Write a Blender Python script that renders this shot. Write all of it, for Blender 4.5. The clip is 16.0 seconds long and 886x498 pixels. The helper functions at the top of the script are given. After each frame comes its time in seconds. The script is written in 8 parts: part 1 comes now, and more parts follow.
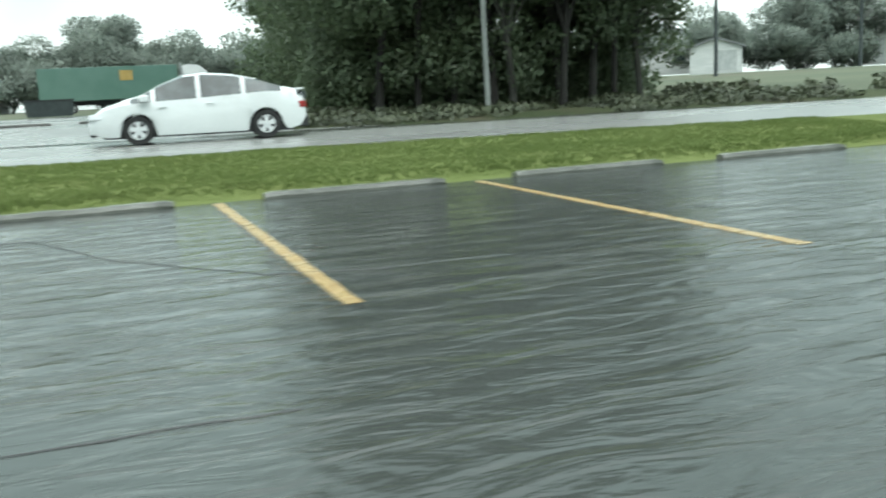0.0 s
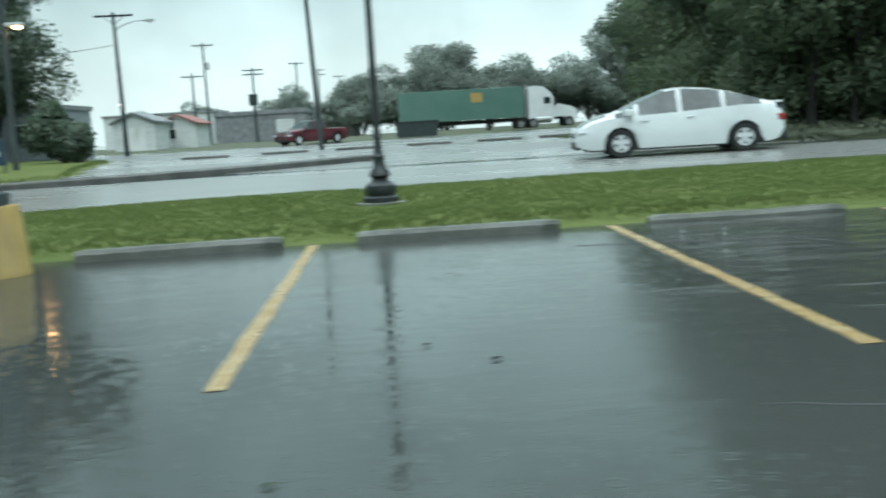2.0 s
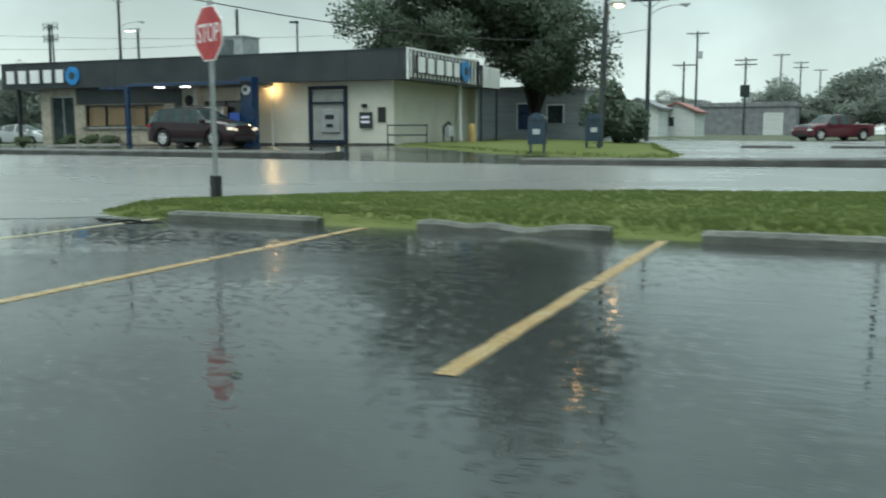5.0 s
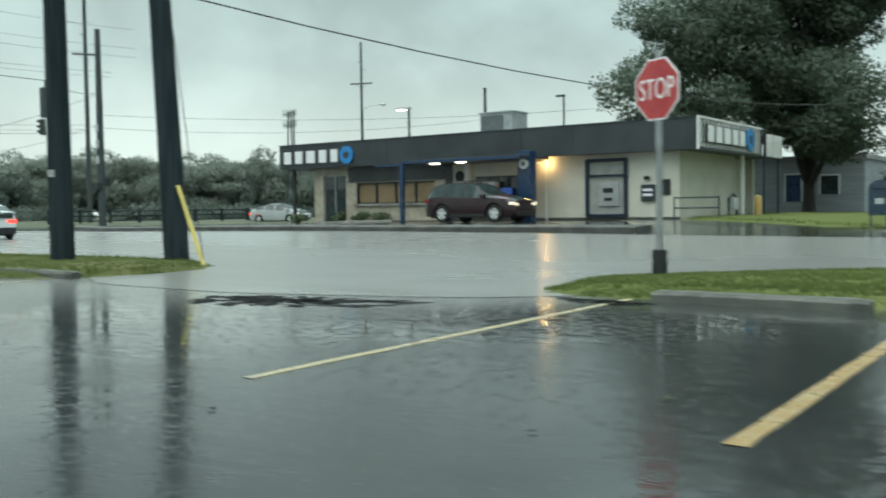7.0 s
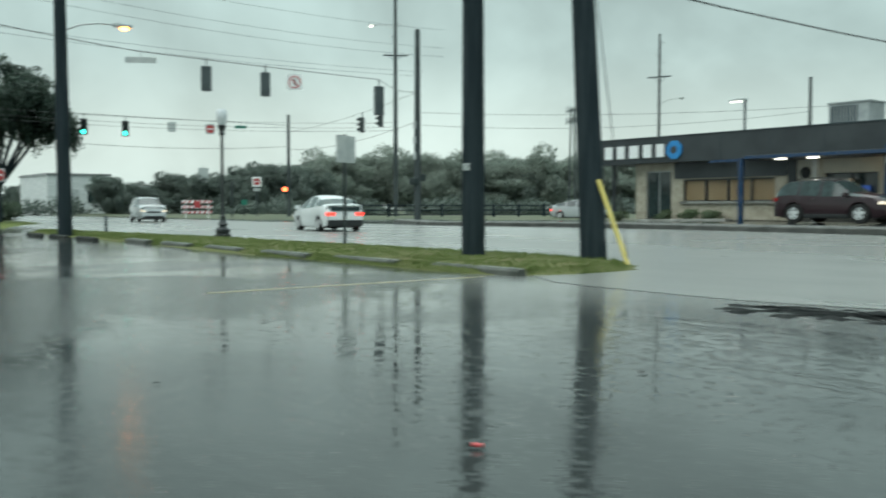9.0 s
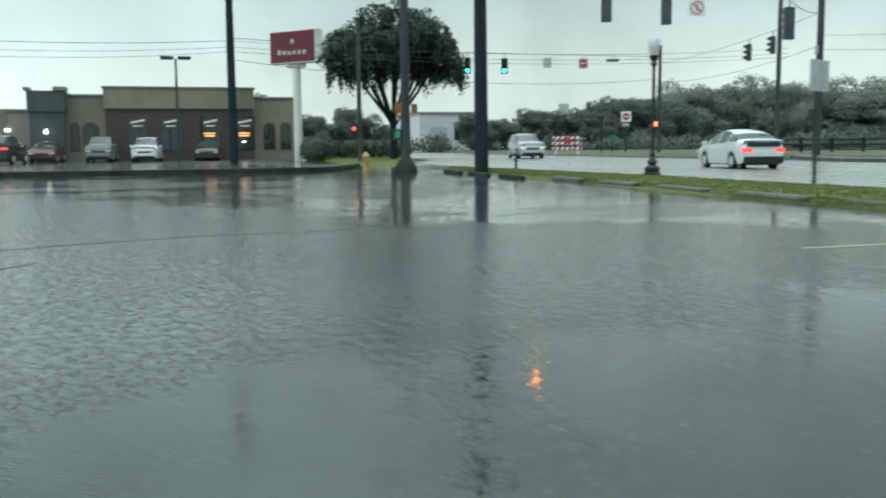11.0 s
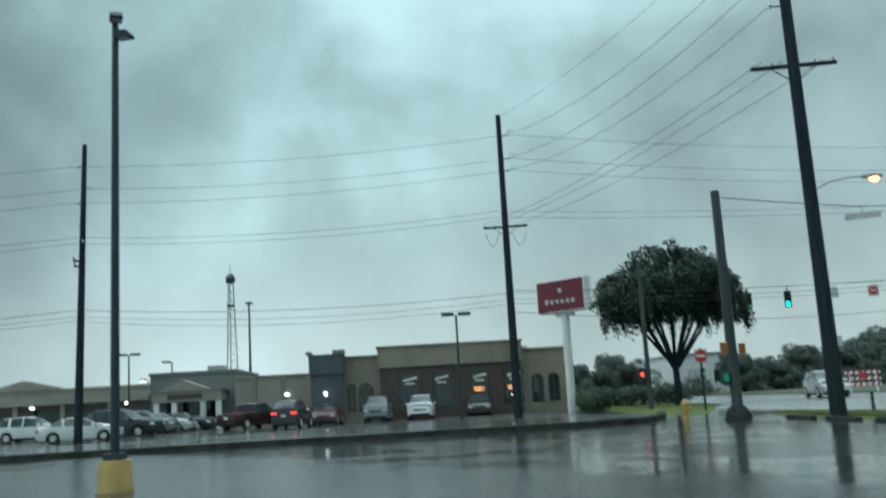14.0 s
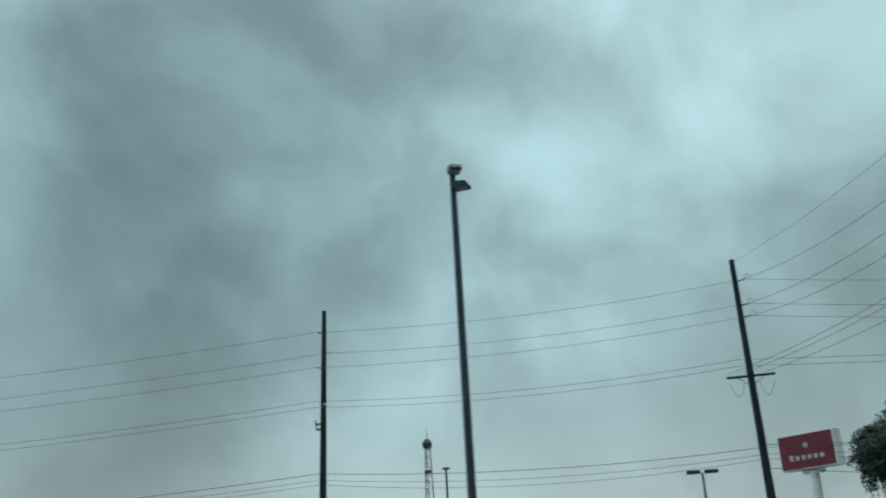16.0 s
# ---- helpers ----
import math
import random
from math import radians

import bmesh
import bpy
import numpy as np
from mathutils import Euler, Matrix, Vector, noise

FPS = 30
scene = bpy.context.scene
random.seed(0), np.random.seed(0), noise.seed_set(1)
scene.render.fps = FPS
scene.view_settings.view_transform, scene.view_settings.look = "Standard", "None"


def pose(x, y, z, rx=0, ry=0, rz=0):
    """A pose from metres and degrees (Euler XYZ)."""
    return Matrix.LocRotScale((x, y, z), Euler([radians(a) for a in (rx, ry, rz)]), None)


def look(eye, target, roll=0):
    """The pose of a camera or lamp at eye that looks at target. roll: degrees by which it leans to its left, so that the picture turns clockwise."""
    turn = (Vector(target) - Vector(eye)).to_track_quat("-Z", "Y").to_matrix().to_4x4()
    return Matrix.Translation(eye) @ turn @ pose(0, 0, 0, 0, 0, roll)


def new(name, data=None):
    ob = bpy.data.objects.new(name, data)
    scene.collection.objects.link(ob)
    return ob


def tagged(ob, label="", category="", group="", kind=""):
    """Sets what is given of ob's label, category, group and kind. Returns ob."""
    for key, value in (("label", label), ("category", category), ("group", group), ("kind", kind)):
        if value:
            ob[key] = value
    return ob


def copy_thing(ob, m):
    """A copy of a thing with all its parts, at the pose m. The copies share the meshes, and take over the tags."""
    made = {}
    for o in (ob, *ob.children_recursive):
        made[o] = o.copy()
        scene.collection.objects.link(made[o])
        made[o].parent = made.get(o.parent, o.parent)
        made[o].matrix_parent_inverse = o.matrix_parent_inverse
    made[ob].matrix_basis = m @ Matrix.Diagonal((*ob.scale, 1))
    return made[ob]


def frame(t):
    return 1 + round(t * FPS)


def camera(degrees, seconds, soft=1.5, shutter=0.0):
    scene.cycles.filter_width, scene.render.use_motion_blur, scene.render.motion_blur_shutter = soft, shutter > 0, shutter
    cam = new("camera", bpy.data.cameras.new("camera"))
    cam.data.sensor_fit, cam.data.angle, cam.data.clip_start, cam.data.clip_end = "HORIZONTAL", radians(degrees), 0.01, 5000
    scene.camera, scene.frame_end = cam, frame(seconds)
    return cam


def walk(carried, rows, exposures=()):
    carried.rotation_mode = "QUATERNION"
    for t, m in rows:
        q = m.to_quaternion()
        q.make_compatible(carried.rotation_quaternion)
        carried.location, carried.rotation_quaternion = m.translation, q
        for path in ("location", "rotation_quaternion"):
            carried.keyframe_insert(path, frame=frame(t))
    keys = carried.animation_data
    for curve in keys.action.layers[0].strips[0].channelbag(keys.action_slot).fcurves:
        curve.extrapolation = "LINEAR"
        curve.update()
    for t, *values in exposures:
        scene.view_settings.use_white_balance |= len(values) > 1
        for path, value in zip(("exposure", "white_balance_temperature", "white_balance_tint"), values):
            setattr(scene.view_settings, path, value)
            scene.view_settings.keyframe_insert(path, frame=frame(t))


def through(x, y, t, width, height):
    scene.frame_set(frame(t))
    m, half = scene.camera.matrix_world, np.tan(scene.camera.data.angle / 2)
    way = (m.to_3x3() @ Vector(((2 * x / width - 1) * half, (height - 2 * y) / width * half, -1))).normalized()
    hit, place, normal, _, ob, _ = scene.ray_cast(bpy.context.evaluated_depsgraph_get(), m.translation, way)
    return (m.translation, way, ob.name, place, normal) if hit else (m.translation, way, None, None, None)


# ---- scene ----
cam = camera(51.3, 16.0, soft=1.9, shutter=0.5)
PATH = [
    (0, (-0.819, 0.4, 1.113), (-0.124, 2.243, 0.768), -2.8),
    (0.5, (-1.82, 0.507, 1.127), (-1.246, 2.391, 0.781), -3.5),
    (1, (-2.819, 0.741, 1.113), (-2.358, 2.66, 0.791), -3.3),
    (1.5, (-3.789, 0.851, 1.12), (-3.487, 2.806, 0.826), -3.3),
    (2, (-4.773, 0.842, 1.163), (-4.684, 2.822, 0.897), -3.5),
    (2.5, (-5.709, 0.948, 1.15), (-5.838, 2.928, 0.893), -3.5),
    (3, (-6.563, 1.112, 1.126), (-6.896, 3.066, 0.859), -3.1),
    (3.5, (-7.402, 1.164, 1.11), (-7.897, 3.081, 0.832), -2.8),
    (4, (-8.309, 1.267, 1.09), (-8.916, 3.15, 0.798), -1.5),
    (6.3, (-12.84, 1.547, 0.975), (-13.862, 3.261, 0.836), -0.6),
    (6.5, (-13.183, 1.56, 0.955), (-14.245, 3.251, 0.834), -0.7),
    (7, (-13.938, 1.353, 0.981), (-15.107, 2.973, 0.895), -0.8),
    (7.5, (-14.682, 1.158, 0.98), (-15.943, 2.709, 0.915), -0.6),
    (7.8, (-15.062, 0.944, 1.006), (-16.369, 2.457, 0.943), -0.6),
    (8, (-15.395, 0.796, 1.015), (-16.743, 2.271, 0.952), -0.4),
    (8.5, (-16.14, 0.638, 0.995), (-17.604, 1.998, 0.925), -0.1),
    (9, (-16.807, 0.318, 0.998), (-18.384, 1.545, 0.909), -0.0),
    (9.5, (-17.506, -0.121, 0.975), (-19.192, 0.948, 0.855), 0.3),
    (10, (-18.205, -0.493, 0.961), (-19.986, 0.401, 0.799), 0.3),
    (10.2, (-18.442, -0.631, 0.961), (-20.257, 0.192, 0.783), 0.2),
    (12.3, (-20.971, -2.186, 1.195), (-22.944, -1.886, 1.07), -2.1),
    (12.5, (-21.144, -2.317, 1.194), (-23.124, -2.049, 1.122), -2.4),
    (13, (-21.649, -2.905, 1.175), (-23.638, -2.699, 1.207), -2.9),
    (13.5, (-21.877, -3.411, 1.204), (-23.863, -3.247, 1.376), -3.2),
    (14, (-22.263, -3.913, 1.202), (-24.232, -3.789, 1.526), -3.3),
    (14.5, (-22.506, -4.579, 1.217), (-24.452, -4.512, 1.672), -3.6),
    (15, (-22.685, -5.276, 1.212), (-24.604, -5.297, 1.773), -3.7),
    (15.5, (-22.744, -6.077, 1.154), (-24.631, -6.218, 1.802), -3.5),
    (16, (-22.716, -6.936, 1.106), (-24.581, -7.17, 1.788), -3.2),
]
EXPOSE = [(0.0, 1.20, 6500, 10), (1.2, 1.09, 6480, 10), (1.6, 0.90, 6400, 9), (2.1, 0.74, 6000, 6), (2.8, 0.42, 5950, 5), (3.4, 0.44, 6150, 7), (4.0, 0.50, 6250, 7), (6.5, 0.57, 6450, 7), (7.5, 0.68, 6450, 7), (8.2, 0.61, 6450, 6), (10.0, 0.57, 6380, 6), (12.5, 0.48, 6250, 5), (13.0, 0.33, 6200, 5), (13.6, 0.20, 5920, 4), (14.5, -0.05, 5850, 4), (16.0, -0.24, 5830, 5)]
walk(cam, [(t, look(eye, target, roll)) for t, eye, target, roll in PATH], EXPOSE)

# ---- world and light: heavy overcast, rain ----
def sky_world():
    w = bpy.data.worlds.new("overcast_sky")
    scene.world = w
    w.use_nodes = True
    nt = w.node_tree
    nt.nodes.clear()
    N, K = nt.nodes.new, nt.links.new
    out, bg = N("ShaderNodeOutputWorld"), N("ShaderNodeBackground")
    sky = N("ShaderNodeTexSky")
    sky.sky_type = "NISHITA"
    sky.sun_disc = False
    sky.sun_elevation, sky.sun_rotation = radians(48), radians(-60)
    sky.air_density, sky.dust_density = 1.5, 3.0
    dim = N("ShaderNodeMix"); dim.data_type = "RGBA"; dim.blend_type = "MULTIPLY"
    dim.inputs[0].default_value = 1.0
    dim.inputs[7].default_value = (0.05, 0.05, 0.05, 1)
    K(sky.outputs[0], dim.inputs[6])
    co, sep = N("ShaderNodeTexCoord"), N("ShaderNodeSeparateXYZ")
    K(co.outputs["Generated"], sep.inputs[0])
    # height over the horizon sets the cloud deck's brightness
    ramp = N("ShaderNodeValToRGB")
    e = ramp.color_ramp.elements
    e[0].position, e[0].color = 0.0, (0.56, 0.66, 0.63, 1)
    e[1].position, e[1].color = 1.0, (2.10, 2.35, 2.32, 1)
    for p, c in ((0.07, (0.51, 0.61, 0.585, 1)), (0.16, (0.37, 0.475, 0.465, 1)), (0.32, (0.30, 0.41, 0.40, 1)),
                 (0.52, (0.31, 0.425, 0.415, 1)), (0.64, (0.42, 0.55, 0.54, 1)), (0.78, (1.35, 1.5, 1.49, 1))):
        k = e.new(p); k.color = c
    K(sep.outputs[2], ramp.inputs[0])
    # flatten the direction onto a cloud deck, so that clouds shrink towards the horizon
    add = N("ShaderNodeMath"); add.operation = "ADD"; add.inputs[1].default_value = 0.9
    K(sep.outputs[2], add.inputs[0])
    dx, dy = N("ShaderNodeMath"), N("ShaderNodeMath")
    comb = N("ShaderNodeCombineXYZ")
    for d, i in ((dx, 0), (dy, 1)):
        d.operation = "DIVIDE"
        K(sep.outputs[i], d.inputs[0]); K(add.outputs[0], d.inputs[1]); K(d.outputs[0], comb.inputs[i])
    n1, n2 = N("ShaderNodeTexNoise"), N("ShaderNodeTexNoise")
    for n, s, det, dis in ((n1, 5.4, 9, 0.25), (n2, 1.7, 3, 0.1)):
        n.inputs["Scale"].default_value, n.inputs["Detail"].default_value, n.inputs["Distortion"].default_value = s, det, dis
        n.inputs["Roughness"].default_value = 0.5
        K(comb.outputs[0], n.inputs["Vector"])
    mixn = N("ShaderNodeMath"); mixn.operation = "MULTIPLY_ADD"
    mixn.inputs[1].default_value = 0.6
    half = N("ShaderNodeMath"); half.operation = "MULTIPLY"; half.inputs[1].default_value = 0.4
    K(n2.outputs[0], half.inputs[0]); K(n1.outputs[0], mixn.inputs[0]); K(half.outputs[0], mixn.inputs[2])
    cl = N("ShaderNodeMapRange"); cl.interpolation_type = "SMOOTHSTEP"
    for i, v in ((1, 0.36), (2, 0.66), (3, 0.74), (4, 1.72)):
        cl.inputs[i].default_value = v
    K(mixn.outputs[0], cl.inputs[0])
    # rain veils the clouds near the horizon
    veil = N("ShaderNodeMapRange"); veil.interpolation_type = "SMOOTHSTEP"
    for i, v in ((1, 0.02), (2, 0.42), (3, 0.32), (4, 1.0)):
        veil.inputs[i].default_value = v
    K(sep.outputs[2], veil.inputs[0])
    thin = N("ShaderNodeMix"); thin.inputs[2].default_value = 1.05
    K(veil.outputs[0], thin.inputs[0]); K(cl.outputs[0], thin.inputs[3])
    # brighter breaks and heavier banks in the cloud, each at a bearing and height with its breadth in degrees
    deck = thin.outputs[0]
    for bearing, height, breadth, gain in ((183, 19, 8, 0.30), (176, 31, 9, 0.26), (190, 7, 7, 0.26), (114, 20, 13, -0.20), (207, 10, 8, -0.30), (166, 9, 7, -0.20), (197, 31, 9, -0.22), (150, 16, 14, -0.24), (160, 27, 8, 0.30)):
        b, h = radians(bearing), radians(height)
        dot = N("ShaderNodeVectorMath"); dot.operation = "DOT_PRODUCT"
        dot.inputs[1].default_value = (math.cos(b) * math.cos(h), math.sin(b) * math.cos(h), math.sin(h))
        K(co.outputs["Generated"], dot.inputs[0])
        width = radians(breadth) ** -2
        power = N("ShaderNodeMath"); power.operation = "MULTIPLY_ADD"; power.inputs[1].default_value, power.inputs[2].default_value = width, -width
        bell = N("ShaderNodeMath"); bell.operation = "EXPONENT"
        step = N("ShaderNodeMath"); step.operation = "MULTIPLY_ADD"; step.inputs[1].default_value, step.inputs[2].default_value = gain, 1.0
        take = N("ShaderNodeMath"); take.operation = "MULTIPLY"
        K(dot.outputs["Value"], power.inputs[0]); K(power.outputs[0], bell.inputs[0]); K(bell.outputs[0], step.inputs[0])
        K(step.outputs[0], take.inputs[0]); K(deck, take.inputs[1])
        deck = take.outputs[0]
    mul = N("ShaderNodeVectorMath"); mul.operation = "SCALE"
    K(ramp.outputs[0], mul.inputs[0]); K(deck, mul.inputs["Scale"])
    fin = N("ShaderNodeMix"); fin.data_type = "RGBA"; fin.inputs[0].default_value = 0.9
    K(dim.outputs[2], fin.inputs[6]); K(mul.outputs[0], fin.inputs[7])
    K(fin.outputs[2], bg.inputs[0])
    bg.inputs[1].default_value = SKY
    K(bg.outputs[0], out.inputs[0])


SKY = 1.0
sky_world()
sun = new("sun", bpy.data.lights.new("sun", "SUN"))
sun.data.energy, sun.data.angle, sun.data.color = 0.45, radians(50), (1.0, 0.97, 0.92)
sun.matrix_world = look((-30, -40, 60), (-30, 10, 0))

# ---- materials ----
def nodes_of(name):
    m = bpy.data.materials.new(name)
    m.use_nodes = True
    nt = m.node_tree
    return m, nt, nt.nodes["Principled BSDF"]


def mixcol(nt, fac, a, b, blend="MIX"):
    n = nt.nodes.new("ShaderNodeMix")
    n.data_type, n.blend_type = "RGBA", blend
    for i, v in ((0, fac), (6, a), (7, b)):
        if isinstance(v, bpy.types.NodeSocket):
            nt.links.new(v, n.inputs[i])
        elif i == 0:
            n.inputs[i].default_value = v
        else:
            n.inputs[i].default_value = (*v, 1)
    return n.outputs[2]


def noise_out(nt, scale, detail=4, stretch=(1, 1, 1), rough=0.55, kind="Object", lo=0.35, hi=0.65, distort=0.0):
    co, mp, n = nt.nodes.new("ShaderNodeTexCoord"), nt.nodes.new("ShaderNodeMapping"), nt.nodes.new("ShaderNodeTexNoise")
    mp.inputs["Scale"].default_value = stretch
    nt.links.new(co.outputs[kind], mp.inputs[0])
    nt.links.new(mp.outputs[0], n.inputs["Vector"])
    n.inputs["Scale"].default_value, n.inputs["Detail"].default_value = scale, detail
    n.inputs["Roughness"].default_value, n.inputs["Distortion"].default_value = rough, distort
    r = nt.nodes.new("ShaderNodeMapRange")
    r.interpolation_type = "SMOOTHSTEP"
    r.inputs[1].default_value, r.inputs[2].default_value = lo, hi
    nt.links.new(n.outputs[0], r.inputs[0])
    return r.outputs[0]


def bump_in(nt, bsdf, heights, slot="Normal"):
    prev = None
    for h, strength, dist in heights:
        b = nt.nodes.new("ShaderNodeBump")
        b.inputs["Distance"].default_value = dist
        if isinstance(strength, bpy.types.NodeSocket):
            nt.links.new(strength, b.inputs["Strength"])
        else:
            b.inputs["Strength"].default_value = strength
        nt.links.new(h, b.inputs["Height"])
        if prev:
            nt.links.new(prev, b.inputs["Normal"])
        prev = b.outputs[0]
    nt.links.new(prev, bsdf.inputs[slot])


def surf(name, a, b, scale=3.0, rough=0.6, rough2=None, metal=0.0, coat=0.0, bump=0.0, grain=40.0, stretch=(1, 1, 1), vary=0.0, dirt=None, ior=1.45):
    """A worn, wet everyday surface: two colours in large patches, fine grain, bump."""
    m, nt, p = nodes_of(name)
    big = noise_out(nt, scale, 5, stretch)
    fine = noise_out(nt, grain, 3, stretch, lo=0.25, hi=0.75)
    col = mixcol(nt, big, a, b)
    dark = tuple(v * 0.72 for v in a)
    f = nt.nodes.new("ShaderNodeMath"); f.operation = "MULTIPLY"; f.inputs[1].default_value = 0.35
    nt.links.new(fine, f.inputs[0])
    col = mixcol(nt, f.outputs[0], col, dark)
    if dirt:
        d = noise_out(nt, scale * 0.6, 6, (1, 1, 0.25), lo=0.5, hi=0.72)
        col = mixcol(nt, d, col, dirt)
    if vary:
        oi, hv = nt.nodes.new("ShaderNodeObjectInfo"), nt.nodes.new("ShaderNodeHueSaturation")
        mr = nt.nodes.new("ShaderNodeMapRange")
        mr.inputs[3].default_value, mr.inputs[4].default_value = 1 - vary, 1 + vary
        nt.links.new(oi.outputs["Random"], mr.inputs[0])
        nt.links.new(mr.outputs[0], hv.inputs["Value"])
        nt.links.new(col, hv.inputs["Color"])
        col = hv.outputs[0]
    nt.links.new(col, p.inputs["Base Color"])
    p.inputs["Metallic"].default_value = metal
    p.inputs["Coat Weight"].default_value = coat
    p.inputs["Coat Roughness"].default_value = 0.08
    p.inputs["IOR"].default_value = ior
    r = nt.nodes.new("ShaderNodeMapRange")
    r.inputs[3].default_value, r.inputs[4].default_value = rough, rough if rough2 is None else rough2
    nt.links.new(big, r.inputs[0])
    nt.links.new(r.outputs[0], p.inputs["Roughness"])
    if bump:
        bump_in(nt, p, [(fine, bump, 0.01), (big, bump, 0.02)])
    return m


def glow(name, col, strength, base=(0.02, 0.02, 0.02)):
    m, nt, p = nodes_of(name)
    p.inputs["Base Color"].default_value = (*base, 1)
    p.inputs["Emission Color"].default_value = (*col, 1)
    p.inputs["Emission Strength"].default_value = strength
    p.inputs["Roughness"].default_value = 0.2
    return m


def drop_rings(nt, scale, waves, seed):
    """Small rings where drops strike: a wave round each random point that dies out with distance."""
    co, mp = nt.nodes.new("ShaderNodeTexCoord"), nt.nodes.new("ShaderNodeMapping")
    mp.inputs["Location"].default_value = (seed * 3.7, seed * 1.3, 0)
    nt.links.new(co.outputs["Object"], mp.inputs[0])
    v = nt.nodes.new("ShaderNodeTexVoronoi")
    v.voronoi_dimensions = "2D"
    v.inputs["Scale"].default_value = scale
    nt.links.new(mp.outputs[0], v.inputs["Vector"])
    k = nt.nodes.new("ShaderNodeMath"); k.operation = "MULTIPLY"; k.inputs[1].default_value = waves
    nt.links.new(v.outputs["Distance"], k.inputs[0])
    c = nt.nodes.new("ShaderNodeMath"); c.operation = "COSINE"
    nt.links.new(k.outputs[0], c.inputs[0])
    fade = nt.nodes.new("ShaderNodeMapRange")
    for q, w in ((1, 0.05), (2, 0.42), (3, 1.0), (4, 0.0)):
        fade.inputs[q].default_value = w
    nt.links.new(v.outputs["Distance"], fade.inputs[0])
    m = nt.nodes.new("ShaderNodeMath"); m.operation = "MULTIPLY"
    nt.links.new(c.outputs[0], m.inputs[0]); nt.links.new(fade.outputs[0], m.inputs[1])
    return m.outputs[0]


def wet_asphalt(name, a, b, rough=0.16, calm=0.03, wave=0.25, rain=0.3, streak=(1, 1, 1), shallow=0.02, spread=(0.44, 0.54), pools=False, film=0.85):
    """Asphalt under a rain-struck film of water: smooth where it pools, rough where the stones stand out."""
    m, nt, p = nodes_of(name)
    big = noise_out(nt, 0.17, 6, streak, lo=spread[0], hi=spread[1], distort=0.7)
    mid = noise_out(nt, 1.1, 5, streak, lo=0.3, hi=0.7)
    stone = noise_out(nt, 55, 2, lo=0.3, hi=0.7)
    col = mixcol(nt, mid, a, b)
    s = nt.nodes.new("ShaderNodeMath"); s.operation = "MULTIPLY"; s.inputs[1].default_value = 0.5
    nt.links.new(stone, s.inputs[0])
    col = mixcol(nt, s.outputs[0], col, tuple(v * 0.5 for v in a))
    if pools:
        ap = nt.nodes.new("ShaderNodeAttribute")
        ap.attribute_name = "apron"
    col = mixcol(nt, big, col, tuple(v * 0.9 + shallow * w for v, w in zip(b, (0.30, 0.36, 0.34))))
    if pools:
        east_pale = nt.nodes.new("ShaderNodeAttribute")
        east_pale.attribute_name = "east_pale"
        col = mixcol(nt, east_pale.outputs["Fac"], col, (0.042, 0.047, 0.044))
        col = mixcol(nt, ap.outputs["Fac"], col, (0.155, 0.162, 0.155))
    nt.links.new(col, p.inputs["Base Color"])
    r = nt.nodes.new("ShaderNodeMapRange")
    r.inputs[3].default_value, r.inputs[4].default_value = rough, calm
    nt.links.new(big, r.inputs[0])
    rough_out = r.outputs[0]
    rip = noise_out(nt, 5.0, 3, (0.6, 1.6, 1), lo=0.2, hi=0.8, distort=0.5)
    gust = noise_out(nt, 0.5, 3, (0.35, 1.3, 1), lo=0.42, hi=0.62)
    slow = noise_out(nt, 1.3, 3, (0.6, 1.5, 1), lo=0.2, hi=0.8, distort=0.5)
    windy = nt.nodes.new("ShaderNodeMath"); windy.operation = "MULTIPLY"
    nt.links.new(rip, windy.inputs[0]); nt.links.new(gust, windy.inputs[1])
    heights = [(slow, wave, 0.010), (windy.outputs[0], wave, 0.007), (drop_rings(nt, 5.5, 34, 1), rain, 0.0016), (drop_rings(nt, 9.0, 30, 2), rain, 0.0009)]
    if pools:
        def region(key, lo, hi):
            at_, jit, mr = nt.nodes.new("ShaderNodeAttribute"), nt.nodes.new("ShaderNodeMath"), nt.nodes.new("ShaderNodeMapRange")
            at_.attribute_name = key
            jit.operation = "MULTIPLY_ADD"; jit.inputs[1].default_value = 0.7
            nt.links.new(noise_out(nt, 0.7, 5, (0.6, 1.2, 1), lo=0.3, hi=0.7), jit.inputs[0]); nt.links.new(at_.outputs["Fac"], jit.inputs[2])
            mr.interpolation_type = "SMOOTHSTEP"
            mr.inputs[1].default_value, mr.inputs[2].default_value, mr.inputs[3].default_value, mr.inputs[4].default_value = 0.55, 1.15, lo, hi
            nt.links.new(jit.outputs[0], mr.inputs[0])
            return mr.outputs[0]
        mixr = nt.nodes.new("ShaderNodeMix")
        nt.links.new(region("beaten", 0, 1), mixr.inputs[0]); nt.links.new(rough_out, mixr.inputs[2]); mixr.inputs[3].default_value = 0.14
        mixa = nt.nodes.new("ShaderNodeMix")
        nt.links.new(ap.outputs["Fac"], mixa.inputs[0]); nt.links.new(mixr.outputs[0], mixa.inputs[2]); mixa.inputs[3].default_value = 0.22
        rough_out = mixa.outputs[0]
        heights += [(noise_out(nt, 2.6, 4, (0.55, 1.7, 1), lo=0.2, hi=0.8, distort=0.9), region("rippled", 0, 0.85), 0.022), (noise_out(nt, 9.0, 3, (0.6, 1.5, 1), lo=0.2, hi=0.8, distort=0.4), region("beaten", 0, 0.6), 0.006), (drop_rings(nt, 7.0, 30, 5), region("beaten", 0, 0.35), 0.003), (drop_rings(nt, 15.0, 26, 7), region("beaten", 0, 0.7), 0.0014)]
    nt.links.new(rough_out, p.inputs["Roughness"])
    p.inputs["IOR"].default_value = 1.36
    p.inputs["Specular IOR Level"].default_value = film
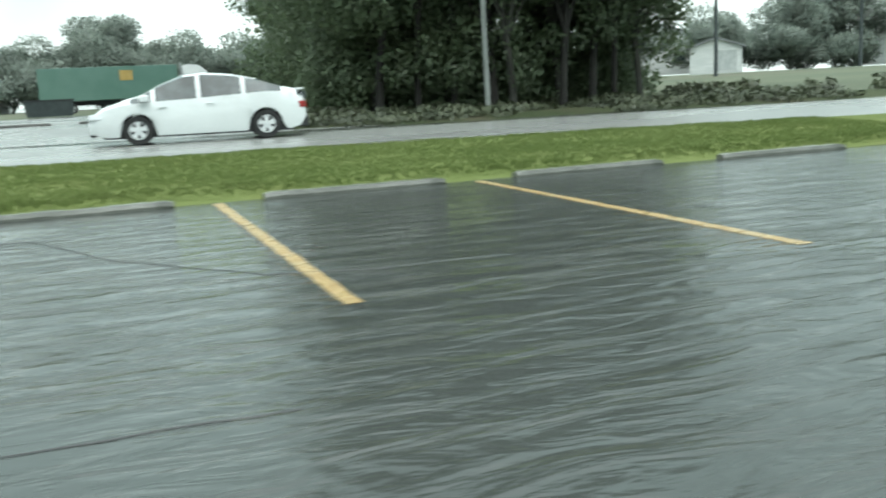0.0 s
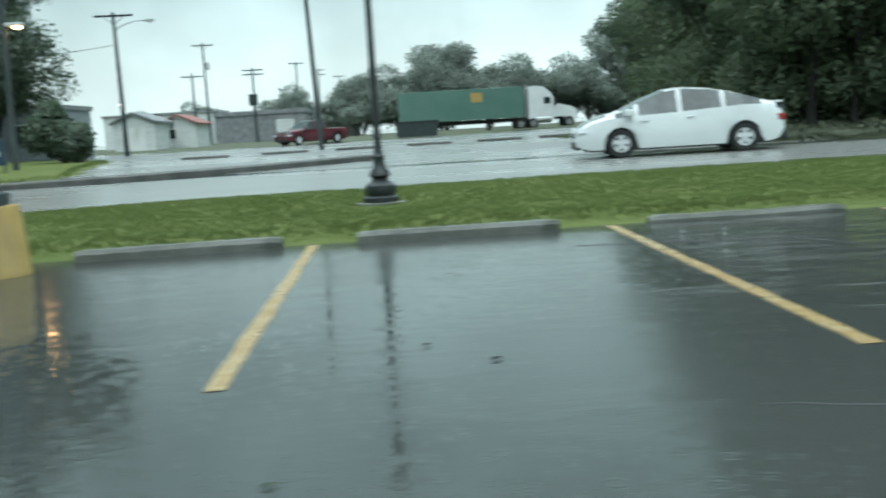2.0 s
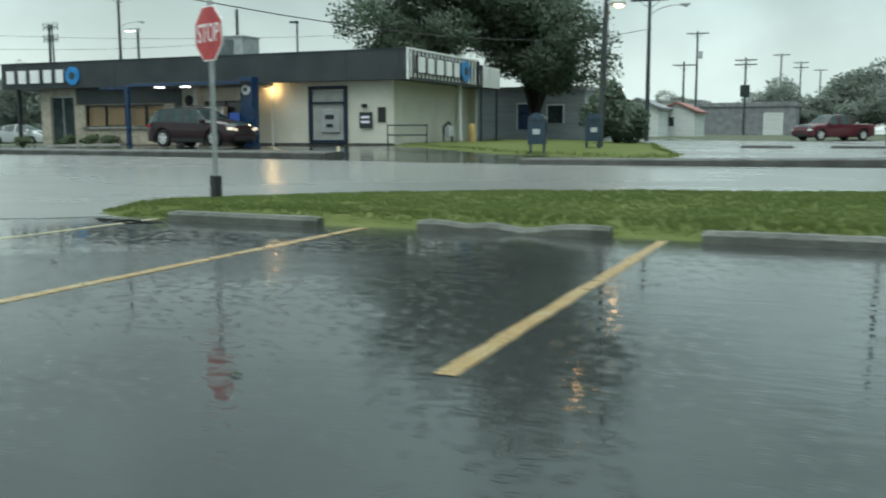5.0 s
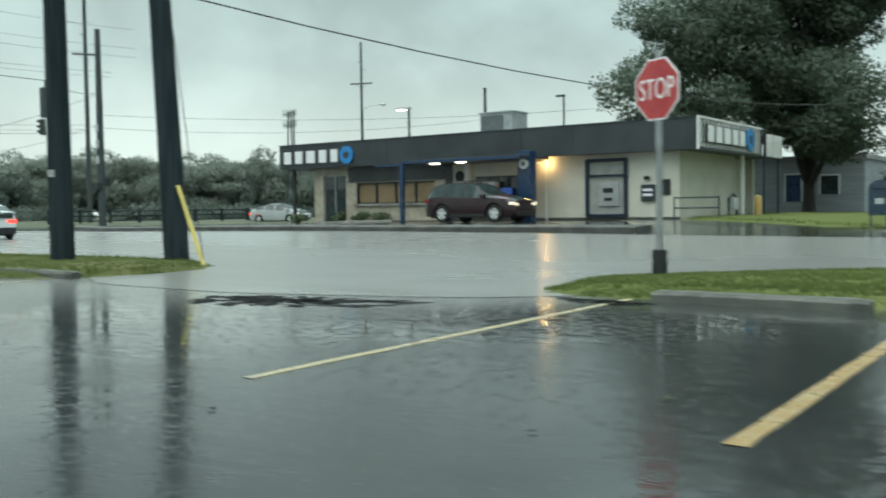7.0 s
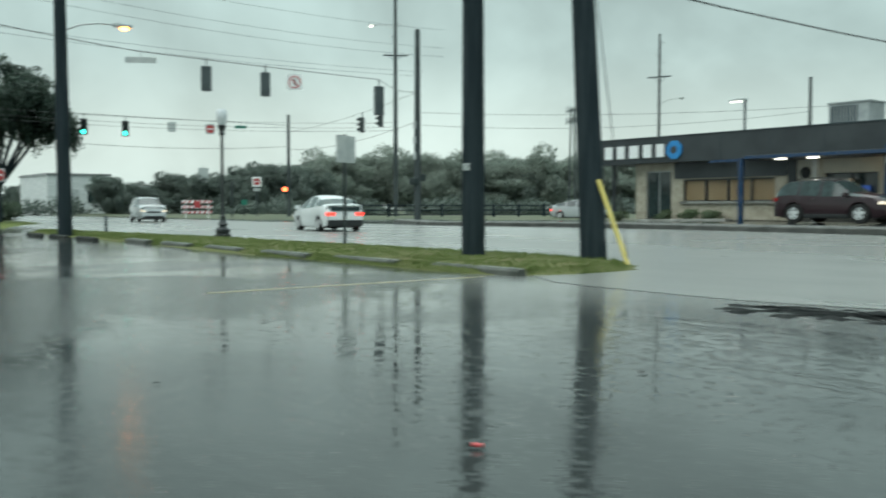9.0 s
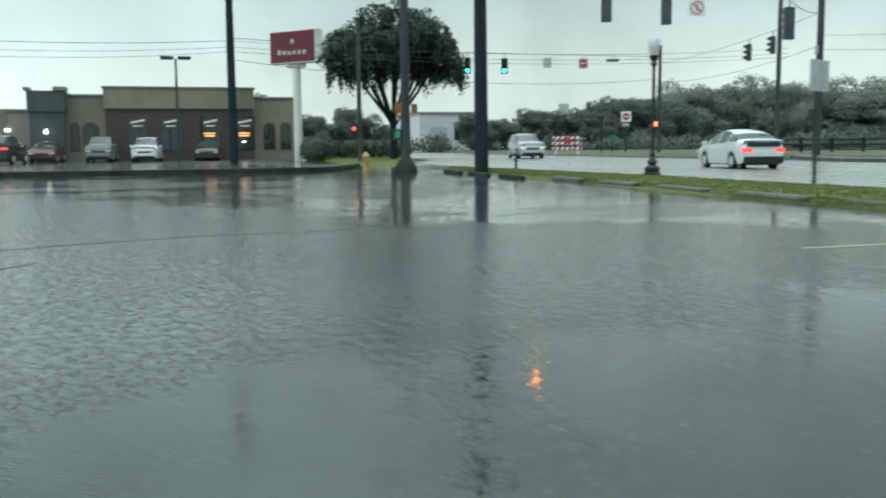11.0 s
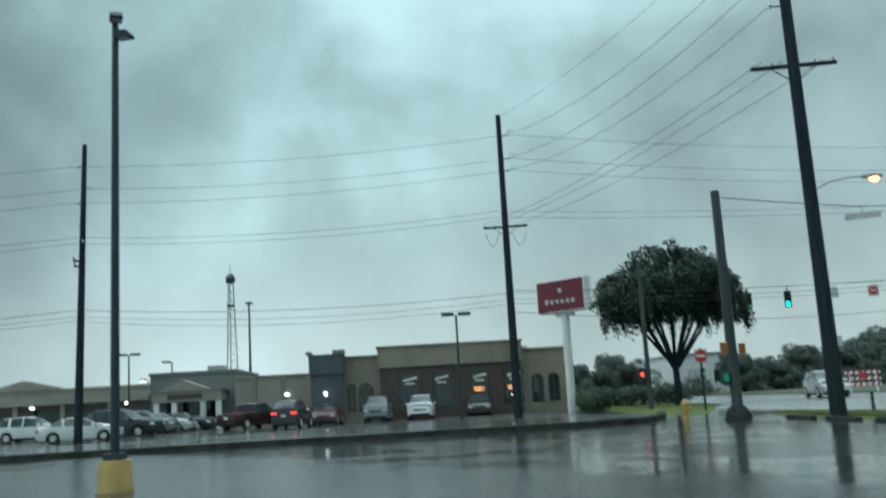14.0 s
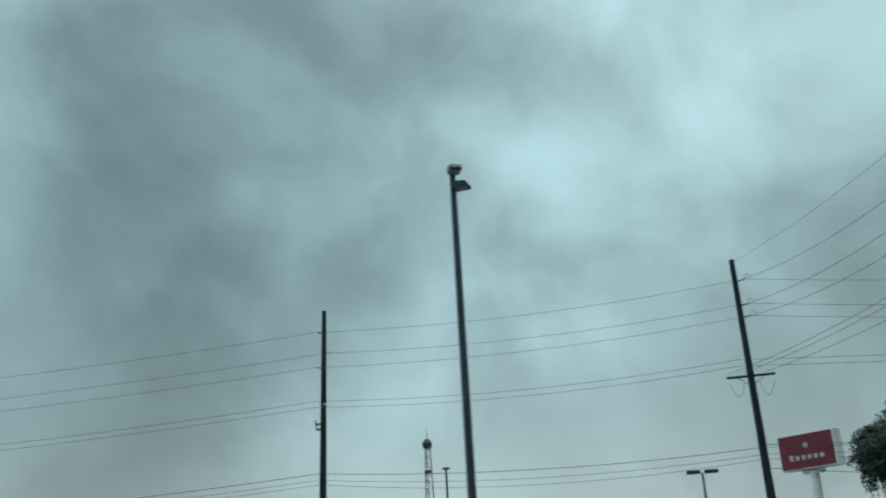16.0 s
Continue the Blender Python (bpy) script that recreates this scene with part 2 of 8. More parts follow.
    bump_in(nt, p, heights)
    return m


def leaf_mat(name, a, b, through=0.25, shade=0.72, gloss=0.5):
    m, nt, p = nodes_of(name)
    g, mr = nt.nodes.new("ShaderNodeNewGeometry"), nt.nodes.new("ShaderNodeMapRange")
    nt.links.new(g.outputs["Random Per Island"], mr.inputs[0])
    col = mixcol(nt, mr.outputs[0], a, b)
    big = noise_out(nt, 0.5, 3)
    col = mixcol(nt, big, col, tuple(v * shade for v in a))
    nt.links.new(col, p.inputs["Base Color"])
    p.inputs["Roughness"].default_value = 0.5
    p.inputs["Specular IOR Level"].default_value = gloss
    tr, mx = nt.nodes.new("ShaderNodeBsdfTranslucent"), nt.nodes.new("ShaderNodeMixShader")
    nt.links.new(col, tr.inputs[0])
    mx.inputs[0].default_value = through
    nt.links.new(p.outputs[0], mx.inputs[1]); nt.links.new(tr.outputs[0], mx.inputs[2])
    nt.links.new(mx.outputs[0], nt.nodes["Material Output"].inputs[0])
    return m


def glass_mat(name, tint=(0.02, 0.03, 0.03), rough=0.03):
    m, nt, p = nodes_of(name)
    big = noise_out(nt, 4, 3)
    nt.links.new(mixcol(nt, big, tint, tuple(v * 1.8 for v in tint)), p.inputs["Base Color"])
    p.inputs["Roughness"].default_value = rough
    p.inputs["IOR"].default_value = 1.5
    p.inputs["Specular IOR Level"].default_value = 0.45
    return m


M_LOT = wet_asphalt("flooded_lot_asphalt", (0.022, 0.026, 0.026), (0.034, 0.038, 0.037), 0.16, 0.035, 0.16, 0.3, pools=True, film=0.62)
M_ROAD = wet_asphalt("wet_road_asphalt", (0.17, 0.176, 0.168), (0.22, 0.226, 0.215), 0.30, 0.24, 0.10, 0.15, streak=(0.25, 0.8, 1))
M_STREET = wet_asphalt("wet_street_asphalt", (0.060, 0.064, 0.062), (0.095, 0.098, 0.094), 0.20, 0.10, 0.12, 0.2, streak=(0.8, 0.3, 1))
M_NLOT = wet_asphalt("wet_far_car_park", (0.15, 0.155, 0.15), (0.21, 0.215, 0.205), 0.36, 0.2, 0.15, 0.2)
M_CONC = surf("wet_concrete", (0.20, 0.20, 0.185), (0.30, 0.30, 0.275), 2.5, 0.55, 0.3, bump=0.35, grain=30, dirt=(0.09, 0.09, 0.08))
M_STOPCONC = surf("old_wheel_stop_concrete", (0.074, 0.080, 0.068), (0.112, 0.118, 0.102), 2.5, 0.55, 0.35, bump=0.3, grain=34, dirt=(0.042, 0.048, 0.038))
M_KERB = surf("dark_wet_kerb", (0.050, 0.052, 0.048), (0.085, 0.086, 0.078), 2.0, 0.6, 0.4, bump=0.4, dirt=(0.03, 0.032, 0.028))
M_KERBROUGH = surf("dark_stained_kerb", (0.028, 0.032, 0.030), (0.048, 0.052, 0.048), 2.0, 0.95, 0.85, bump=0.5, dirt=(0.02, 0.022, 0.02), ior=1.2)
M_LINE = surf("worn_yellow_paint", (0.275, 0.185, 0.075), (0.335, 0.240, 0.110), 5, 0.45, 0.25, bump=0.2, grain=60, dirt=(0.30, 0.24, 0.13))
M_LINEPALE = surf("faded_pale_paint", (0.33, 0.29, 0.17), (0.42, 0.37, 0.23), 4, 0.45, 0.25, bump=0.2, grain=60, dirt=(0.25, 0.24, 0.2))
M_YELLOW = surf("chipped_yellow_paint", (0.40, 0.275, 0.085), (0.48, 0.345, 0.125), 2.5, 0.5, 0.35, bump=0.25, grain=25, dirt=(0.26, 0.19, 0.085))
M_GUARD = surf("yellow_plastic", (0.56, 0.46, 0.10), (0.64, 0.54, 0.18), 3, 0.4)
M_POLE = surf("dark_painted_steel", (0.018, 0.031, 0.039), (0.030, 0.047, 0.056), 2, 0.45, 0.3, bump=0.1)
M_BLACK = surf("black_cast_iron", (0.012, 0.016, 0.017), (0.022, 0.027, 0.028), 4, 0.4, 0.25, bump=0.15)
M_WOOD = surf("tarred_wet_timber", (0.017, 0.026, 0.031), (0.030, 0.042, 0.048), 3, 0.9, 0.8, bump=0.5, grain=30, stretch=(3, 3, 0.15), ior=1.22)
M_WOODGREY = surf("weathered_grey_timber", (0.036, 0.047, 0.049), (0.062, 0.077, 0.078), 3, 0.8, 0.6, bump=0.5, grain=30, stretch=(3, 3, 0.15))
M_PALEPOST = surf("pale_weathered_timber", (0.20, 0.22, 0.21), (0.28, 0.30, 0.28), 3, 0.8, 0.6, bump=0.4, grain=30, stretch=(3, 3, 0.15))
M_STEEL = surf("galvanised_steel", (0.34, 0.36, 0.36), (0.45, 0.47, 0.47), 5, 0.4, 0.55, metal=0.8)
M_GREYSIGN = surf("weathered_sign_back", (0.40, 0.43, 0.43), (0.52, 0.55, 0.54), 3, 0.5, 0.35)
M_WIRE = surf("black_cable", (0.02, 0.022, 0.022), (0.03, 0.032, 0.032), 2, 0.5)
M_SIGNBOX = surf("dark_green_signal_housing", (0.020, 0.030, 0.030), (0.032, 0.044, 0.043), 3, 0.4)
M_RED = surf("faded_red_sign_paint", (0.42, 0.045, 0.05), (0.52, 0.075, 0.075), 3, 0.4, 0.3)
M_HOTEL = surf("burgundy_sign_face", (0.14, 0.015, 0.030), (0.175, 0.022, 0.040), 1.5, 0.35)
M_WHITE = surf("white_paint", (0.72, 0.74, 0.72), (0.80, 0.81, 0.79), 2, 0.4, 0.3, dirt=(0.52, 0.53, 0.50))
M_WHITESIGN = surf("white_lettering", (0.80, 0.82, 0.82), (0.86, 0.87, 0.87), 4, 0.4)
M_BANKWALL = surf("cream_painted_block", (0.56, 0.55, 0.47), (0.63, 0.62, 0.53), 0.8, 0.6, 0.45, bump=0.12, grain=18, dirt=(0.50, 0.48, 0.40))
M_STONE = surf("tan_ledge_stone", (0.34, 0.31, 0.24), (0.46, 0.42, 0.34), 4, 0.6, 0.4, bump=0.5, grain=12)
M_FASCIA = surf("charcoal_metal_fascia", (0.030, 0.036, 0.040), (0.045, 0.053, 0.057), 0.7, 0.5, 0.35, bump=0.05)
M_ROOF = surf("grey_roof_membrane", (0.18, 0.19, 0.19), (0.26, 0.27, 0.27), 0.7, 0.6, 0.3)
M_NAVY = surf("dark_navy_frame", (0.004, 0.016, 0.036), (0.007, 0.022, 0.048), 2, 0.5)
M_PANEL = surf("grey_machine_panel", (0.30, 0.31, 0.29), (0.38, 0.39, 0.365), 2, 0.5)
M_BLUE = surf("deep_blue_panel", (0.005, 0.030, 0.085), (0.009, 0.042, 0.110), 2, 0.35, 0.25, coat=0.3)
M_BRIGHTBLUE = surf("bright_blue_emblem", (0.02, 0.20, 0.50), (0.04, 0.26, 0.58), 2, 0.35)
M_MAIL = surf("mailbox_blue_enamel", (0.008, 0.028, 0.052), (0.012, 0.038, 0.066), 3, 0.35, 0.2, coat=0.3)
M_ALU = surf("grey_machine_casing", (0.36, 0.38, 0.38), (0.46, 0.48, 0.48), 2, 0.4, 0.55, metal=0.4)
M_AC = surf("roof_unit_steel", (0.30, 0.33, 0.33), (0.40, 0.43, 0.43), 2, 0.45, 0.6, metal=0.3)
M_DARK = surf("near_black", (0.012, 0.014, 0.015), (0.022, 0.024, 0.025), 2, 0.5)
M_GLASS = glass_mat("dark_window_glass")
M_BLIND = surf("tan_window_blind", (0.42, 0.30, 0.17), (0.52, 0.39, 0.24), 2, 0.6, stretch=(6, 1, 0.1))
M_TYRE = surf("tyre_rubber", (0.012, 0.013, 0.013), (0.022, 0.023, 0.023), 6, 0.7)
M_RIM = surf("alloy_rim", (0.55, 0.57, 0.58), (0.64, 0.66, 0.66), 6, 0.35, metal=0.1)
M_TRIM = surf("black_plastic_trim", (0.014, 0.016, 0.017), (0.022, 0.024, 0.025), 5, 0.5)
M_LENS = surf("clear_lamp_lens", (0.55, 0.58, 0.60), (0.65, 0.68, 0.70), 5, 0.12)
M_REDLENS = surf("red_lamp_lens", (0.22, 0.012, 0.012), (0.30, 0.02, 0.018), 5, 0.15)
M_BRAKE = glow("lit_brake_lamp", (1.0, 0.06, 0.04), 1.6, (0.3, 0.01, 0.01))
M_HEAD = glow("lit_headlamp", (1.0, 0.78, 0.5), 0.5, (0.5, 0.5, 0.5))
M_SIGRED = glow("lit_red_signal", (1.0, 0.05, 0.03), 3.5)
M_SIGGREEN = glow("lit_green_signal", (0.05, 1.0, 0.72), 5.0)
M_WALKGREEN = glow("dim_green_walk_sign", (0.05, 1.0, 0.6), 0.15)
M_ORANGE = glow("lit_orange_hand", (1.0, 0.13, 0.04), 5.0)
M_SODIUM = glow("lit_street_lamp_lens", (1.0, 0.25, 0.03), 20.0, (0.4, 0.3, 0.2))
M_WALLLAMP = glow("lit_amber_wall_lamp", (1.0, 0.6, 0.25), 1.4, (0.4, 0.3, 0.2))
M_WARMLAMP = glow("lit_warm_lamp", (1.0, 0.55, 0.2), 17.0, (0.4, 0.3, 0.2))
M_WHITELAMP = glow("lit_white_lamp", (1.0, 0.93, 0.82), 3.5, (0.5, 0.5, 0.5))
M_SCREEN = glow("lit_screen", (0.8, 0.9, 1.0), 0.4)
M_BLUEGLOW = glow("lit_blue_screen", (0.05, 0.2, 0.9), 0.16)
M_NEON = glow("lit_orange_sign", (1.0, 0.42, 0.12), 1.6)
M_LAWN = surf("wet_lawn_soil", (0.086, 0.110, 0.034), (0.106, 0.130, 0.044), 0.9, 0.95, bump=0.5, grain=22, dirt=(0.112, 0.128, 0.045), ior=1.2)
M_VERGE = surf("dark_woodland_floor", (0.034, 0.046, 0.022), (0.052, 0.062, 0.032), 0.5, 0.95, bump=0.6, grain=12, dirt=(0.060, 0.056, 0.036), ior=1.2)
M_ISLE = surf("patchy_brown_grass", (0.085, 0.098, 0.038), (0.110, 0.116, 0.050), 1.2, 0.95, bump=0.6, grain=22, dirt=(0.125, 0.110, 0.060), ior=1.2)
M_FIELD = surf("far_rough_grass", (0.050, 0.066, 0.034), (0.074, 0.086, 0.046), 0.12, 0.8, bump=0.5, grain=4, dirt=(0.075, 0.066, 0.045))
M_BLADE = leaf_mat("grass_blades", (0.128, 0.172, 0.054), (0.164, 0.203, 0.071), 0.5, 1.0, 0.3)
M_WEED = leaf_mat("roadside_weeds", (0.070, 0.088, 0.050), (0.100, 0.116, 0.066), 0.3)
M_LEAF = leaf_mat("dark_wet_leaves", (0.072, 0.110, 0.070), (0.098, 0.140, 0.086), 0.40, 0.9)
M_LEAFDARK = leaf_mat("deep_green_wet_leaves", (0.032, 0.058, 0.042), (0.048, 0.078, 0.054), 0.30, 0.9, 0.3)
M_LEAF2 = leaf_mat("mid_green_leaves", (0.105, 0.150, 0.080), (0.140, 0.188, 0.098), 0.45, 0.9)
# pale grey-green: rain haze over the distance is put into the leaf colour
M_LEAF3 = leaf_mat("far_hazed_leaves", (0.165, 0.205, 0.172), (0.205, 0.245, 0.200), 0.45, 0.95)
# lightened part way towards the same haze
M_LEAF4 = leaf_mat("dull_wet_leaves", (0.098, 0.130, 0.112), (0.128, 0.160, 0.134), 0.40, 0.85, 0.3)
# bark paled to match the hazed leaves, so bare limbs stay faint
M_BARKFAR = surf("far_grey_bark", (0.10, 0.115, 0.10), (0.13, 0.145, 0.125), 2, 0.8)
M_SIGBACK = surf("faded_signal_back", (0.045, 0.060, 0.064), (0.060, 0.076, 0.080), 3, 0.5)
M_BARK = surf("wet_bark", (0.018, 0.017, 0.015), (0.034, 0.032, 0.027), 2, 0.8, bump=0.8, grain=18, stretch=(2, 2, 0.3))
M_BARKPALE = surf("pale_bark", (0.040, 0.041, 0.034), (0.060, 0.060, 0.050), 2, 0.8, bump=0.5, grain=18, stretch=(2, 2, 0.3))
M_STUCCO = surf("tan_stucco", (0.22, 0.20, 0.155), (0.28, 0.25, 0.195), 0.5, 0.7, bump=0.2, grain=14, dirt=(0.18, 0.16, 0.12))
M_BROWN = surf("dark_brown_brick", (0.060, 0.048, 0.043), (0.090, 0.070, 0.060), 3, 0.7, bump=0.4, grain=9, stretch=(1, 1, 3))
M_MALL = surf("beige_mall_render", (0.25, 0.235, 0.20), (0.31, 0.29, 0.25), 0.4, 0.7, bump=0.1)
M_BLUEGREY = surf("blue_grey_render", (0.135, 0.150, 0.150), (0.17, 0.185, 0.183), 0.4, 0.7)
M_TAN = surf("ochre_board", (0.55, 0.32, 0.10), (0.62, 0.40, 0.16), 1, 0.5)
M_TRAILER = surf("green_trailer_side", (0.085, 0.175, 0.140), (0.105, 0.200, 0.165), 0.6, 0.45, coat=0.2)
M_TRUCKWHITE = surf("white_truck_cab", (0.66, 0.69, 0.69), (0.74, 0.76, 0.76), 1, 0.3, coat=0.5)
M_SIDING = surf("white_house_siding", (0.55, 0.58, 0.57), (0.66, 0.68, 0.67), 0.5, 0.6, stretch=(1, 1, 8), bump=0.2, grain=6)
# white siding greyed in its base colour for the shade under the tree
M_OFFICE = surf("shade_greyed_office_siding", (0.24, 0.27, 0.28), (0.31, 0.34, 0.35), 0.5, 0.6, stretch=(1, 1, 8), bump=0.2, grain=6)
M_TOWER = surf("blue_grey_tower_render", (0.060, 0.078, 0.088), (0.085, 0.104, 0.114), 0.6, 0.7, bump=0.15)
M_SHINGLE = surf("grey_roof_shingle", (0.17, 0.18, 0.19), (0.26, 0.27, 0.28), 1.5, 0.7, bump=0.4, grain=8)
M_REDROOF = surf("dull_red_roof", (0.22, 0.10, 0.09), (0.30, 0.15, 0.13), 1.5, 0.7)
M_GREENSIGN = surf("green_street_sign", (0.02, 0.17, 0.12), (0.03, 0.21, 0.15), 2, 0.4)
M_ORANGEHOUSING = surf("orange_signal_housing", (0.26, 0.12, 0.035), (0.32, 0.15, 0.05), 2, 0.4)


def paint(name, col):
    return surf(name, col, tuple(v * 1.12 for v in col), 0.8, 0.35, 0.28, coat=0.45)


P_WHITE, P_MAROON = paint("white_car_paint", (0.60, 0.63, 0.63)), paint("dark_maroon_car_paint", (0.018, 0.005, 0.009))
P_RED, P_SILVER = paint("red_truck_paint", (0.085, 0.014, 0.022)), paint("silver_car_paint", (0.40, 0.43, 0.44))
P_BLACK, P_GREY = paint("black_car_paint", (0.014, 0.016, 0.018)), paint("grey_car_paint", (0.15, 0.17, 0.18))
P_DULLRED = paint("dull_red_car_paint", (0.12, 0.032, 0.035))

# ---- building tools ----
def part(name, bm, material, parent=None, label="", smooth=False):
    me = bpy.data.meshes.new(name)
    bm.to_mesh(me)
    bm.free()
    me.materials.append(material)
    if smooth:
        me.polygons.foreach_set("use_smooth", [True] * len(me.polygons))
        me.set_sharp_from_angle(angle=radians(40))
    ob = new(name, me)
    ob.parent = parent
    if label:
        tagged(ob, label)
    return ob


def raw(name, verts, faces, material, parent=None, label=""):
    me = bpy.data.meshes.new(name)
    me.from_pydata(verts, [], faces)
    me.materials.append(material)
    ob = new(name, me)
    ob.parent = parent
    if label:
        tagged(ob, label)
    return ob


def thing(name, m, label, category, group="", kind=""):
    ob = new(name)
    ob.empty_display_size = 0.3
    ob.matrix_basis = m
    return tagged(ob, label, category, group, kind)


def at(x, y, z=0.0, rz=0.0, rx=0.0, ry=0.0):
    return pose(x, y, z, rx, ry, rz)


def B():
    return bmesh.new()


def box(bm, x0, x1, y0, y1, z0, z1, bevel=0.0):
    r = bmesh.ops.create_cube(bm, size=1.0, matrix=Matrix.LocRotScale(((x0 + x1) / 2, (y0 + y1) / 2, (z0 + z1) / 2), None, (abs(x1 - x0), abs(y1 - y0), abs(z1 - z0))))
    if bevel:
        vs = set(r["verts"])
        es = [e for e in bm.edges if e.verts[0] in vs and e.verts[1] in vs]
        bmesh.ops.bevel(bm, geom=es, offset=bevel, segments=2, profile=0.6, affect="EDGES")
    return bm


def tube(bm, pts, radii, n=10, cap=True):
    """A round tube through pts with one radius per point."""
    pts = [Vector(p) for p in pts]
    if not hasattr(radii, "__len__"):
        radii = [radii] * len(pts)
    rings = []
    for i, p in enumerate(pts):
        d = (pts[min(i + 1, len(pts) - 1)] - pts[max(i - 1, 0)]).normalized()
        u = d.cross(Vector((0, 0, 1)) if abs(d.z) < 0.9 else Vector((1, 0, 0))).normalized()
        v = d.cross(u)
        rings.append([bm.verts.new(p + (u * math.cos(a) + v * math.sin(a)) * radii[i]) for a in (2 * math.pi * k / n for k in range(n))])
    for a, b in zip(rings, rings[1:]):
        for k in range(n):
            bm.faces.new((a[k], a[(k + 1) % n], b[(k + 1) % n], b[k]))
    if cap:
        bm.faces.new(rings[0]); bm.faces.new(rings[-1][::-1])
    return bm


def lathe(bm, prof, n=20, axis="z", at_=(0, 0, 0), cap=True):
    """A profile of (radius, height) turned round an axis through at_."""
    o = Vector(at_)
    rings = []
    for r, h in prof:
        ring = []
        for k in range(n):
            a = 2 * math.pi * k / n
            c, s = r * math.cos(a), r * math.sin(a)
            ring.append(bm.verts.new(o + Vector((c, s, h) if axis == "z" else (c, h, s) if axis == "y" else (h, c, s))))
        rings.append(ring)
    for a, b in zip(rings, rings[1:]):
        for k in range(n):
            bm.faces.new((a[k], a[(k + 1) % n], b[(k + 1) % n], b[k]))
    if cap:
        bm.faces.new(rings[0]); bm.faces.new(rings[-1])
    bmesh.ops.recalc_face_normals(bm, faces=bm.faces[:])
    return bm


def prism(bm, poly, a, b, axis="y"):
    """A flat polygon of (u, v) pushed from a to b along an axis: y takes (x, z), x takes (y, z), z takes (x, y)."""
    f = {"y": lambda u, v, w: (u, w, v), "x": lambda u, v, w: (w, u, v), "z": lambda u, v, w: (u, v, w)}[axis]
    lo, hi = [bm.verts.new(f(u, v, a)) for u, v in poly], [bm.verts.new(f(u, v, b)) for u, v in poly]
    bm.faces.new(lo); bm.faces.new(hi[::-1])
    for i in range(len(poly)):
        j = (i + 1) % len(poly)
        bm.faces.new((lo[i], hi[i], hi[j], lo[j]))
    bmesh.ops.recalc_face_normals(bm, faces=bm.faces[:])
    return bm


def lerp_list(tab, x):
    if x <= tab[0][0]:
        return tab[0][1]
    for (x0, v0), (x1, v1) in zip(tab, tab[1:]):
        if x <= x1:
            return v0 + (v1 - v0) * (x - x0) / (x1 - x0)
    return tab[-1][1]


def smooth01(v):
    v = min(1.0, max(0.0, v))
    return v * v * (3 - 2 * v)


def ground_z(x, y):
    """The lot lies flat and flooded; the road and the far side lie a little higher."""
    road = lerp_list([(-56, 0.03), (-44, 0.05), (0, 0.19)], x)
    far = lerp_list([(-75, 0.06), (-54, 0.20), (-40, 0.42), (-27, 0.45), (-14, 0.30), (30, 0.30), (60, 0.8)], x)
    z = road * smooth01((y - 11.0) / 7.0)
    return z + (far - road) * smooth01((y - 22.0) / 12.0)

# ---- ground ----
def sheet(name, xs, ys, material, lift=0.0, inside=None, label="", parent=None):
    idx, verts, faces = {}, [], []
    def vid(i, j):
        if (i, j) not in idx:
            idx[i, j] = len(verts)
            verts.append((xs[i], ys[j], ground_z(xs[i], ys[j]) + lift))
        return idx[i, j]
    for i in range(len(xs) - 1):
        for j in range(len(ys) - 1):
            if inside is None or inside((xs[i] + xs[i + 1]) / 2, (ys[j] + ys[j + 1]) / 2):
                faces.append((vid(i, j), vid(i + 1, j), vid(i + 1, j + 1), vid(i, j + 1)))
    ob = raw(name, verts, faces, material, parent)
    ob.data.polygons.foreach_set("use_smooth", [True] * len(faces))
    return ob


# where the flood is wind-rippled, and where rain beats on shallow water over rough asphalt
RIPPLED = [(-1.6, 10.5), (-2.2, 7.0), (-1.8, 4.5), (-0.6, 2.5), (-0.8, -6), (22, -6), (22, 10.5)]
BEATEN = [(-26.5, 8.6), (-25.2, 4.5), (-24.0, 1.7), (-23.3, -1.5), (-24, -14), (-56, -14), (-48, -8), (-37, -1.5), (-31, 2.5), (-29.5, 5.5), (-28.5, 8.6)]


def signed_depth(outline, x, y):
    """How far a place lies inside an outline, negative outside."""
    c, best = False, 1e9
    for (ax, ay), (bx, by) in zip(outline, outline[1:] + outline[:1]):
        if (ay > y) != (by > y) and x < (bx - ax) * (y - ay) / (by - ay) + ax:
            c = not c
        t = max(0, min(1, ((x - ax) * (bx - ax) + (y - ay) * (by - ay)) / ((bx - ax) ** 2 + (by - ay) ** 2)))
        best = min(best, math.hypot(x - ax - t * (bx - ax), y - ay - t * (by - ay)))
    return best if c else -best


xs = [-2500, -1200, -600, -350, -250] + [-200 + 5 * i for i in range(20)] + [-100 + 2 * i for i in range(20)] + [-60 + 0.6 * i for i in range(141)] + [25, 28, 32, 40, 50, 60, 80, 120, 250, 600, 1200, 2500]
ys = [-2500, -1000, -400, -150, -80, -50, -30, -20] + [-15 + 0.6 * i for i in range(45)] + [12 + 2 * i for i in range(25)] + [70, 80, 100, 130, 180, 250, 600, 1200, 2500]
lot = tagged(sheet("ground", xs, ys, M_LOT), "dark flooded asphalt of a car park with rain ripples", "ground", kind="structure")
for key, outline in (("rippled", RIPPLED), ("beaten", BEATEN)):
    lot.data.attributes.new(key, "FLOAT", "POINT").data.foreach_set("value", [smooth01(signed_depth(outline, v.co.x, v.co.y) / 3.0 + 0.5) for v in lot.data.vertices])


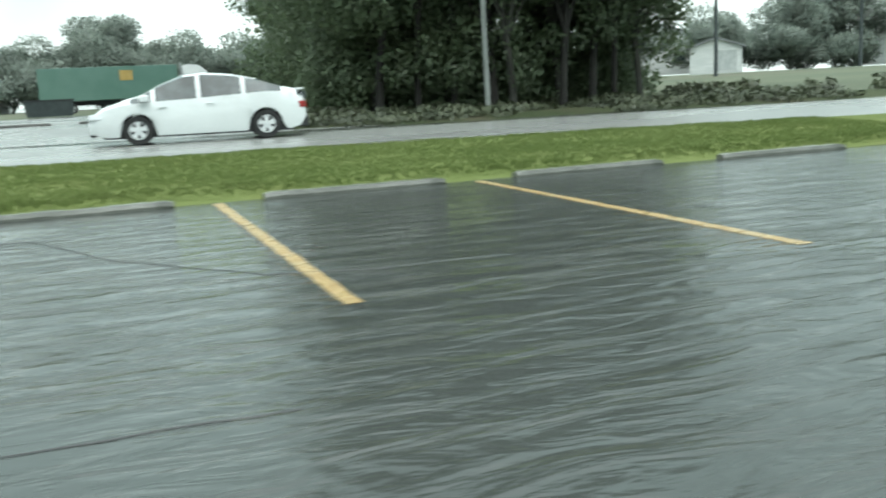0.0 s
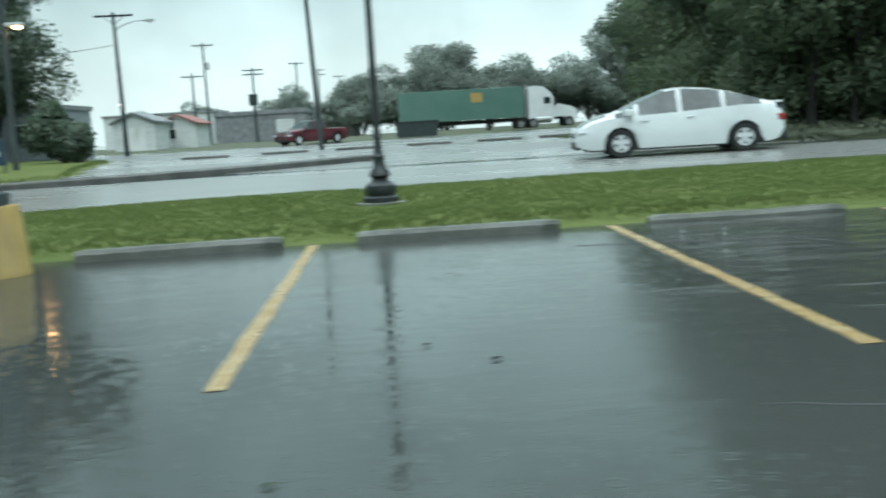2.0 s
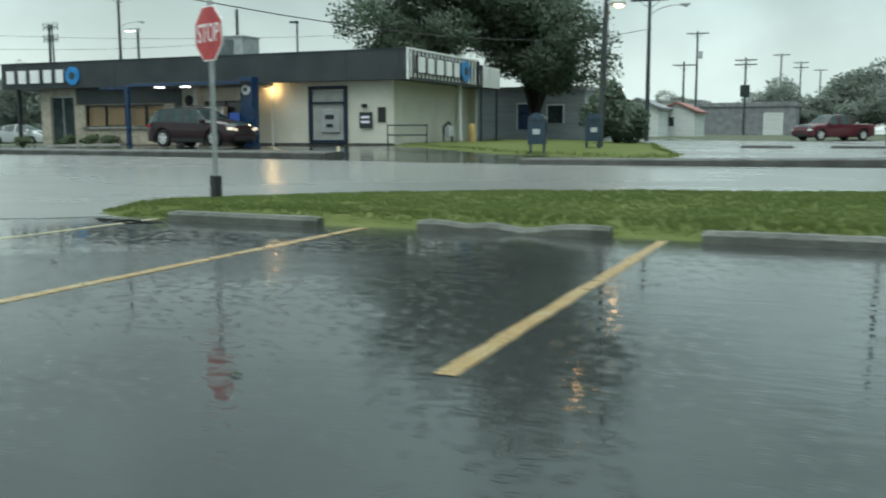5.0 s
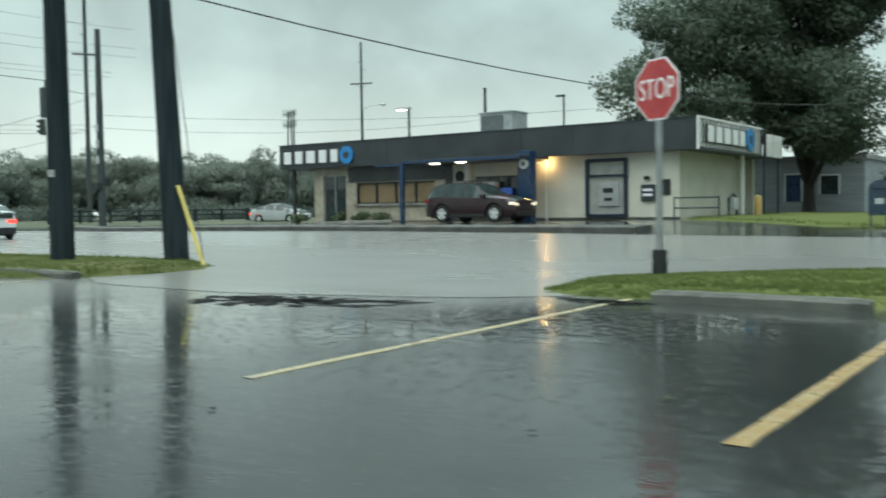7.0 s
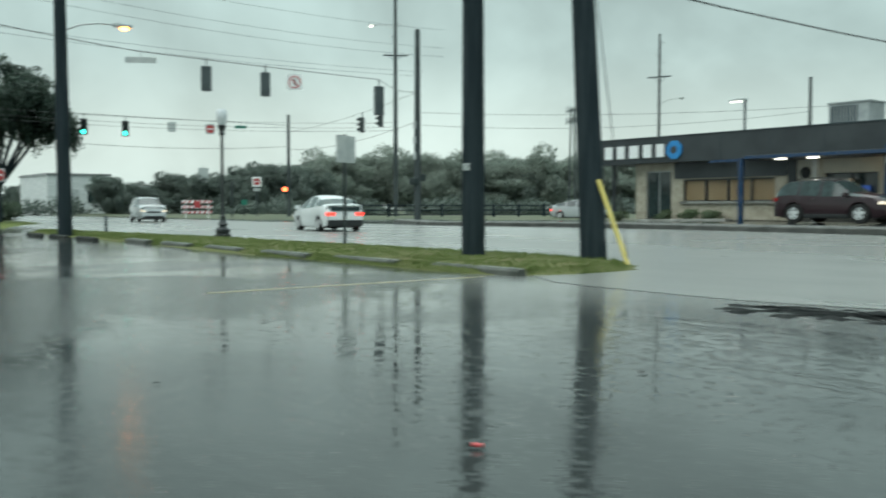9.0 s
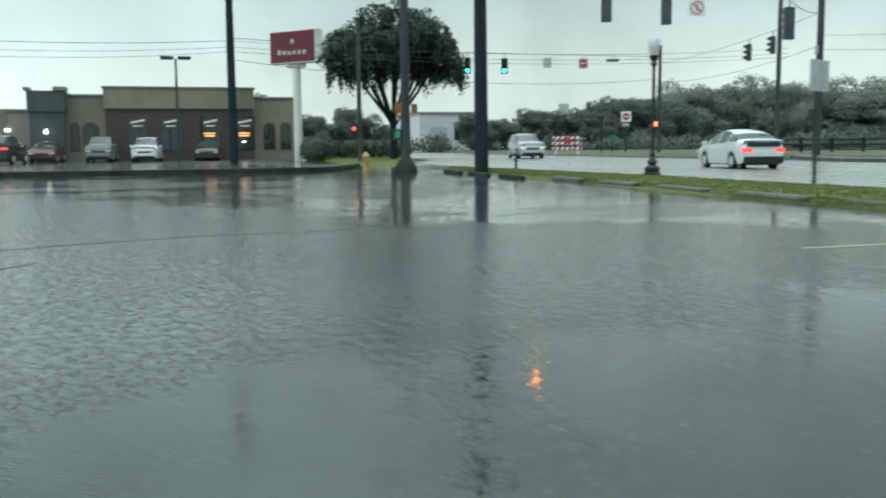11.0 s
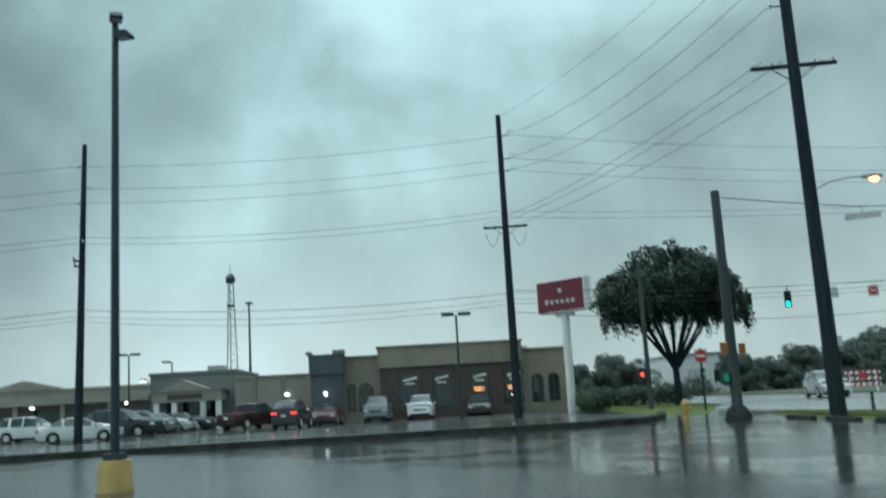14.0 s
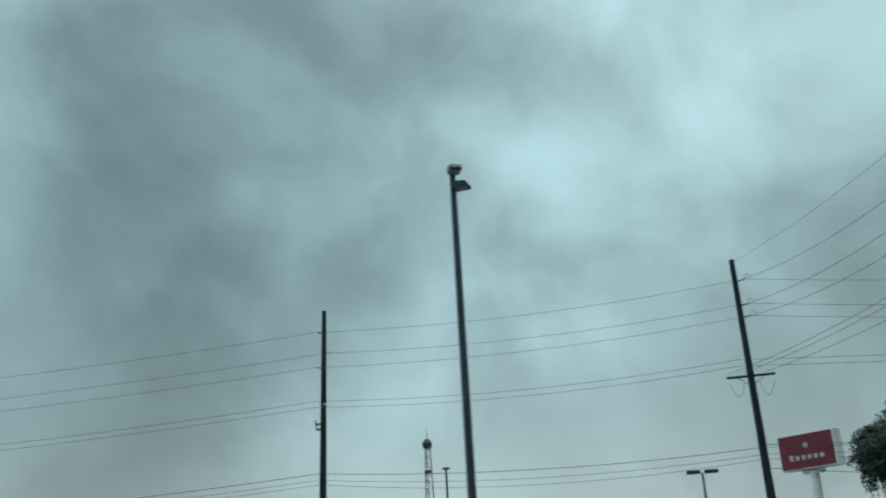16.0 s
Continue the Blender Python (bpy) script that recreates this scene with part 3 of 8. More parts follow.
def band(name, edge_a, edge_b, material, lift, step=1.5, cols=6):
    """A strip of road between two edges, each a list of (x, y) with x rising."""
    x0, x1 = max(edge_a[0][0], edge_b[0][0]), min(edge_a[-1][0], edge_b[-1][0])
    n = max(2, int((x1 - x0) / step))
    verts, faces = [], []
    for i in range(n + 1):
        x = x0 + (x1 - x0) * i / n
        ya, yb = lerp_list(edge_a, x), lerp_list(edge_b, x)
        for k in range(cols + 1):
            y = ya + (yb - ya) * k / cols
            verts.append((x, y, ground_z(x, y) + lift))
    for i in range(n):
        for k in range(cols):
            a = i * (cols + 1) + k
            faces.append((a, a + cols + 1, a + cols + 2, a + 1))
    ob = raw(name, verts, faces, material)
    ob.data.polygons.foreach_set("use_smooth", [True] * len(faces))
    return ob


ROAD_S = [(-240, 12.5), (-56, 12.4), (-28.6, 12.3), (-27.2, 10.0), (-25.5, 9.0), (-22.5, 8.9), (-19.6, 9.7), (-18.6, 10.6), (-17.0, 13.8), (-10, 15.9), (0, 16.0), (10, 15.0), (80, 12.0)]
ROAD_N = [(-240, 32.0), (-80, 30.0), (-54, 28.2), (-35, 27.0), (-18, 25.0), (-8, 25.0), (3, 22.6), (16, 21.8), (80, 19.0)]
tagged(band("road", ROAD_S, ROAD_N, M_ROAD, 0.006, step=0.7, cols=10), "wet grey asphalt road with tyre tracks and standing water", "road", kind="structure")

# the lot's base colour is paler towards its east end
lot.data.attributes.new("east_pale", "FLOAT", "POINT").data.foreach_set("value", [smooth01((v.co.x + 10.0) / 5.0) for v in lot.data.vertices])
# the drive rises out of the flood towards the road, and its asphalt pales
lot.data.attributes.new("apron", "FLOAT", "POINT").data.foreach_set("value", [smooth01((v.co.y - lerp_list(ROAD_S, v.co.x) + 3.0) / 3.2) * smooth01((v.co.x + 28.5) / 1.5) * smooth01((-17.0 - v.co.x) / 2.0) if v.co.y < 16 else 0.0 for v in lot.data.vertices])

N_LOT = [(-27, 62.0), (-14, 70.0), (10, 75.0), (40, 75.0)]
tagged(band("car_park", [(-27, 56.0), (-16, 30.0), (-8, 25.3), (3, 24.0), (40, 24.0)], N_LOT, M_NLOT, 0.004, cols=16), "pale wet asphalt car park across the road", "car park", kind="structure")


STREET_W = [(-106, 7.0), (-90, 7.0), (-64, 6.0), (-58, 2.0)]
tagged(band("street", [(-106, -75), (-58, -75)], STREET_W, M_STREET, 0.004, cols=24), "pale wet street and forecourt west of the car park", "road", kind="structure")


def mound(name, outline, material, label, height=0.10, edge=0.35, step=0.4, category="verge", blades=0, seed=1, blade_mat=None, blade_h=0.04, fringe=0.30, tufts=0, reach=(0, 0), tuft_h=0.05):
    """A low raised bed over an outline, domed at its edge, with blades of grass as one mesh on it."""
    cx = [p[0] for p in outline]; cy = [p[1] for p in outline]
    def dist_in(x, y):
        c, best = False, 1e9
        for (ax, ay), (bx, by) in zip(outline, outline[1:] + outline[:1]):
            if (ay > y) != (by > y) and x < (bx - ax) * (y - ay) / (by - ay) + ax:
                c = not c
            l2 = (bx - ax) ** 2 + (by - ay) ** 2
            t = max(0, min(1, ((x - ax) * (bx - ax) + (y - ay) * (by - ay)) / l2))
            best = min(best, math.hypot(x - ax - t * (bx - ax), y - ay - t * (by - ay)))
        return best if c else -best
    def top(x, y):
        d = dist_in(x, y)
        rough = 0.02 * noise.noise((x * 0.9, y * 0.9, 3.0))
        return ground_z(x, y) + (0.012 + height * smooth01(d / edge) + rough * smooth01(d / edge) if d > 0 else -0.03), d
    x0, x1, y0, y1 = min(cx), max(cx), min(cy), max(cy)
    nx, ny = int((x1 - x0) / step) + 3, int((y1 - y0) / step) + 3
    verts, faces, ds = [], [], []
    for i in range(nx):
        for j in range(ny):
            x, y = x0 - step + i * step, y0 - step + j * step
            z, d = top(x, y)
            if -step < d < 0:
                z = ground_z(x, y) - 0.02
            verts.append((x, y, z)); ds.append(d)
    for i in range(nx - 1):
        for j in range(ny - 1):
            q = (i * ny + j, (i + 1) * ny + j, (i + 1) * ny + j + 1, i * ny + j + 1)
            if any(ds[k] > 0 for k in q):
                faces.append(q)
    ob = tagged(raw(name, verts, faces, material), label, category, kind="structure")
    ob.data.polygons.foreach_set("use_smooth", [True] * len(faces))
    if blades:
        rng = random.Random(seed)
        v, f = [], []
        edges = list(zip(outline, outline[1:] + outline[:1]))
        lens = [math.hypot(b[0] - a[0], b[1] - a[1]) for a, b in edges]
        for (ax, ay), (bx, by) in rng.choices(edges, lens, k=blades):
            u, off = rng.random(), rng.uniform(-fringe, fringe)
            l = math.hypot(bx - ax, by - ay)
            x, y = ax + (bx - ax) * u - (by - ay) / l * off, ay + (by - ay) * u + (bx - ax) / l * off
            z, d = top(x, y)
            if d < 0.02:
                continue
            a, h = rng.uniform(0, 6.283), blade_h * rng.uniform(0.5, 1.5)
            w, lean = 0.007 + h * 0.10, h * rng.uniform(0.1, 0.7)
            dx, dy, b = math.cos(a), math.sin(a), rng.uniform(0, 6.283)
            k = len(v)
            v += [(x - dx * w, y - dy * w, z - 0.01), (x + dx * w, y + dy * w, z - 0.01), (x + math.cos(b) * lean, y + math.sin(b) * lean, z + h)]
            f.append((k, k + 1, k + 2))
        for _ in range(tufts):
            # a tuft of four blades on the open lawn
            x, y = rng.uniform(*reach), rng.uniform(y0, y1)
            z, d = top(x, y)
            if d < 0.05:
                continue
            z += 0.012
            h0 = tuft_h * (0.55 + 0.9 * rng.random() ** 2) * (1.0 + 0.7 * noise.noise((x * 0.6, y * 0.6, 9.0)))
            for _ in range(4):
                a, b = rng.uniform(0, 6.283), rng.uniform(0, 6.283)
                h, w, o = h0 * rng.uniform(0.6, 1.15), rng.uniform(0.008, 0.016), rng.uniform(0, 0.05)
                px, py, lean = x + o * math.cos(a), y + o * math.sin(a), h * rng.uniform(0.2, 1.0)
                k = len(v)
                v += [(px - math.cos(b) * w, py - math.sin(b) * w, z - 0.03), (px + math.cos(b) * w, py + math.sin(b) * w, z - 0.03), (px + math.cos(a) * lean, py + math.sin(a) * lean, z + h)]
                f.append((k, k + 1, k + 2))
        gr = raw("grass", v, f, blade_mat or M_BLADE)
        tagged(gr, "short wet green grass blades on the verge", "grass", kind="stuff")
    return ob


STRIP = [(-19.4, 10.9), (-18.6, 10.45), (-15, 10.62), (0, 10.62), (30, 10.7), (48, 10.7), (48, 12.8), (30, 13.6), (10, 14.9), (0, 15.8), (-9, 15.7), (-14, 14.8), (-17.5, 13.5), (-19.2, 12.0)]
mound("grass_strip", STRIP, M_LAWN, "long strip of wet green lawn between car park and road", 0.13, 0.5, blades=60000, seed=4, blade_h=0.03, fringe=0.25, tufts=60000, reach=(-20, 12), tuft_h=0.022)
ISLE = [(-26.4, 10.6), (-26.7, 9.7), (-27.6, 9.15), (-34, 9.1), (-42, 9.55), (-50, 9.75), (-56.5, 10.1), (-57.2, 10.6), (-56, 11.1), (-48, 11.9), (-42, 12.35), (-30, 12.6), (-27.2, 12.5), (-26.5, 11.6)]
mound("grass_island", ISLE, M_ISLE, "narrow grass island with patchy brown grass beside the road", 0.12, 0.4, blades=45000, seed=5, blade_h=0.035, tufts=9000, reach=(-57, -26), tuft_h=0.03)

# ---- car park: lines, wheel stops, lamps, signs ----
def gz(x, y, dz=0.0):
    return ground_z(x, y) + dz


def parking_line(x, y0, y1, material, label, w=0.105, seed=0):
    rng = random.Random(seed)
    v, f, n = [], [], 26
    for i in range(n + 1):
        y = y0 + (y1 - y0) * i / n
        a, b = w / 2 + rng.uniform(-0.008, 0.006), w / 2 + rng.uniform(-0.008, 0.006)
        z = gz(x, y)
        v += [(x - a, y, z + 0.004), (x + b, y, z + 0.004), (x - a, y, z - 0.01), (x + b, y, z - 0.01)]
    for i in range(n):
        k = i * 4
        f += [(k, k + 1, k + 5, k + 4), (k, k + 4, k + 6, k + 2), (k + 1, k + 3, k + 7, k + 5)]
    return tagged(raw("parking_line", v, f, material), label, "road marking", "parking bay lines")


for i, x in enumerate((3.45, 0.42, -2.55, -5.69, -8.83, -11.87, -15.16)):
    parking_line(x, 5.06, 9.1 if x == -8.83 else 10.44, M_LINE, "worn yellow paint line on flooded asphalt", seed=i)
parking_line(-18.05, 5.06, 10.44, M_LINEPALE, "faded pale yellow paint line on wet asphalt", 0.08, seed=8)
parking_line(-27.0, 4.75, 9.0, M_LINEPALE, "faded pale paint line on wet asphalt", 0.07, seed=9)


def wheel_stop_mesh(seed, sag=0.0):
    """A cast concrete bar with a sloped front, chipped along its edges."""
    rng = random.Random(seed)
    bm = B()
    L, n = 2.1, 28
    prof = [(-0.09, -0.02), (-0.082, 0.075), (-0.055, 0.115), (0.055, 0.118), (0.082, 0.08), (0.09, -0.02)]
    rings = []
    for i in range(n + 1):
        x = -L / 2 + L * i / n
        end = 0.88 + 0.12 * smooth01(min(i, n - i) / 1.2)
        dip = sag * (math.exp(-((x - 0.15) / 0.28) ** 2) + 0.5 * math.exp(-((x + 0.5) / 0.2) ** 2))
        ring = []
        for k, (y, z) in enumerate(prof):
            c = 0.004 if 0 < k < 5 else 0.0
            ring.append(bm.verts.new((x + rng.uniform(-c, c), y * (0.92 + 0.08 * end) + rng.uniform(-c, c), (z if k in (0, 5) else z * end - dip) + rng.uniform(-c, c))))
        rings.append(ring)
    for a, b in zip(rings, rings[1:]):
        for k in range(5):
            bm.faces.new((a[k], b[k], b[k + 1], a[k + 1]))
    bm.faces.new(rings[0][::-1]); bm.faces.new(rings[-1])
    bmesh.ops.recalc_face_normals(bm, faces=bm.faces[:])
    return bm


def wheel_stop(x, y, rz, seed, sag=0.0, label="grey weathered concrete wheel stop at the grass edge", mat=None, z=None):
    ob = part("wheel_stop", wheel_stop_mesh(seed, sag), mat or M_STOPCONC)
    ob.matrix_basis = at(x, y, gz(x, y) if z is None else z, rz)
    return tagged(ob, label, "wheel stop", "wheel stops")


for i, (x, y, rz, sag) in enumerate(((8.0, 10.5, 1, 0), (5.0, 10.5, 1, 0), (1.98, 10.50, -1.5, 0), (-1.08, 10.50, -1.2, 0.01), (-4.17, 10.40, -1.0, 0), (-7.05, 10.40, 1.5, 0),
                                    (-10.45, 10.48, 0, 0), (-13.45, 10.52, 0.5, 0.055), (-16.7, 10.35, -1.0, 0), (11.0, 10.5, 0, 0))):
    wheel_stop(x, y, rz, 20 + i, sag, z=gz(x, y) - 0.045 * smooth01((x + 3.5) / 2.5), label="cracked and sagging concrete wheel stop at the grass edge" if sag > 0.03 else "grey weathered concrete wheel stop at the grass edge")
for i, x in enumerate((-27.7, -30.7, -33.6, -36.7, -39.8, -42.9)):
    wheel_stop(x, lerp_list([(-44, 9.7), (-34, 9.35), (-27, 9.5)], x) - 0.05, lerp_list([(-44, -3), (-34, -3), (-28, 0)], x), 40 + i, 0, "low dark wet concrete wheel stop along the island")
for i, x in enumerate((-45.8, -48.6, -51.3)):
    wheel_stop(x, 9.05 - 0.06 * i, -2.5, 50 + i, 0, "low dark wet concrete wheel stop along the island", M_KERBROUGH)
for i, x in enumerate((-13.3, -9.75, -6.4, -3.2, 0.0, 2.9)):
    wheel_stop(x, 43 + 0.3 * (i % 2), 1.0, 60 + i, 0, "dark concrete wheel stop in the car park across the road", M_KERB)


def floodlight_head(bm):
    """A tapered shoebox head that hangs from its arm, lens down."""
    prism(bm, [(0.04, 0.04), (0.06, 0.14), (0.36, 0.10), (0.42, 0.0), (0.40, -0.05), (0.06, -0.05)], -0.14, 0.14, "y")


def light_pole(m, label, base_h=0.66, height=8.5, heads=((35, 0.0), (-120, -0.30)), wide=0.315, slim=1.0):
    t = thing("light_pole", m, label, "light pole", "car park light poles")
    bm = B()
    lathe(bm, [(wide, -0.02), (wide, 0.02), (wide * 0.985, 0.05), (wide * 0.84, base_h - 0.03), (wide * 0.81, base_h), (wide * 0.5, base_h + 0.004)], 28)
    for v in bm.verts:
        v.co.x += 0.004 * noise.noise(v.co * 5); v.co.y += 0.004 * noise.noise(v.co * 5 + Vector((7, 0, 0)))
    part("base", bm, M_YELLOW, t, "chipped yellow-painted round concrete base", True)
    bm = box(B(), -0.16, 0.16, -0.16, 0.16, base_h, base_h + 0.12, 0.01)
    part("base_cover", bm, M_POLE, t)
    bm = tube(B(), [(0, 0, base_h + 0.1), (0, 0, height * 0.5), (0, 0, height)], [0.105 * slim, 0.092 * slim, 0.075 * slim], 14)
    part("pole", bm, M_POLE, t, "", True)
    for rz, dz in heads:
        bm = B()
        floodlight_head(bm)
        tube(bm, [(0, 0, 0.02), (0.12, 0, 0.03)], 0.035, 8)
        h = part("lamp_head", bm, M_POLE, t)
        h.matrix_basis = at(0, 0, height + dz, rz) @ Matrix.Diagonal((slim, slim, slim, 1))
        l = part("lens", box(B(), 0.10, 0.37, -0.11, 0.11, -0.058, -0.05), M_LENS, h)
    return t


light_pole(at(-8.62, 9.72, 0, 10), "tall dark steel light pole on a yellow concrete base")
light_pole(at(-38.6, -8.67, 0, 0), "tall dark steel light pole with two floodlight heads", 0.52, 8.40, ((20, 0.0), (75, -0.30)), slim=0.78)


def post_lamp(m, label, height=3.85):
    """An old-fashioned park lamp: fluted foot, slim post, frosted lantern."""
    t = thing("street_lamp", m, label, "street lamp", "black post lamps")
    bm = lathe(B(), [(0.34, -0.03), (0.34, 0.035), (0.02, 0.04)], 24)
    part("concrete_pad", bm, M_CONC, t)
    prof = [(0.24, 0.03), (0.24, 0.10), (0.20, 0.13), (0.22, 0.17), (0.205, 0.26), (0.13, 0.31), (0.10, 0.35), (0.145, 0.39), (0.13, 0.44), (0.085, 0.50), (0.075, 0.60), (0.085, 0.64), (0.06, 0.68), (0.05, 0.80)]
    part("foot", lathe(B(), prof, 16), M_BLACK, t, "", True)
    part("post", tube(B(), [(0, 0, 0.6), (0, 0, height - 0.75)], [0.05, 0.042], 12), M_BLACK, t, "", True)
    part("collar", lathe(B(), [(0.05, height - 0.80), (0.10, height - 0.74), (0.07, height - 0.66), (0.12, height - 0.56), (0.13, height - 0.50), (0.05, height - 0.49)], 14), M_BLACK, t, "", True)
    part("lantern", lathe(B(), [(0.11, height - 0.49), (0.16, height - 0.30), (0.17, height - 0.12), (0.12, height - 0.02), (0.02, height)], 14), M_LENS, t, "frosted pale lantern", True)
    return t


post_lamp(at(-5.0, 13.2, gz(-5, 13.2, 0.12)), "black post lamp with a fluted foot on the lawn")
post_lamp(at(-42.7, 12.1, gz(-42.7, 12.1, 0.10)), "black post lamp with a frosted lantern on the island")


def text_mesh(body, size, depth, material, parent, m, name="lettering", label=""):
    cu = bpy.data.curves.new(name, "FONT")
    cu.body, cu.size, cu.extrude, cu.align_x, cu.align_y = body, size, depth, "CENTER", "CENTER"
    tmp = bpy.data.objects.new("tmp", cu)
    scene.collection.objects.link(tmp)
    bpy.context.view_layer.update()
    me = bpy.data.meshes.new_from_object(tmp)
    bpy.data.objects.remove(tmp)
    me.materials.clear()
    me.materials.append(material)
    ob = new(name, me)
    ob.parent, ob.matrix_basis = parent, m
    if label:
        tagged(ob, label)
    return ob


def octagon(r, cz=0.0):
    return [(r * math.cos(math.pi / 8 + k * math.pi / 4), cz + r * math.sin(math.pi / 8 + k * math.pi / 4)) for k in range(8)]


def stop_sign(m, label):
    t = thing("stop_sign", m, label, "stop sign")
    part("post", box(B(), -0.035, 0.035, 0.0, 0.05, -0.1, 2.75, 0.006), M_STEEL, t)
    part("sleeve", box(B(), -0.075, 0.075, -0.03, 0.085, -0.05, 0.34, 0.01), M_TRIM, t, "black sleeve at the foot of the post")
    R = 0.405
    part("border", prism(B(), octagon(R, 2.30), -0.010, 0.0), M_WHITESIGN, t, "white octagonal border")
    part("face", prism(B(), octagon(R * 0.945, 2.30), -0.014, -0.0095), M_RED, t, "faded red octagonal face")
    text_mesh("STOP", 0.325, 0.0015, M_WHITESIGN, t, pose(0, -0.016, 2.295, 90, 0, 0) @ Matrix.Diagonal((0.78, 1.12, 1, 1)))
    return t


stop_sign(at(-18.43, 12.1, gz(-18.43, 12.1, 0.10), -24), "red octagonal stop sign on a steel post in the grass")


def blank_sign(m, label):
    t = thing("road_sign", m, label, "road sign")
    part("post", box(B(), -0.04, 0.04, 0.0, 0.05, -0.1, 2.75, 0.006), M_SIGNBOX, t)
    part("panel", box(B(), -0.42, 0.42, -0.02, 0.0, 2.05, 2.72, 0.008), M_GREYSIGN, t, "plain grey back of a square sign")
    part("brace", box(B(), -0.30, 0.30, 0.0, 0.03, 2.3, 2.36), M_STEEL, t)
    return t


blank_sign(at(-36.4, 12.5, gz(-36.4, 12.5, 0.06), 115), "square road sign seen from its grey back")


# ---- timber poles ----
def timber_pole(name, m, label, height, r0, r1, lean=(0, 0), mat=None, arms=(), insulators=(), group="timber poles"):
    """arms: (height, half length, direction in degrees); insulators: (height, direction, reach)."""
    t = thing(name, m, label, "utility pole", group)
    n = 7
    pts = [(lean[0] * (i / n), lean[1] * (i / n), -0.15 + (height + 0.15) * i / n) for i in range(n + 1)]
    part("shaft", tube(B(), pts, [r0 + (r1 - r0) * i / n for i in range(n + 1)], 14), mat or M_WOOD, t, "", True)
    for h, half, rz in arms:
        bm = box(B(), -half, half, -0.05, 0.05, -0.06, 0.06, 0.01)
        tube(bm, [(-half * 0.55, 0.0, -0.04), (0, 0.06, -0.55)], 0.018, 6)
        tube(bm, [(half * 0.55, 0.0, -0.04), (0, 0.06, -0.55)], 0.018, 6)
        a = part("crossarm", bm, M_WOOD, t)
        a.matrix_basis = at(lean[0] * h / height, lean[1] * h / height + 0.0, h, rz)
        for k in (-0.92, -0.5, 0.5, 0.92):
            b = lathe(B(), [(0.02, 0.05), (0.05, 0.08), (0.03, 0.12), (0.05, 0.15), (0.02, 0.20)], 8, at_=(k * half, 0, 0))
            part("insulator", b, M_GREYSIGN, a)
    for h, rz, reach in insulators:
        bm = tube(B(), [(0, 0, 0), (reach, 0, 0.04)], [0.03, 0.022], 6)
        a = part("insulator_arm", bm, M_POLE, t)
        a.matrix_basis = at(lean[0] * h / height, lean[1] * h / height, h, rz)
        part("insulator", lathe(B(), [(0.02, -0.08), (0.06, -0.04), (0.03, 0.0), (0.06, 0.04), (0.02, 0.10)], 8, at_=(reach, 0, 0.04)), M_GREYSIGN, a)
    return t


def cobra_arm(t, h, reach, rz, rise=0.45, lit=None, at_xy=(0, 0)):
    bm = tube(B(), [(0, 0, 0), (reach * 0.35, 0, rise * 0.7), (reach * 0.7, 0, rise), (reach, 0, rise + 0.02)], [0.035, 0.032, 0.03, 0.028], 8)
    a = part("lamp_arm", bm, M_STEEL, t, "", True)
    a.matrix_basis = at(at_xy[0], at_xy[1], h, rz)
    bm = box(B(), reach - 0.05, reach + 0.62, -0.13, 0.13, rise - 0.04, rise + 0.10, 0.05)
    part("lamp_head", bm, M_GREYSIGN, a)
    part("lens", lathe(B(), [(0.15, rise - 0.035), (0.13, rise - 0.10), (0.05, rise - 0.14)], 14, at_=(reach + 0.36, 0, 0)), lit or M_LENS, a, "glowing lamp lens" if lit else "")
    return a


pa = timber_pole("utility_pole", at(-27.9, 12.3, gz(-27.9, 12.3, 0.08)), "leaning dark timber utility pole with a guy wire", 11.5, 0.235, 0.15, (-0.85, 0.1))
pb = timber_pole("utility_pole", at(-30.0, 11.3, gz(-30, 11.3, 0.09)), "straight dark timber utility pole on the grass island", 12.0, 0.225, 0.16, (-0.05, 0.0))
for k in range(3):
    part("tag", box(B(), 0.0, 0.17, -0.006, 0.0, 1.60 + k * 0.045, 1.635 + k * 0.045), M_GREYSIGN, pb).matrix_basis = at(-0.04, -0.222, 0, 8)
pc = timber_pole("utility_pole", at(-50.2, 9.65, gz(-50.2, 9.65, 0.08)), "tall dark utility pole with crossarm and lit street lamp", 17.5, 0.25, 0.15, (0.0, -0.1),
                 arms=((11.2, 1.35, 80),), insulators=((15.4, 260, 0.55), (14.3, 260, 0.5), (13.25, 260, 0.5)))
cobra_arm(pc, 7.0, 1.9, 96, 0.45, M_SODIUM)
pd = timber_pole("signal_pole", at(-53.6, 7.8, gz(-53.6, 7.8, 0.02)), "grey timber signal pole carrying span wires", 7.95, 0.19, 0.15, (0, 0), M_WOODGREY)
part("foot", lathe(B(), [(0.46, -0.05), (0.45, 0.10), (0.36, 0.30), (0.22, 0.46)], 16), M_KERBROUGH, pd, "dark rounded concrete foot", True)
# pedestrian signal housings, built as two thin orange-brown panels
part("orange_housing", box(B(), -0.02, 0.0, -0.46, -0.18, 2.2, 2.6), M_ORANGEHOUSING, pd, "small orange-brown pedestrian signal housing").location.x = 0.2
part("orange_housing", box(B(), -0.02, 0.0, 0.18, 0.42, 2.2, 2.55), M_ORANGEHOUSING, pd, "small orange-brown pedestrian signal housing").location.x = 0.2
bx = part("pedestrian_signal", box(B(), -0.12, 0.14, -0.46, -0.20, 1.2, 1.62, 0.02), M_SIGNBOX, pd)
part("lens", box(B(), 0.142, 0.15, -0.42, -0.24, 1.28, 1.54), M_WALKGREEN, bx, "lit green pedestrian sign")
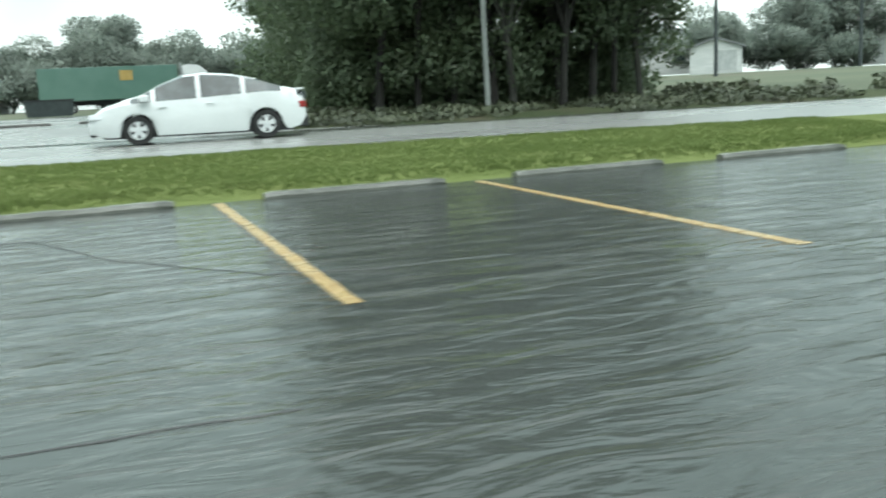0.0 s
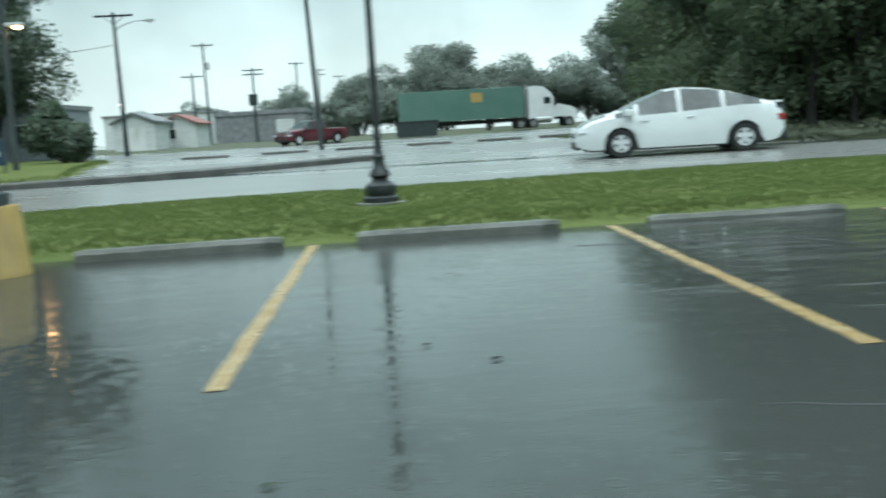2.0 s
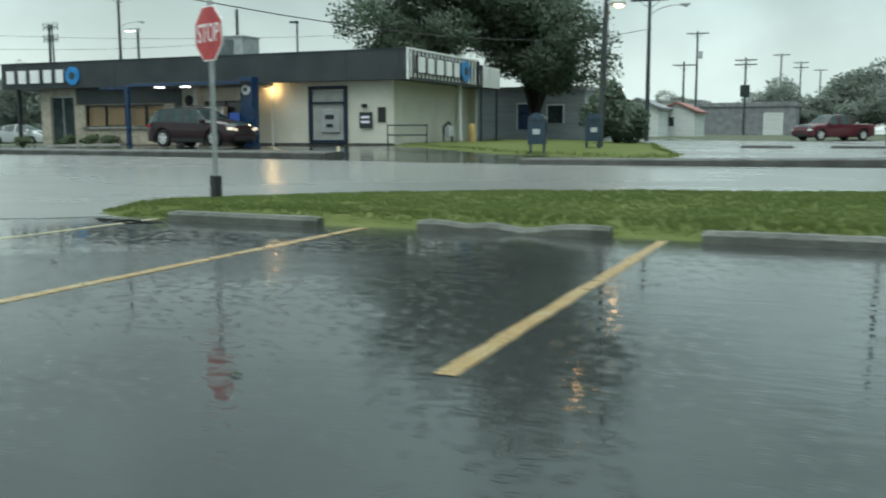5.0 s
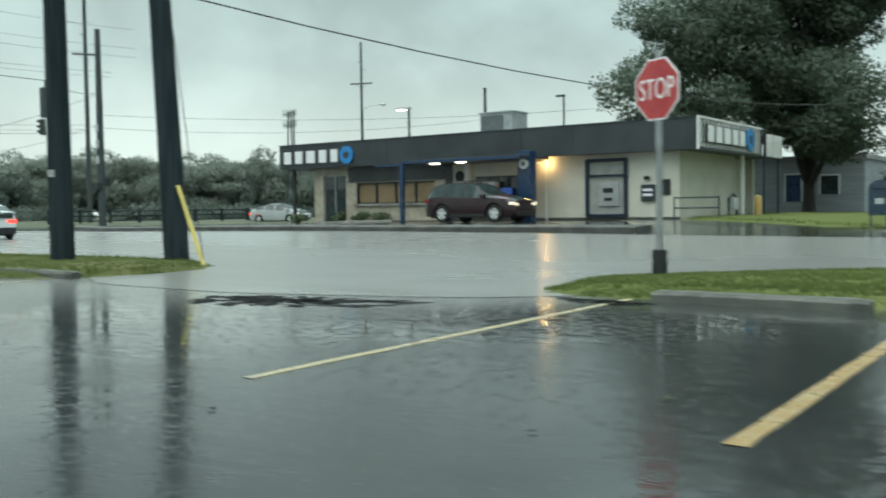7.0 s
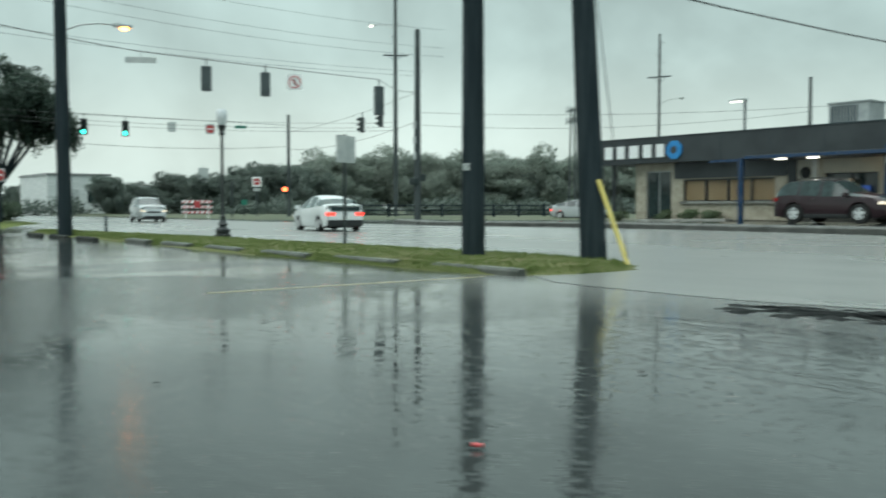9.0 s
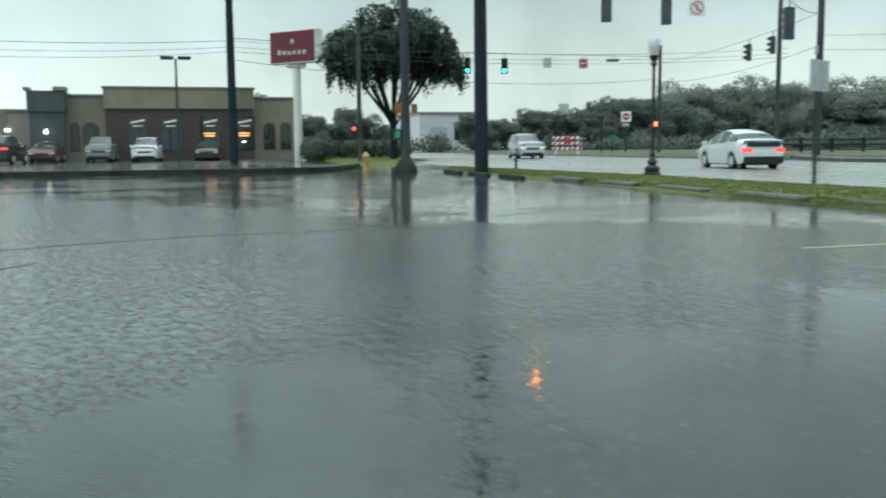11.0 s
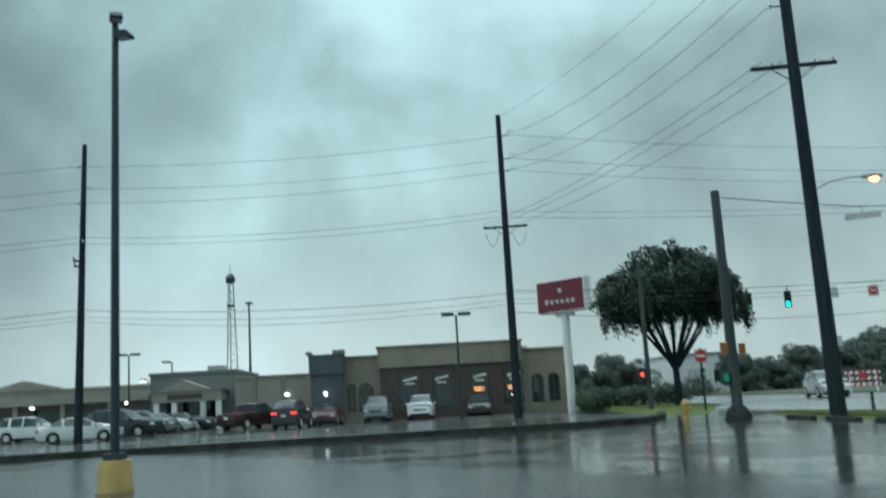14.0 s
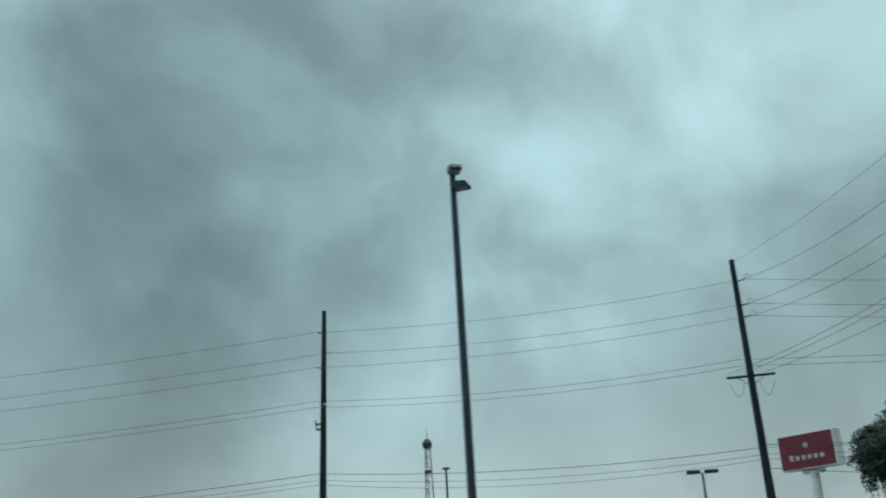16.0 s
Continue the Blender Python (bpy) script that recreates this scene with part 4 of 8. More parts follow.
pe = timber_pole("utility_pole", at(-73.6, 2.95, gz(-73.6, 3, 0.05)), "tall dark timber utility pole with one crossarm", 17.3, 0.26, 0.14, (0, 0.0),
                 arms=((10.7, 1.25, 82),), insulators=((16.0, 60, 0.5), (14.6, 60, 0.5), (13.9, 60, 0.5)))
pf = timber_pole("utility_pole", at(-73.9, -20.9, gz(-73.9, -20.9, 0.05)), "tall timber utility pole beside the street", 16.6, 0.24, 0.13, (0, 0.25),
                 arms=((10.8, 0.9, 20),), insulators=((15.3, 250, 0.4), (14.0, 70, 0.4), (13.2, 250, 0.4)))

for s in (-1, 1):
    loop = [(0.02, s * (1.15 - 0.75 * k / 8), 10.66 - 1.05 * math.sin(math.pi * (0.08 + 0.84 * k / 8)) ** 0.8) for k in range(9)]
    part("jumper_loop", tube(B(), loop, 0.012, 5), M_WIRE, pe, "", True)
for h in (16.0, 14.6, 13.9):
    loop = [(0.25 + 0.22 * k / 6, 0.43 + 0.35 * k / 6, h + 0.05 + 0.28 * math.sin(math.pi * k / 6)) for k in range(7)]
    part("jumper_loop", tube(B(), loop, 0.012, 5), M_WIRE, pe, "", True)
for k, (dz, dy) in enumerate(((0.0, -0.3), (0.25, 0.28), (-0.3, -0.25))):
    part("bracket", box(B(), -0.06, 0.10, min(0, dy), max(0, dy), 9.9 + dz, 10.0 + dz, 0.01), M_POLE, pf)
    part("insulator", lathe(B(), [(0.03, 10.0 + dz), (0.07, 10.05 + dz), (0.04, 10.1 + dz), (0.07, 10.15 + dz), (0.03, 10.2 + dz)], 8, at_=(0.02, dy, 0)), M_GREYSIGN, pf)

t = thing("guy_guard", at(-27.45, 12.25, gz(-27.4, 12.2, 0.05)), "yellow plastic guard on a guy wire", "guy wire")
part("guard", tube(B(), [(0.42, -0.05, -0.05), (-0.32, 0.0, 1.42)], [0.040, 0.036], 10), M_GUARD, t, "", True)
part("cable", tube(B(), [(0.42, -0.05, -0.1), (-0.95, 0.05, 7.6)], 0.009, 6), M_WIRE, t)


def cable(a, b, sag, r=0.011, label="black overhead cable sagging between poles", group="overhead cables"):
    n = 14
    pts = [tuple(Vector(a).lerp(Vector(b), i / n) - Vector((0, 0, sag * 4 * (i / n) * (1 - i / n)))) for i in range(n + 1)]
    ob = part("overhead_cable", tube(B(), pts, r, 5), M_WIRE, None, "", True)
    return tagged(ob, label, "cable", group)


E3 = [(-73.3, 3.4, h) for h in (16.1, 14.7, 14.0)]
F3 = [(-73.9, -21.2, 15.4), (-73.9, -20.5, 14.1), (-73.9, -21.2, 13.3)]
C3 = [(-50.3, 9.0, h) for h in (15.5, 14.4, 13.35)]
for a, b in zip(F3, E3):
    cable(a, b, 0.5)
    cable(a, (a[0] - 3, a[1] - 60, a[2] - 0.3), 0.8)
for a, b in zip(E3, C3):
    cable(a, b, 0.9)
for a, z in zip(E3, (15.8, 14.3, 13.6)):
    cable(a, (-78, 48, z), 0.9)
for k, dy in enumerate((-1.1, -0.4, 0.9)):
    cable((-73.6, 2.95 + dy, 10.95), (-50.2, 9.65 + dy, 11.45), 0.5)
for k in (0, 0.35):
    cable((-74.0, -21.1, 11.0 + k), (-73.6, 2.6, 11.35 + k), 0.5)
    cable((-74.0, -21.1, 11.0 + k), (-77, -80, 10.5 + k), 0.8)
    cable((-73.6, 3.2, 11.3 + k), (-77, 45, 11.6 + k), 0.5)
for k, h in enumerate((7.25, 6.9, 6.65)):
    cable((-73.9, -21.0, h), (-73.6, 2.95, h - 0.3), 0.45 + 0.1 * k, 0.016 if k == 0 else 0.011)
    cable((-73.9, -21.0, h), (-76, -80, h - 0.6), 0.8, 0.016 if k == 0 else 0.011)
    cable((-73.6, 2.95, h - 0.3), (-76, 42, h + 0.4), 0.6)
cable((-50.2, 9.5, 17.3), (-73.6, 2.95, 17.2), 0.6, 0.008)
cable((-50.2, 9.5, 15.4), (-28.0, 12.3, 11.2), 0.8)
cable((-50.2, 9.5, 14.3), (-30.0, 11.3, 11.8), 0.8)
cable((-28.3, 12.3, 5.13), (-22.1, 62.0, 7.5), 1.42, 0.018, "thick black service cable from the pole to the bank")
cable((-65.5, 36.1, 6.4), (-50.4, 57.3, 7.4), 0.6)
cable((-65.5, 36.1, 7.2), (-30.3, 60, 8.0), 0.9)

# ---- bank across the road ----
BZ = 0.45
bank = thing("bank_building", at(0, 0, BZ), "low cream bank with charcoal fascia and blue entrance canopy", "building")


def bpart(name, bm, mat, label="", parent=None, smooth=False):
    return part(name, bm, mat, parent or bank, label, smooth)


def wall_with_holes(bm, x0, x1, y0, y1, z0, z1, holes):
    """A wall along x with rectangular openings (xa, xb, za, zb) cut right through it."""
    cx = sorted({x0, x1, *[h[0] for h in holes], *[h[1] for h in holes]})
    cz = sorted({z0, z1, *[h[2] for h in holes], *[h[3] for h in holes]})
    def solid(i, j):
        if not (0 <= i < len(cx) - 1 and 0 <= j < len(cz) - 1):
            return False
        mx_, mz = (cx[i] + cx[i + 1]) / 2, (cz[j] + cz[j + 1]) / 2
        return not any(h[0] < mx_ < h[1] and h[2] < mz < h[3] for h in holes)
    def face(*q):
        bm.faces.new([bm.verts.new(v) for v in q])
    for i in range(len(cx) - 1):
        for j in range(len(cz) - 1):
            if not solid(i, j):
                continue
            a, b, c, d = cx[i], cx[i + 1], cz[j], cz[j + 1]
            face((a, y0, c), (b, y0, c), (b, y0, d), (a, y0, d))
            face((a, y1, c), (a, y1, d), (b, y1, d), (b, y1, c))
            if not solid(i - 1, j):
                face((a, y0, c), (a, y0, d), (a, y1, d), (a, y1, c))
            if not solid(i + 1, j):
                face((b, y0, c), (b, y1, c), (b, y1, d), (b, y0, d))
            if not solid(i, j - 1):
                face((a, y0, c), (a, y1, c), (b, y1, c), (b, y0, c))
            if not solid(i, j + 1):
                face((a, y0, d), (b, y0, d), (b, y1, d), (a, y1, d))
    bmesh.ops.remove_doubles(bm, verts=bm.verts[:], dist=0.001)
    bmesh.ops.recalc_face_normals(bm, faces=bm.faces[:])


H = 2.85
FRONT = 36.6
holes = [(-46.95, -45.4, 0.0, 2.35), (-44.7, -39.8, 0.85, 1.9), (-37.5, -35.2, 0.75, 2.0), (-31.7, -30.1, 0.15, 2.35)]
bm = B(); wall_with_holes(bm, -47.6, -38.9, FRONT, FRONT + 0.25, 0, H, holes[:2])
bpart("front_wall", bm, M_STONE, "tan ledge-stone front wall")
bm = B(); wall_with_holes(bm, -38.9, -27.75, FRONT, FRONT + 0.25, 0, H, holes[2:])
bpart("front_wall", bm, M_BANKWALL, "cream painted front wall")
bpart("side_wall", box(B(), -28.0, -27.75, FRONT + 0.25, 43.3, 0, H), M_BANKWALL)
bpart("side_wall", box(B(), -47.6, -47.35, FRONT + 0.25, 46.9, 0, H), M_STONE)
bpart("back_wall", box(B(), -47.35, -28.0, 46.65, 46.9, 0, H), M_BANKWALL)
bpart("side_wall", box(B(), -28.6, -28.4, 43.3, 46.65, 0, H), M_BANKWALL)
bpart("plinth", box(B(), -38.9, -27.72, FRONT - 0.03, FRONT, -0.1, 0.10), M_KERB)
bpart("floor_slab", box(B(), -47.3, -28.1, FRONT + 0.25, 46.6, -0.2, 0.0), M_CONC)
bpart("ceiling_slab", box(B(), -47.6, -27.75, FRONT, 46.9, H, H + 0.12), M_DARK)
# fascia: a deep charcoal band with a standing top edge
f0, f1 = 2.72, 3.95
bpart("fascia", box(B(), -49.5, -26.75, 36.0, 36.18, f0, f1, 0.01), M_FASCIA, "deep charcoal metal fascia")
bpart("fascia", box(B(), -26.93, -26.75, 36.18, 44.0, f0, f1), M_FASCIA)
bpart("fascia", box(B(), -49.5, -49.32, 36.18, 47.0, f0, f1), M_FASCIA)
bpart("soffit", box(B(), -49.32, -26.93, 36.18, 47.0, f0 + 0.02, f0 + 0.08), M_FASCIA)
bpart("roof", box(B(), -49.32, -26.93, 36.18, 47.0, f1 - 0.25, f1 - 0.15), M_ROOF)
bpart("coping", box(B(), -49.53, -26.72, 35.97, 36.22, f1, f1 + 0.045), M_POLE)
for k in range(9):
    x = -47.2 + k * 2.5
    bpart("fascia_seam", box(B(), x, x + 0.02, 35.988, 36.0, f0 + 0.02, f1 - 0.02), M_POLE)
bpart("column", box(B(), -48.9, -48.75, 36.3, 36.45, 0, f0), M_FASCIA)


def block_letters(parent, widths, x, y, z0, z1, material, axis="y", gap=0.10):
    """Plain raised white blocks in place of a name."""
    u = x
    for w in widths:
        bm = B()
        if axis == "y":
            box(bm, u, u + w, y - 0.06, y, z0, z1, 0.012)
        else:
            box(bm, y, y + 0.06, u, u + w, z0, z1, 0.012)
        part("sign_block", bm, material, parent)
        u += w + gap
    return u


def emblem(parent, axis, u, v, w, r):
    """A blue eight-sided ring with a dark middle."""
    for rad, d, mat in ((r, 0.07, M_BRIGHTBLUE), (r * 0.42, 0.08, M_FASCIA)):
        bm = B()
        poly = [(u + a, v + b) for a, b in octagon(rad)]
        prism(bm, poly, w - d, w, "y") if axis == "y" else prism(bm, poly, w, w + d, "x")
        part("emblem", bm, mat, parent)


sg = thing("bank_sign", at(0, 0, 0), "row of white raised blocks and a blue emblem on dark fascia", "sign")
block_letters(sg, (0.50, 0.50, 0.58, 0.50, 0.46), -49.10, 35.985, BZ + 2.99, BZ + 3.62, M_WHITESIGN, gap=0.30)
emblem(sg, "y", -44.75, BZ + 3.3, 35.985, 0.46)
sg = thing("bank_sign", at(0, 0, 0), "white-framed striped sign panel with white blocks and blue emblem", "sign")
X = -26.72
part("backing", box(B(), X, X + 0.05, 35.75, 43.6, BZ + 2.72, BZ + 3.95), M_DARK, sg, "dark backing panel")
part("frame", box(B(), X, X + 0.09, 35.75, 43.6, BZ + 3.90, BZ + 3.98), M_WHITE, sg, "white edge of the sign")
part("frame", box(B(), X, X + 0.09, 35.75, 43.6, BZ + 2.70, BZ + 2.78), M_FASCIA, sg)
part("frame", box(B(), X, X + 0.09, 35.70, 35.78, BZ + 2.70, BZ + 3.98), M_WHITE, sg)
for k in range(19):
    y = 35.95 + k * 0.40
    part("slat", box(B(), X + 0.05, X + 0.065, y, y + 0.15, BZ + 2.80, BZ + 3.88), M_WHITE, sg)
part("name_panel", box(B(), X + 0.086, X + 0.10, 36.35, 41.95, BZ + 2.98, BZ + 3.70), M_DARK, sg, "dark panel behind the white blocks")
block_letters(sg, (0.60, 0.60, 0.68, 0.60, 0.54), 36.60, X + 0.11, BZ + 3.02, BZ + 3.66, M_WHITESIGN, "x", 0.34)
emblem(sg, "x", 41.75, BZ + 3.34, X + 0.11, 0.5)
sg = thing("sign_panel", at(-24.98, 43.75, 0), "small white ribbed panel beside the bank roof", "sign")
for k in range(9):
    part("slat", box(B(), -1.5, -1.42, k * 0.26, k * 0.26 + 0.12, BZ + 2.7, BZ + 3.7), M_WHITE, sg)
part("backing", box(B(), -1.56, -1.5, -0.1, 2.4, BZ + 2.65, BZ + 3.75), M_DARK, sg)
for y in (0.0, 2.2):
    part("post", box(B(), -1.66, -1.56, y, y + 0.1, BZ - 0.1, BZ + 3.75), M_POLE, sg)

# windows and doors of the bank
def window(parent, x0, x1, z0, z1, y, panes, frame_mat, pane_mat, name="window", back=None):
    w = part(name, box(B(), x0, x1, y + 0.16, y + 0.20, z0, z0 + 0.05), frame_mat, parent)
    for a, b, c, d in ((x0, x1, z1 - 0.06, z1), (x0, x0 + 0.06, z0, z1), (x1 - 0.06, x1, z0, z1)):
        part("frame", box(B(), a, b, y + 0.08, y + 0.16, c, d), frame_mat, w)
    for k in range(panes):
        a, b = x0 + (x1 - x0) * k / panes, x0 + (x1 - x0) * (k + 1) / panes
        part("pane", box(B(), a + 0.03, b - 0.03, y + 0.115, y + 0.125, z0 + 0.04, z1 - 0.05), pane_mat, w)
        if k:
            part("mullion", box(B(), a - 0.03, a + 0.03, y + 0.07, y + 0.16, z0, z1), frame_mat, w)
        if back:
            part("blind", box(B(), a + 0.05, b - 0.05, y + 0.18, y + 0.19, z0 + 0.06, z1 - 0.05), back, w)
    return w


M_CLEAR = bpy.data.materials.new("clear_glass")
M_CLEAR.use_nodes = True
pg = M_CLEAR.node_tree.nodes["Principled BSDF"]
pg.inputs["Transmission Weight"].default_value, pg.inputs["Roughness"].default_value, pg.inputs["IOR"].default_value = 1.0, 0.02, 1.1
window(bank, -44.7, -39.8, 0.85, 1.9, FRONT, 4, M_FASCIA, M_CLEAR, back=M_BLIND)
bpart("sill", box(B(), -44.8, -39.7, FRONT - 0.12, FRONT + 0.02, 0.74, 0.86, 0.01), M_CONC, "pale window sill")
window(bank, -46.95, -45.4, 0.02, 2.35, FRONT, 2, M_STEEL, M_GLASS, "entrance_door")
window(bank, -37.5, -35.2, 0.75, 2.0, FRONT, 2, M_FASCIA, M_GLASS, "drive_up_window")
bpart("teller_unit", box(B(), -37.4, -36.2, FRONT - 0.35, FRONT - 0.002, 1.15, 1.75, 0.04), M_WHITE, "white drive-up teller drawer unit")
bpart("blue_screen", box(B(), -36.05, -35.5, FRONT - 0.10, FRONT - 0.05, 1.05, 1.45), M_BLUEGLOW, "glowing blue notice")
bpart("dark_panel", box(B(), -39.15, -38.75, FRONT - 0.06, FRONT - 0.002, 0.0, 2.7), M_FASCIA)
bpart("dark_band", box(B(), -45.2, -39.2, FRONT - 0.05, FRONT - 0.002, 1.95, 2.72), M_FASCIA, "dark band over the window")
# blue machine surround, cash machine and night box
bpart("machine_surround", box(B(), -31.85, -31.70, FRONT - 0.14, FRONT, 0.12, 2.55, 0.015), M_NAVY, "dark navy surround of the cash machine")
bpart("machine_surround", box(B(), -30.10, -29.95, FRONT - 0.14, FRONT, 0.12, 2.55, 0.015), M_NAVY)
bpart("machine_surround", box(B(), -31.70, -30.10, FRONT - 0.14, FRONT, 2.40, 2.55, 0.015), M_NAVY)
bpart("machine_surround", box(B(), -31.70, -30.10, FRONT - 0.14, FRONT, 0.12, 0.24, 0.015), M_NAVY)
bpart("machine_panel", box(B(), -31.7, -30.1, FRONT + 0.02, FRONT + 0.1, 0.2, 2.4), M_PANEL, "grey panel of the cash machine")
bpart("machine_rail", box(B(), -31.7, -30.1, FRONT - 0.08, FRONT + 0.02, 1.80, 1.88), M_NAVY)
a = bpart("cash_machine", box(B(), -31.25, -30.35, FRONT - 0.06, FRONT + 0.02, 0.55, 1.55, 0.04), M_ALU, "grey cash machine front")
part("screen", box(B(), -31.05, -30.6, FRONT - 0.075, FRONT - 0.061, 1.12, 1.32), M_DARK, a)
part("keypad", box(B(), -31.0, -30.65, FRONT - 0.09, FRONT - 0.061, 0.78, 0.92, 0.01), M_DARK, a)
a = bpart("night_box", box(B(), -29.35, -28.75, FRONT - 0.12, FRONT, 0.75, 1.42, 0.03), M_SIGNBOX, "dark wall-mounted night deposit box with lit slots")
for k in range(2):
    part("slot", box(B(), -29.25, -28.85, FRONT - 0.128, FRONT - 0.121, 0.95 + 0.2 * k, 1.05 + 0.2 * k), M_SCREEN, a)
bpart("notice_board", box(B(), -28.5, -28.12, FRONT - 0.05, FRONT, 0.98, 1.62, 0.015), M_DARK, "dark notice board")
bpart("camera", box(B(), -29.2, -29.0, FRONT - 0.2, FRONT, 1.62, 1.76, 0.03), M_DARK)
# canopy of the drive-up lane
bpart("canopy", box(B(), -39.3, -33.3, 33.6, 36.0, 2.56, 2.70, 0.02), M_FASCIA, "dark flat drive-up canopy")
bpart("canopy_edge", box(B(), -39.3, -33.3, 33.56, 33.6, 2.56, 2.68), M_BLUE)
pil = bpart("pillar", box(B(), -33.85, -33.25, 34.3, 34.8, -0.15, 2.9, 0.02), M_BLUE, "broad deep blue canopy pillar")
emb = part("emblem", prism(B(), [(-33.55 + a, 2.36 + b) for a, b in octagon(0.23)], 34.26, 34.298), M_WHITESIGN, pil, "white eight-sided emblem")
part("emblem_core", prism(B(), [(-33.55 + a, 2.36 + b) for a, b in octagon(0.09)], 34.245, 34.258), M_BLUE, pil)
bpart("pillar", box(B(), -40.1, -39.92, 34.3, 34.48, -0.15, 2.65, 0.01), M_BLUE, "slim blue canopy post")
bpart("canopy_strut", box(B(), -41.6, -39.92, 34.35, 34.42, 2.52, 2.62), M_BLUE)
for x in (-38.3, -36.9):
    bpart("canopy_light", box(B(), x, x + 0.4, 34.2, 34.4, 2.52, 2.559), M_WHITELAMP, "lit canopy light")
bpart("column", box(B(), -37.9, -37.7, FRONT - 0.25, FRONT, 0, 2.7), M_WHITE)
bpart("round_mirror", lathe(B(), [(0.02, -0.09), (0.22, -0.06), (0.25, -0.02), (0.25, 0.0)], 18, "y", (-38.35, FRONT - 0.01, 2.05)), M_DARK, "round dark wall mirror", smooth=True)
bpart("downpipe", tube(B(), [(-33.75, FRONT - 0.06, 0.0), (-33.75, FRONT - 0.06, 2.7)], 0.05, 10), M_WHITE)
wl = bpart("wall_lamp", box(B(), -34.15, -33.85, FRONT - 0.25, FRONT, 2.52, 2.66, 0.03), M_FASCIA)
part("lens", box(B(), -34.12, -33.88, FRONT - 0.22, FRONT - 0.05, 2.495, 2.518), M_WALLLAMP, wl, "glowing amber lens")
wlamp = new("wall_lamp_light", bpy.data.lights.new("wall_lamp_light", "POINT"))
wlamp.data.energy, wlamp.data.color, wlamp.data.shadow_soft_size = 16, (1.0, 0.62, 0.25), 0.08
wlamp.location = (-33.7, FRONT - 0.32, BZ + 2.42)
for x in (-38.05, -36.65):
    l = new("canopy_lamp_light", bpy.data.lights.new("canopy_lamp_light", "SPOT"))
    l.data.energy, l.data.color, l.data.spot_size, l.data.shadow_soft_size = 30, (1.0, 0.93, 0.82), radians(140), 0.1
    l.location = (x, 34.3, BZ + 2.47)
# roof plant
ac = thing("roof_unit", at(-37.55, 39.2, BZ + 3.7), "large grey air-conditioning unit on the flat roof", "air conditioner")
part("body", box(B(), -0.9, 0.9, -0.7, 0.7, 0.08, 1.35, 0.03), M_AC, ac)
part("lid", box(B(), -0.95, 0.95, -0.75, 0.75, 1.35, 1.43, 0.02), M_AC, ac)
for k in range(9):
    part("louvre", box(B(), -0.8 + k * 0.14, -0.73 + k * 0.14, -0.725, -0.7, 0.2, 1.25), M_POLE, ac)
part("curb", box(B(), -0.8, 0.8, -0.6, 0.6, -0.1, 0.08), M_ROOF, ac)
rl = thing("roof_lamp", at(-41.9, 37.4, BZ + 3.8), "small lit floodlight on a post at the roof edge", "lamp")
part("post", tube(B(), [(0, 0, -0.1), (0, 0, 1.75)], 0.06, 8), M_POLE, rl)
part("head", box(B(), -0.75, 0.06, -0.13, 0.13, 1.66, 1.78, 0.03), M_GREYSIGN, rl)
part("lens", box(B(), -0.70, -0.2, -0.11, 0.11, 1.64, 1.659), M_WHITELAMP, rl)
rl = thing("roof_lamp", at(-35.8, 42.0, BZ + 3.8), "small unlit floodlight on a post on the roof", "lamp")
part("post", tube(B(), [(0, 0, -0.1), (0, 0, 2.25)], 0.05, 8), M_POLE, rl)
part("head", box(B(), -0.4, 0.06, -0.1, 0.1, 2.20, 2.30, 0.03), M_POLE, rl)
# rail and yard clutter at the bank's corner
r = thing("pipe_rail", at(-27.1, 35.9, gz(-27.1, 35.9)), "low grey pipe rail at the bank's corner", "railing")
for z in (0.45, 0.85):
    part("rail", tube(B(), [(-0.6, 0, z), (1.1, 0.2, z)], 0.03, 8), M_POLE, r)
for k, (x, y) in enumerate(((-0.6, 0), (1.1, 0.2))):
    part("post", tube(B(), [(x, y, -0.1), (x, y, 0.9)], 0.03, 8), M_POLE, r)
b = thing("bollard", at(-26.2, 41.6, gz(-26.2, 41.6)), "yellow steel bollard beside the bank wall", "bollard")
part("post", lathe(B(), [(0.16, -0.05), (0.16, 0.85), (0.12, 0.94), (0.02, 0.98)], 14), M_YELLOW, b, "", True)
b = thing("meter_pipes", at(-26.9, 40.3, gz(-27, 40.3)), "grey gas meter pipes beside the bank wall", "meter")
part("pipe", tube(B(), [(0, -0.4, 0), (0, -0.4, 0.8), (0, 0.2, 1.0), (0, 0.6, 0.8), (0, 0.6, 0)], 0.06, 8), M_POLE, b)
part("meter", box(B(), -0.15, 0.2, -0.2, 0.3, 0.35, 0.85, 0.05), M_GREYSIGN, b)
dw = thing("conduit", at(-27.2, 42.6, gz(-27.2, 42.6)), "tall white conduit beside the bank wall", "conduit")
part("pipe", tube(B(), [(0, 0, -0.1), (0, 0, 3.1)], 0.09, 10), M_WHITE, dw)


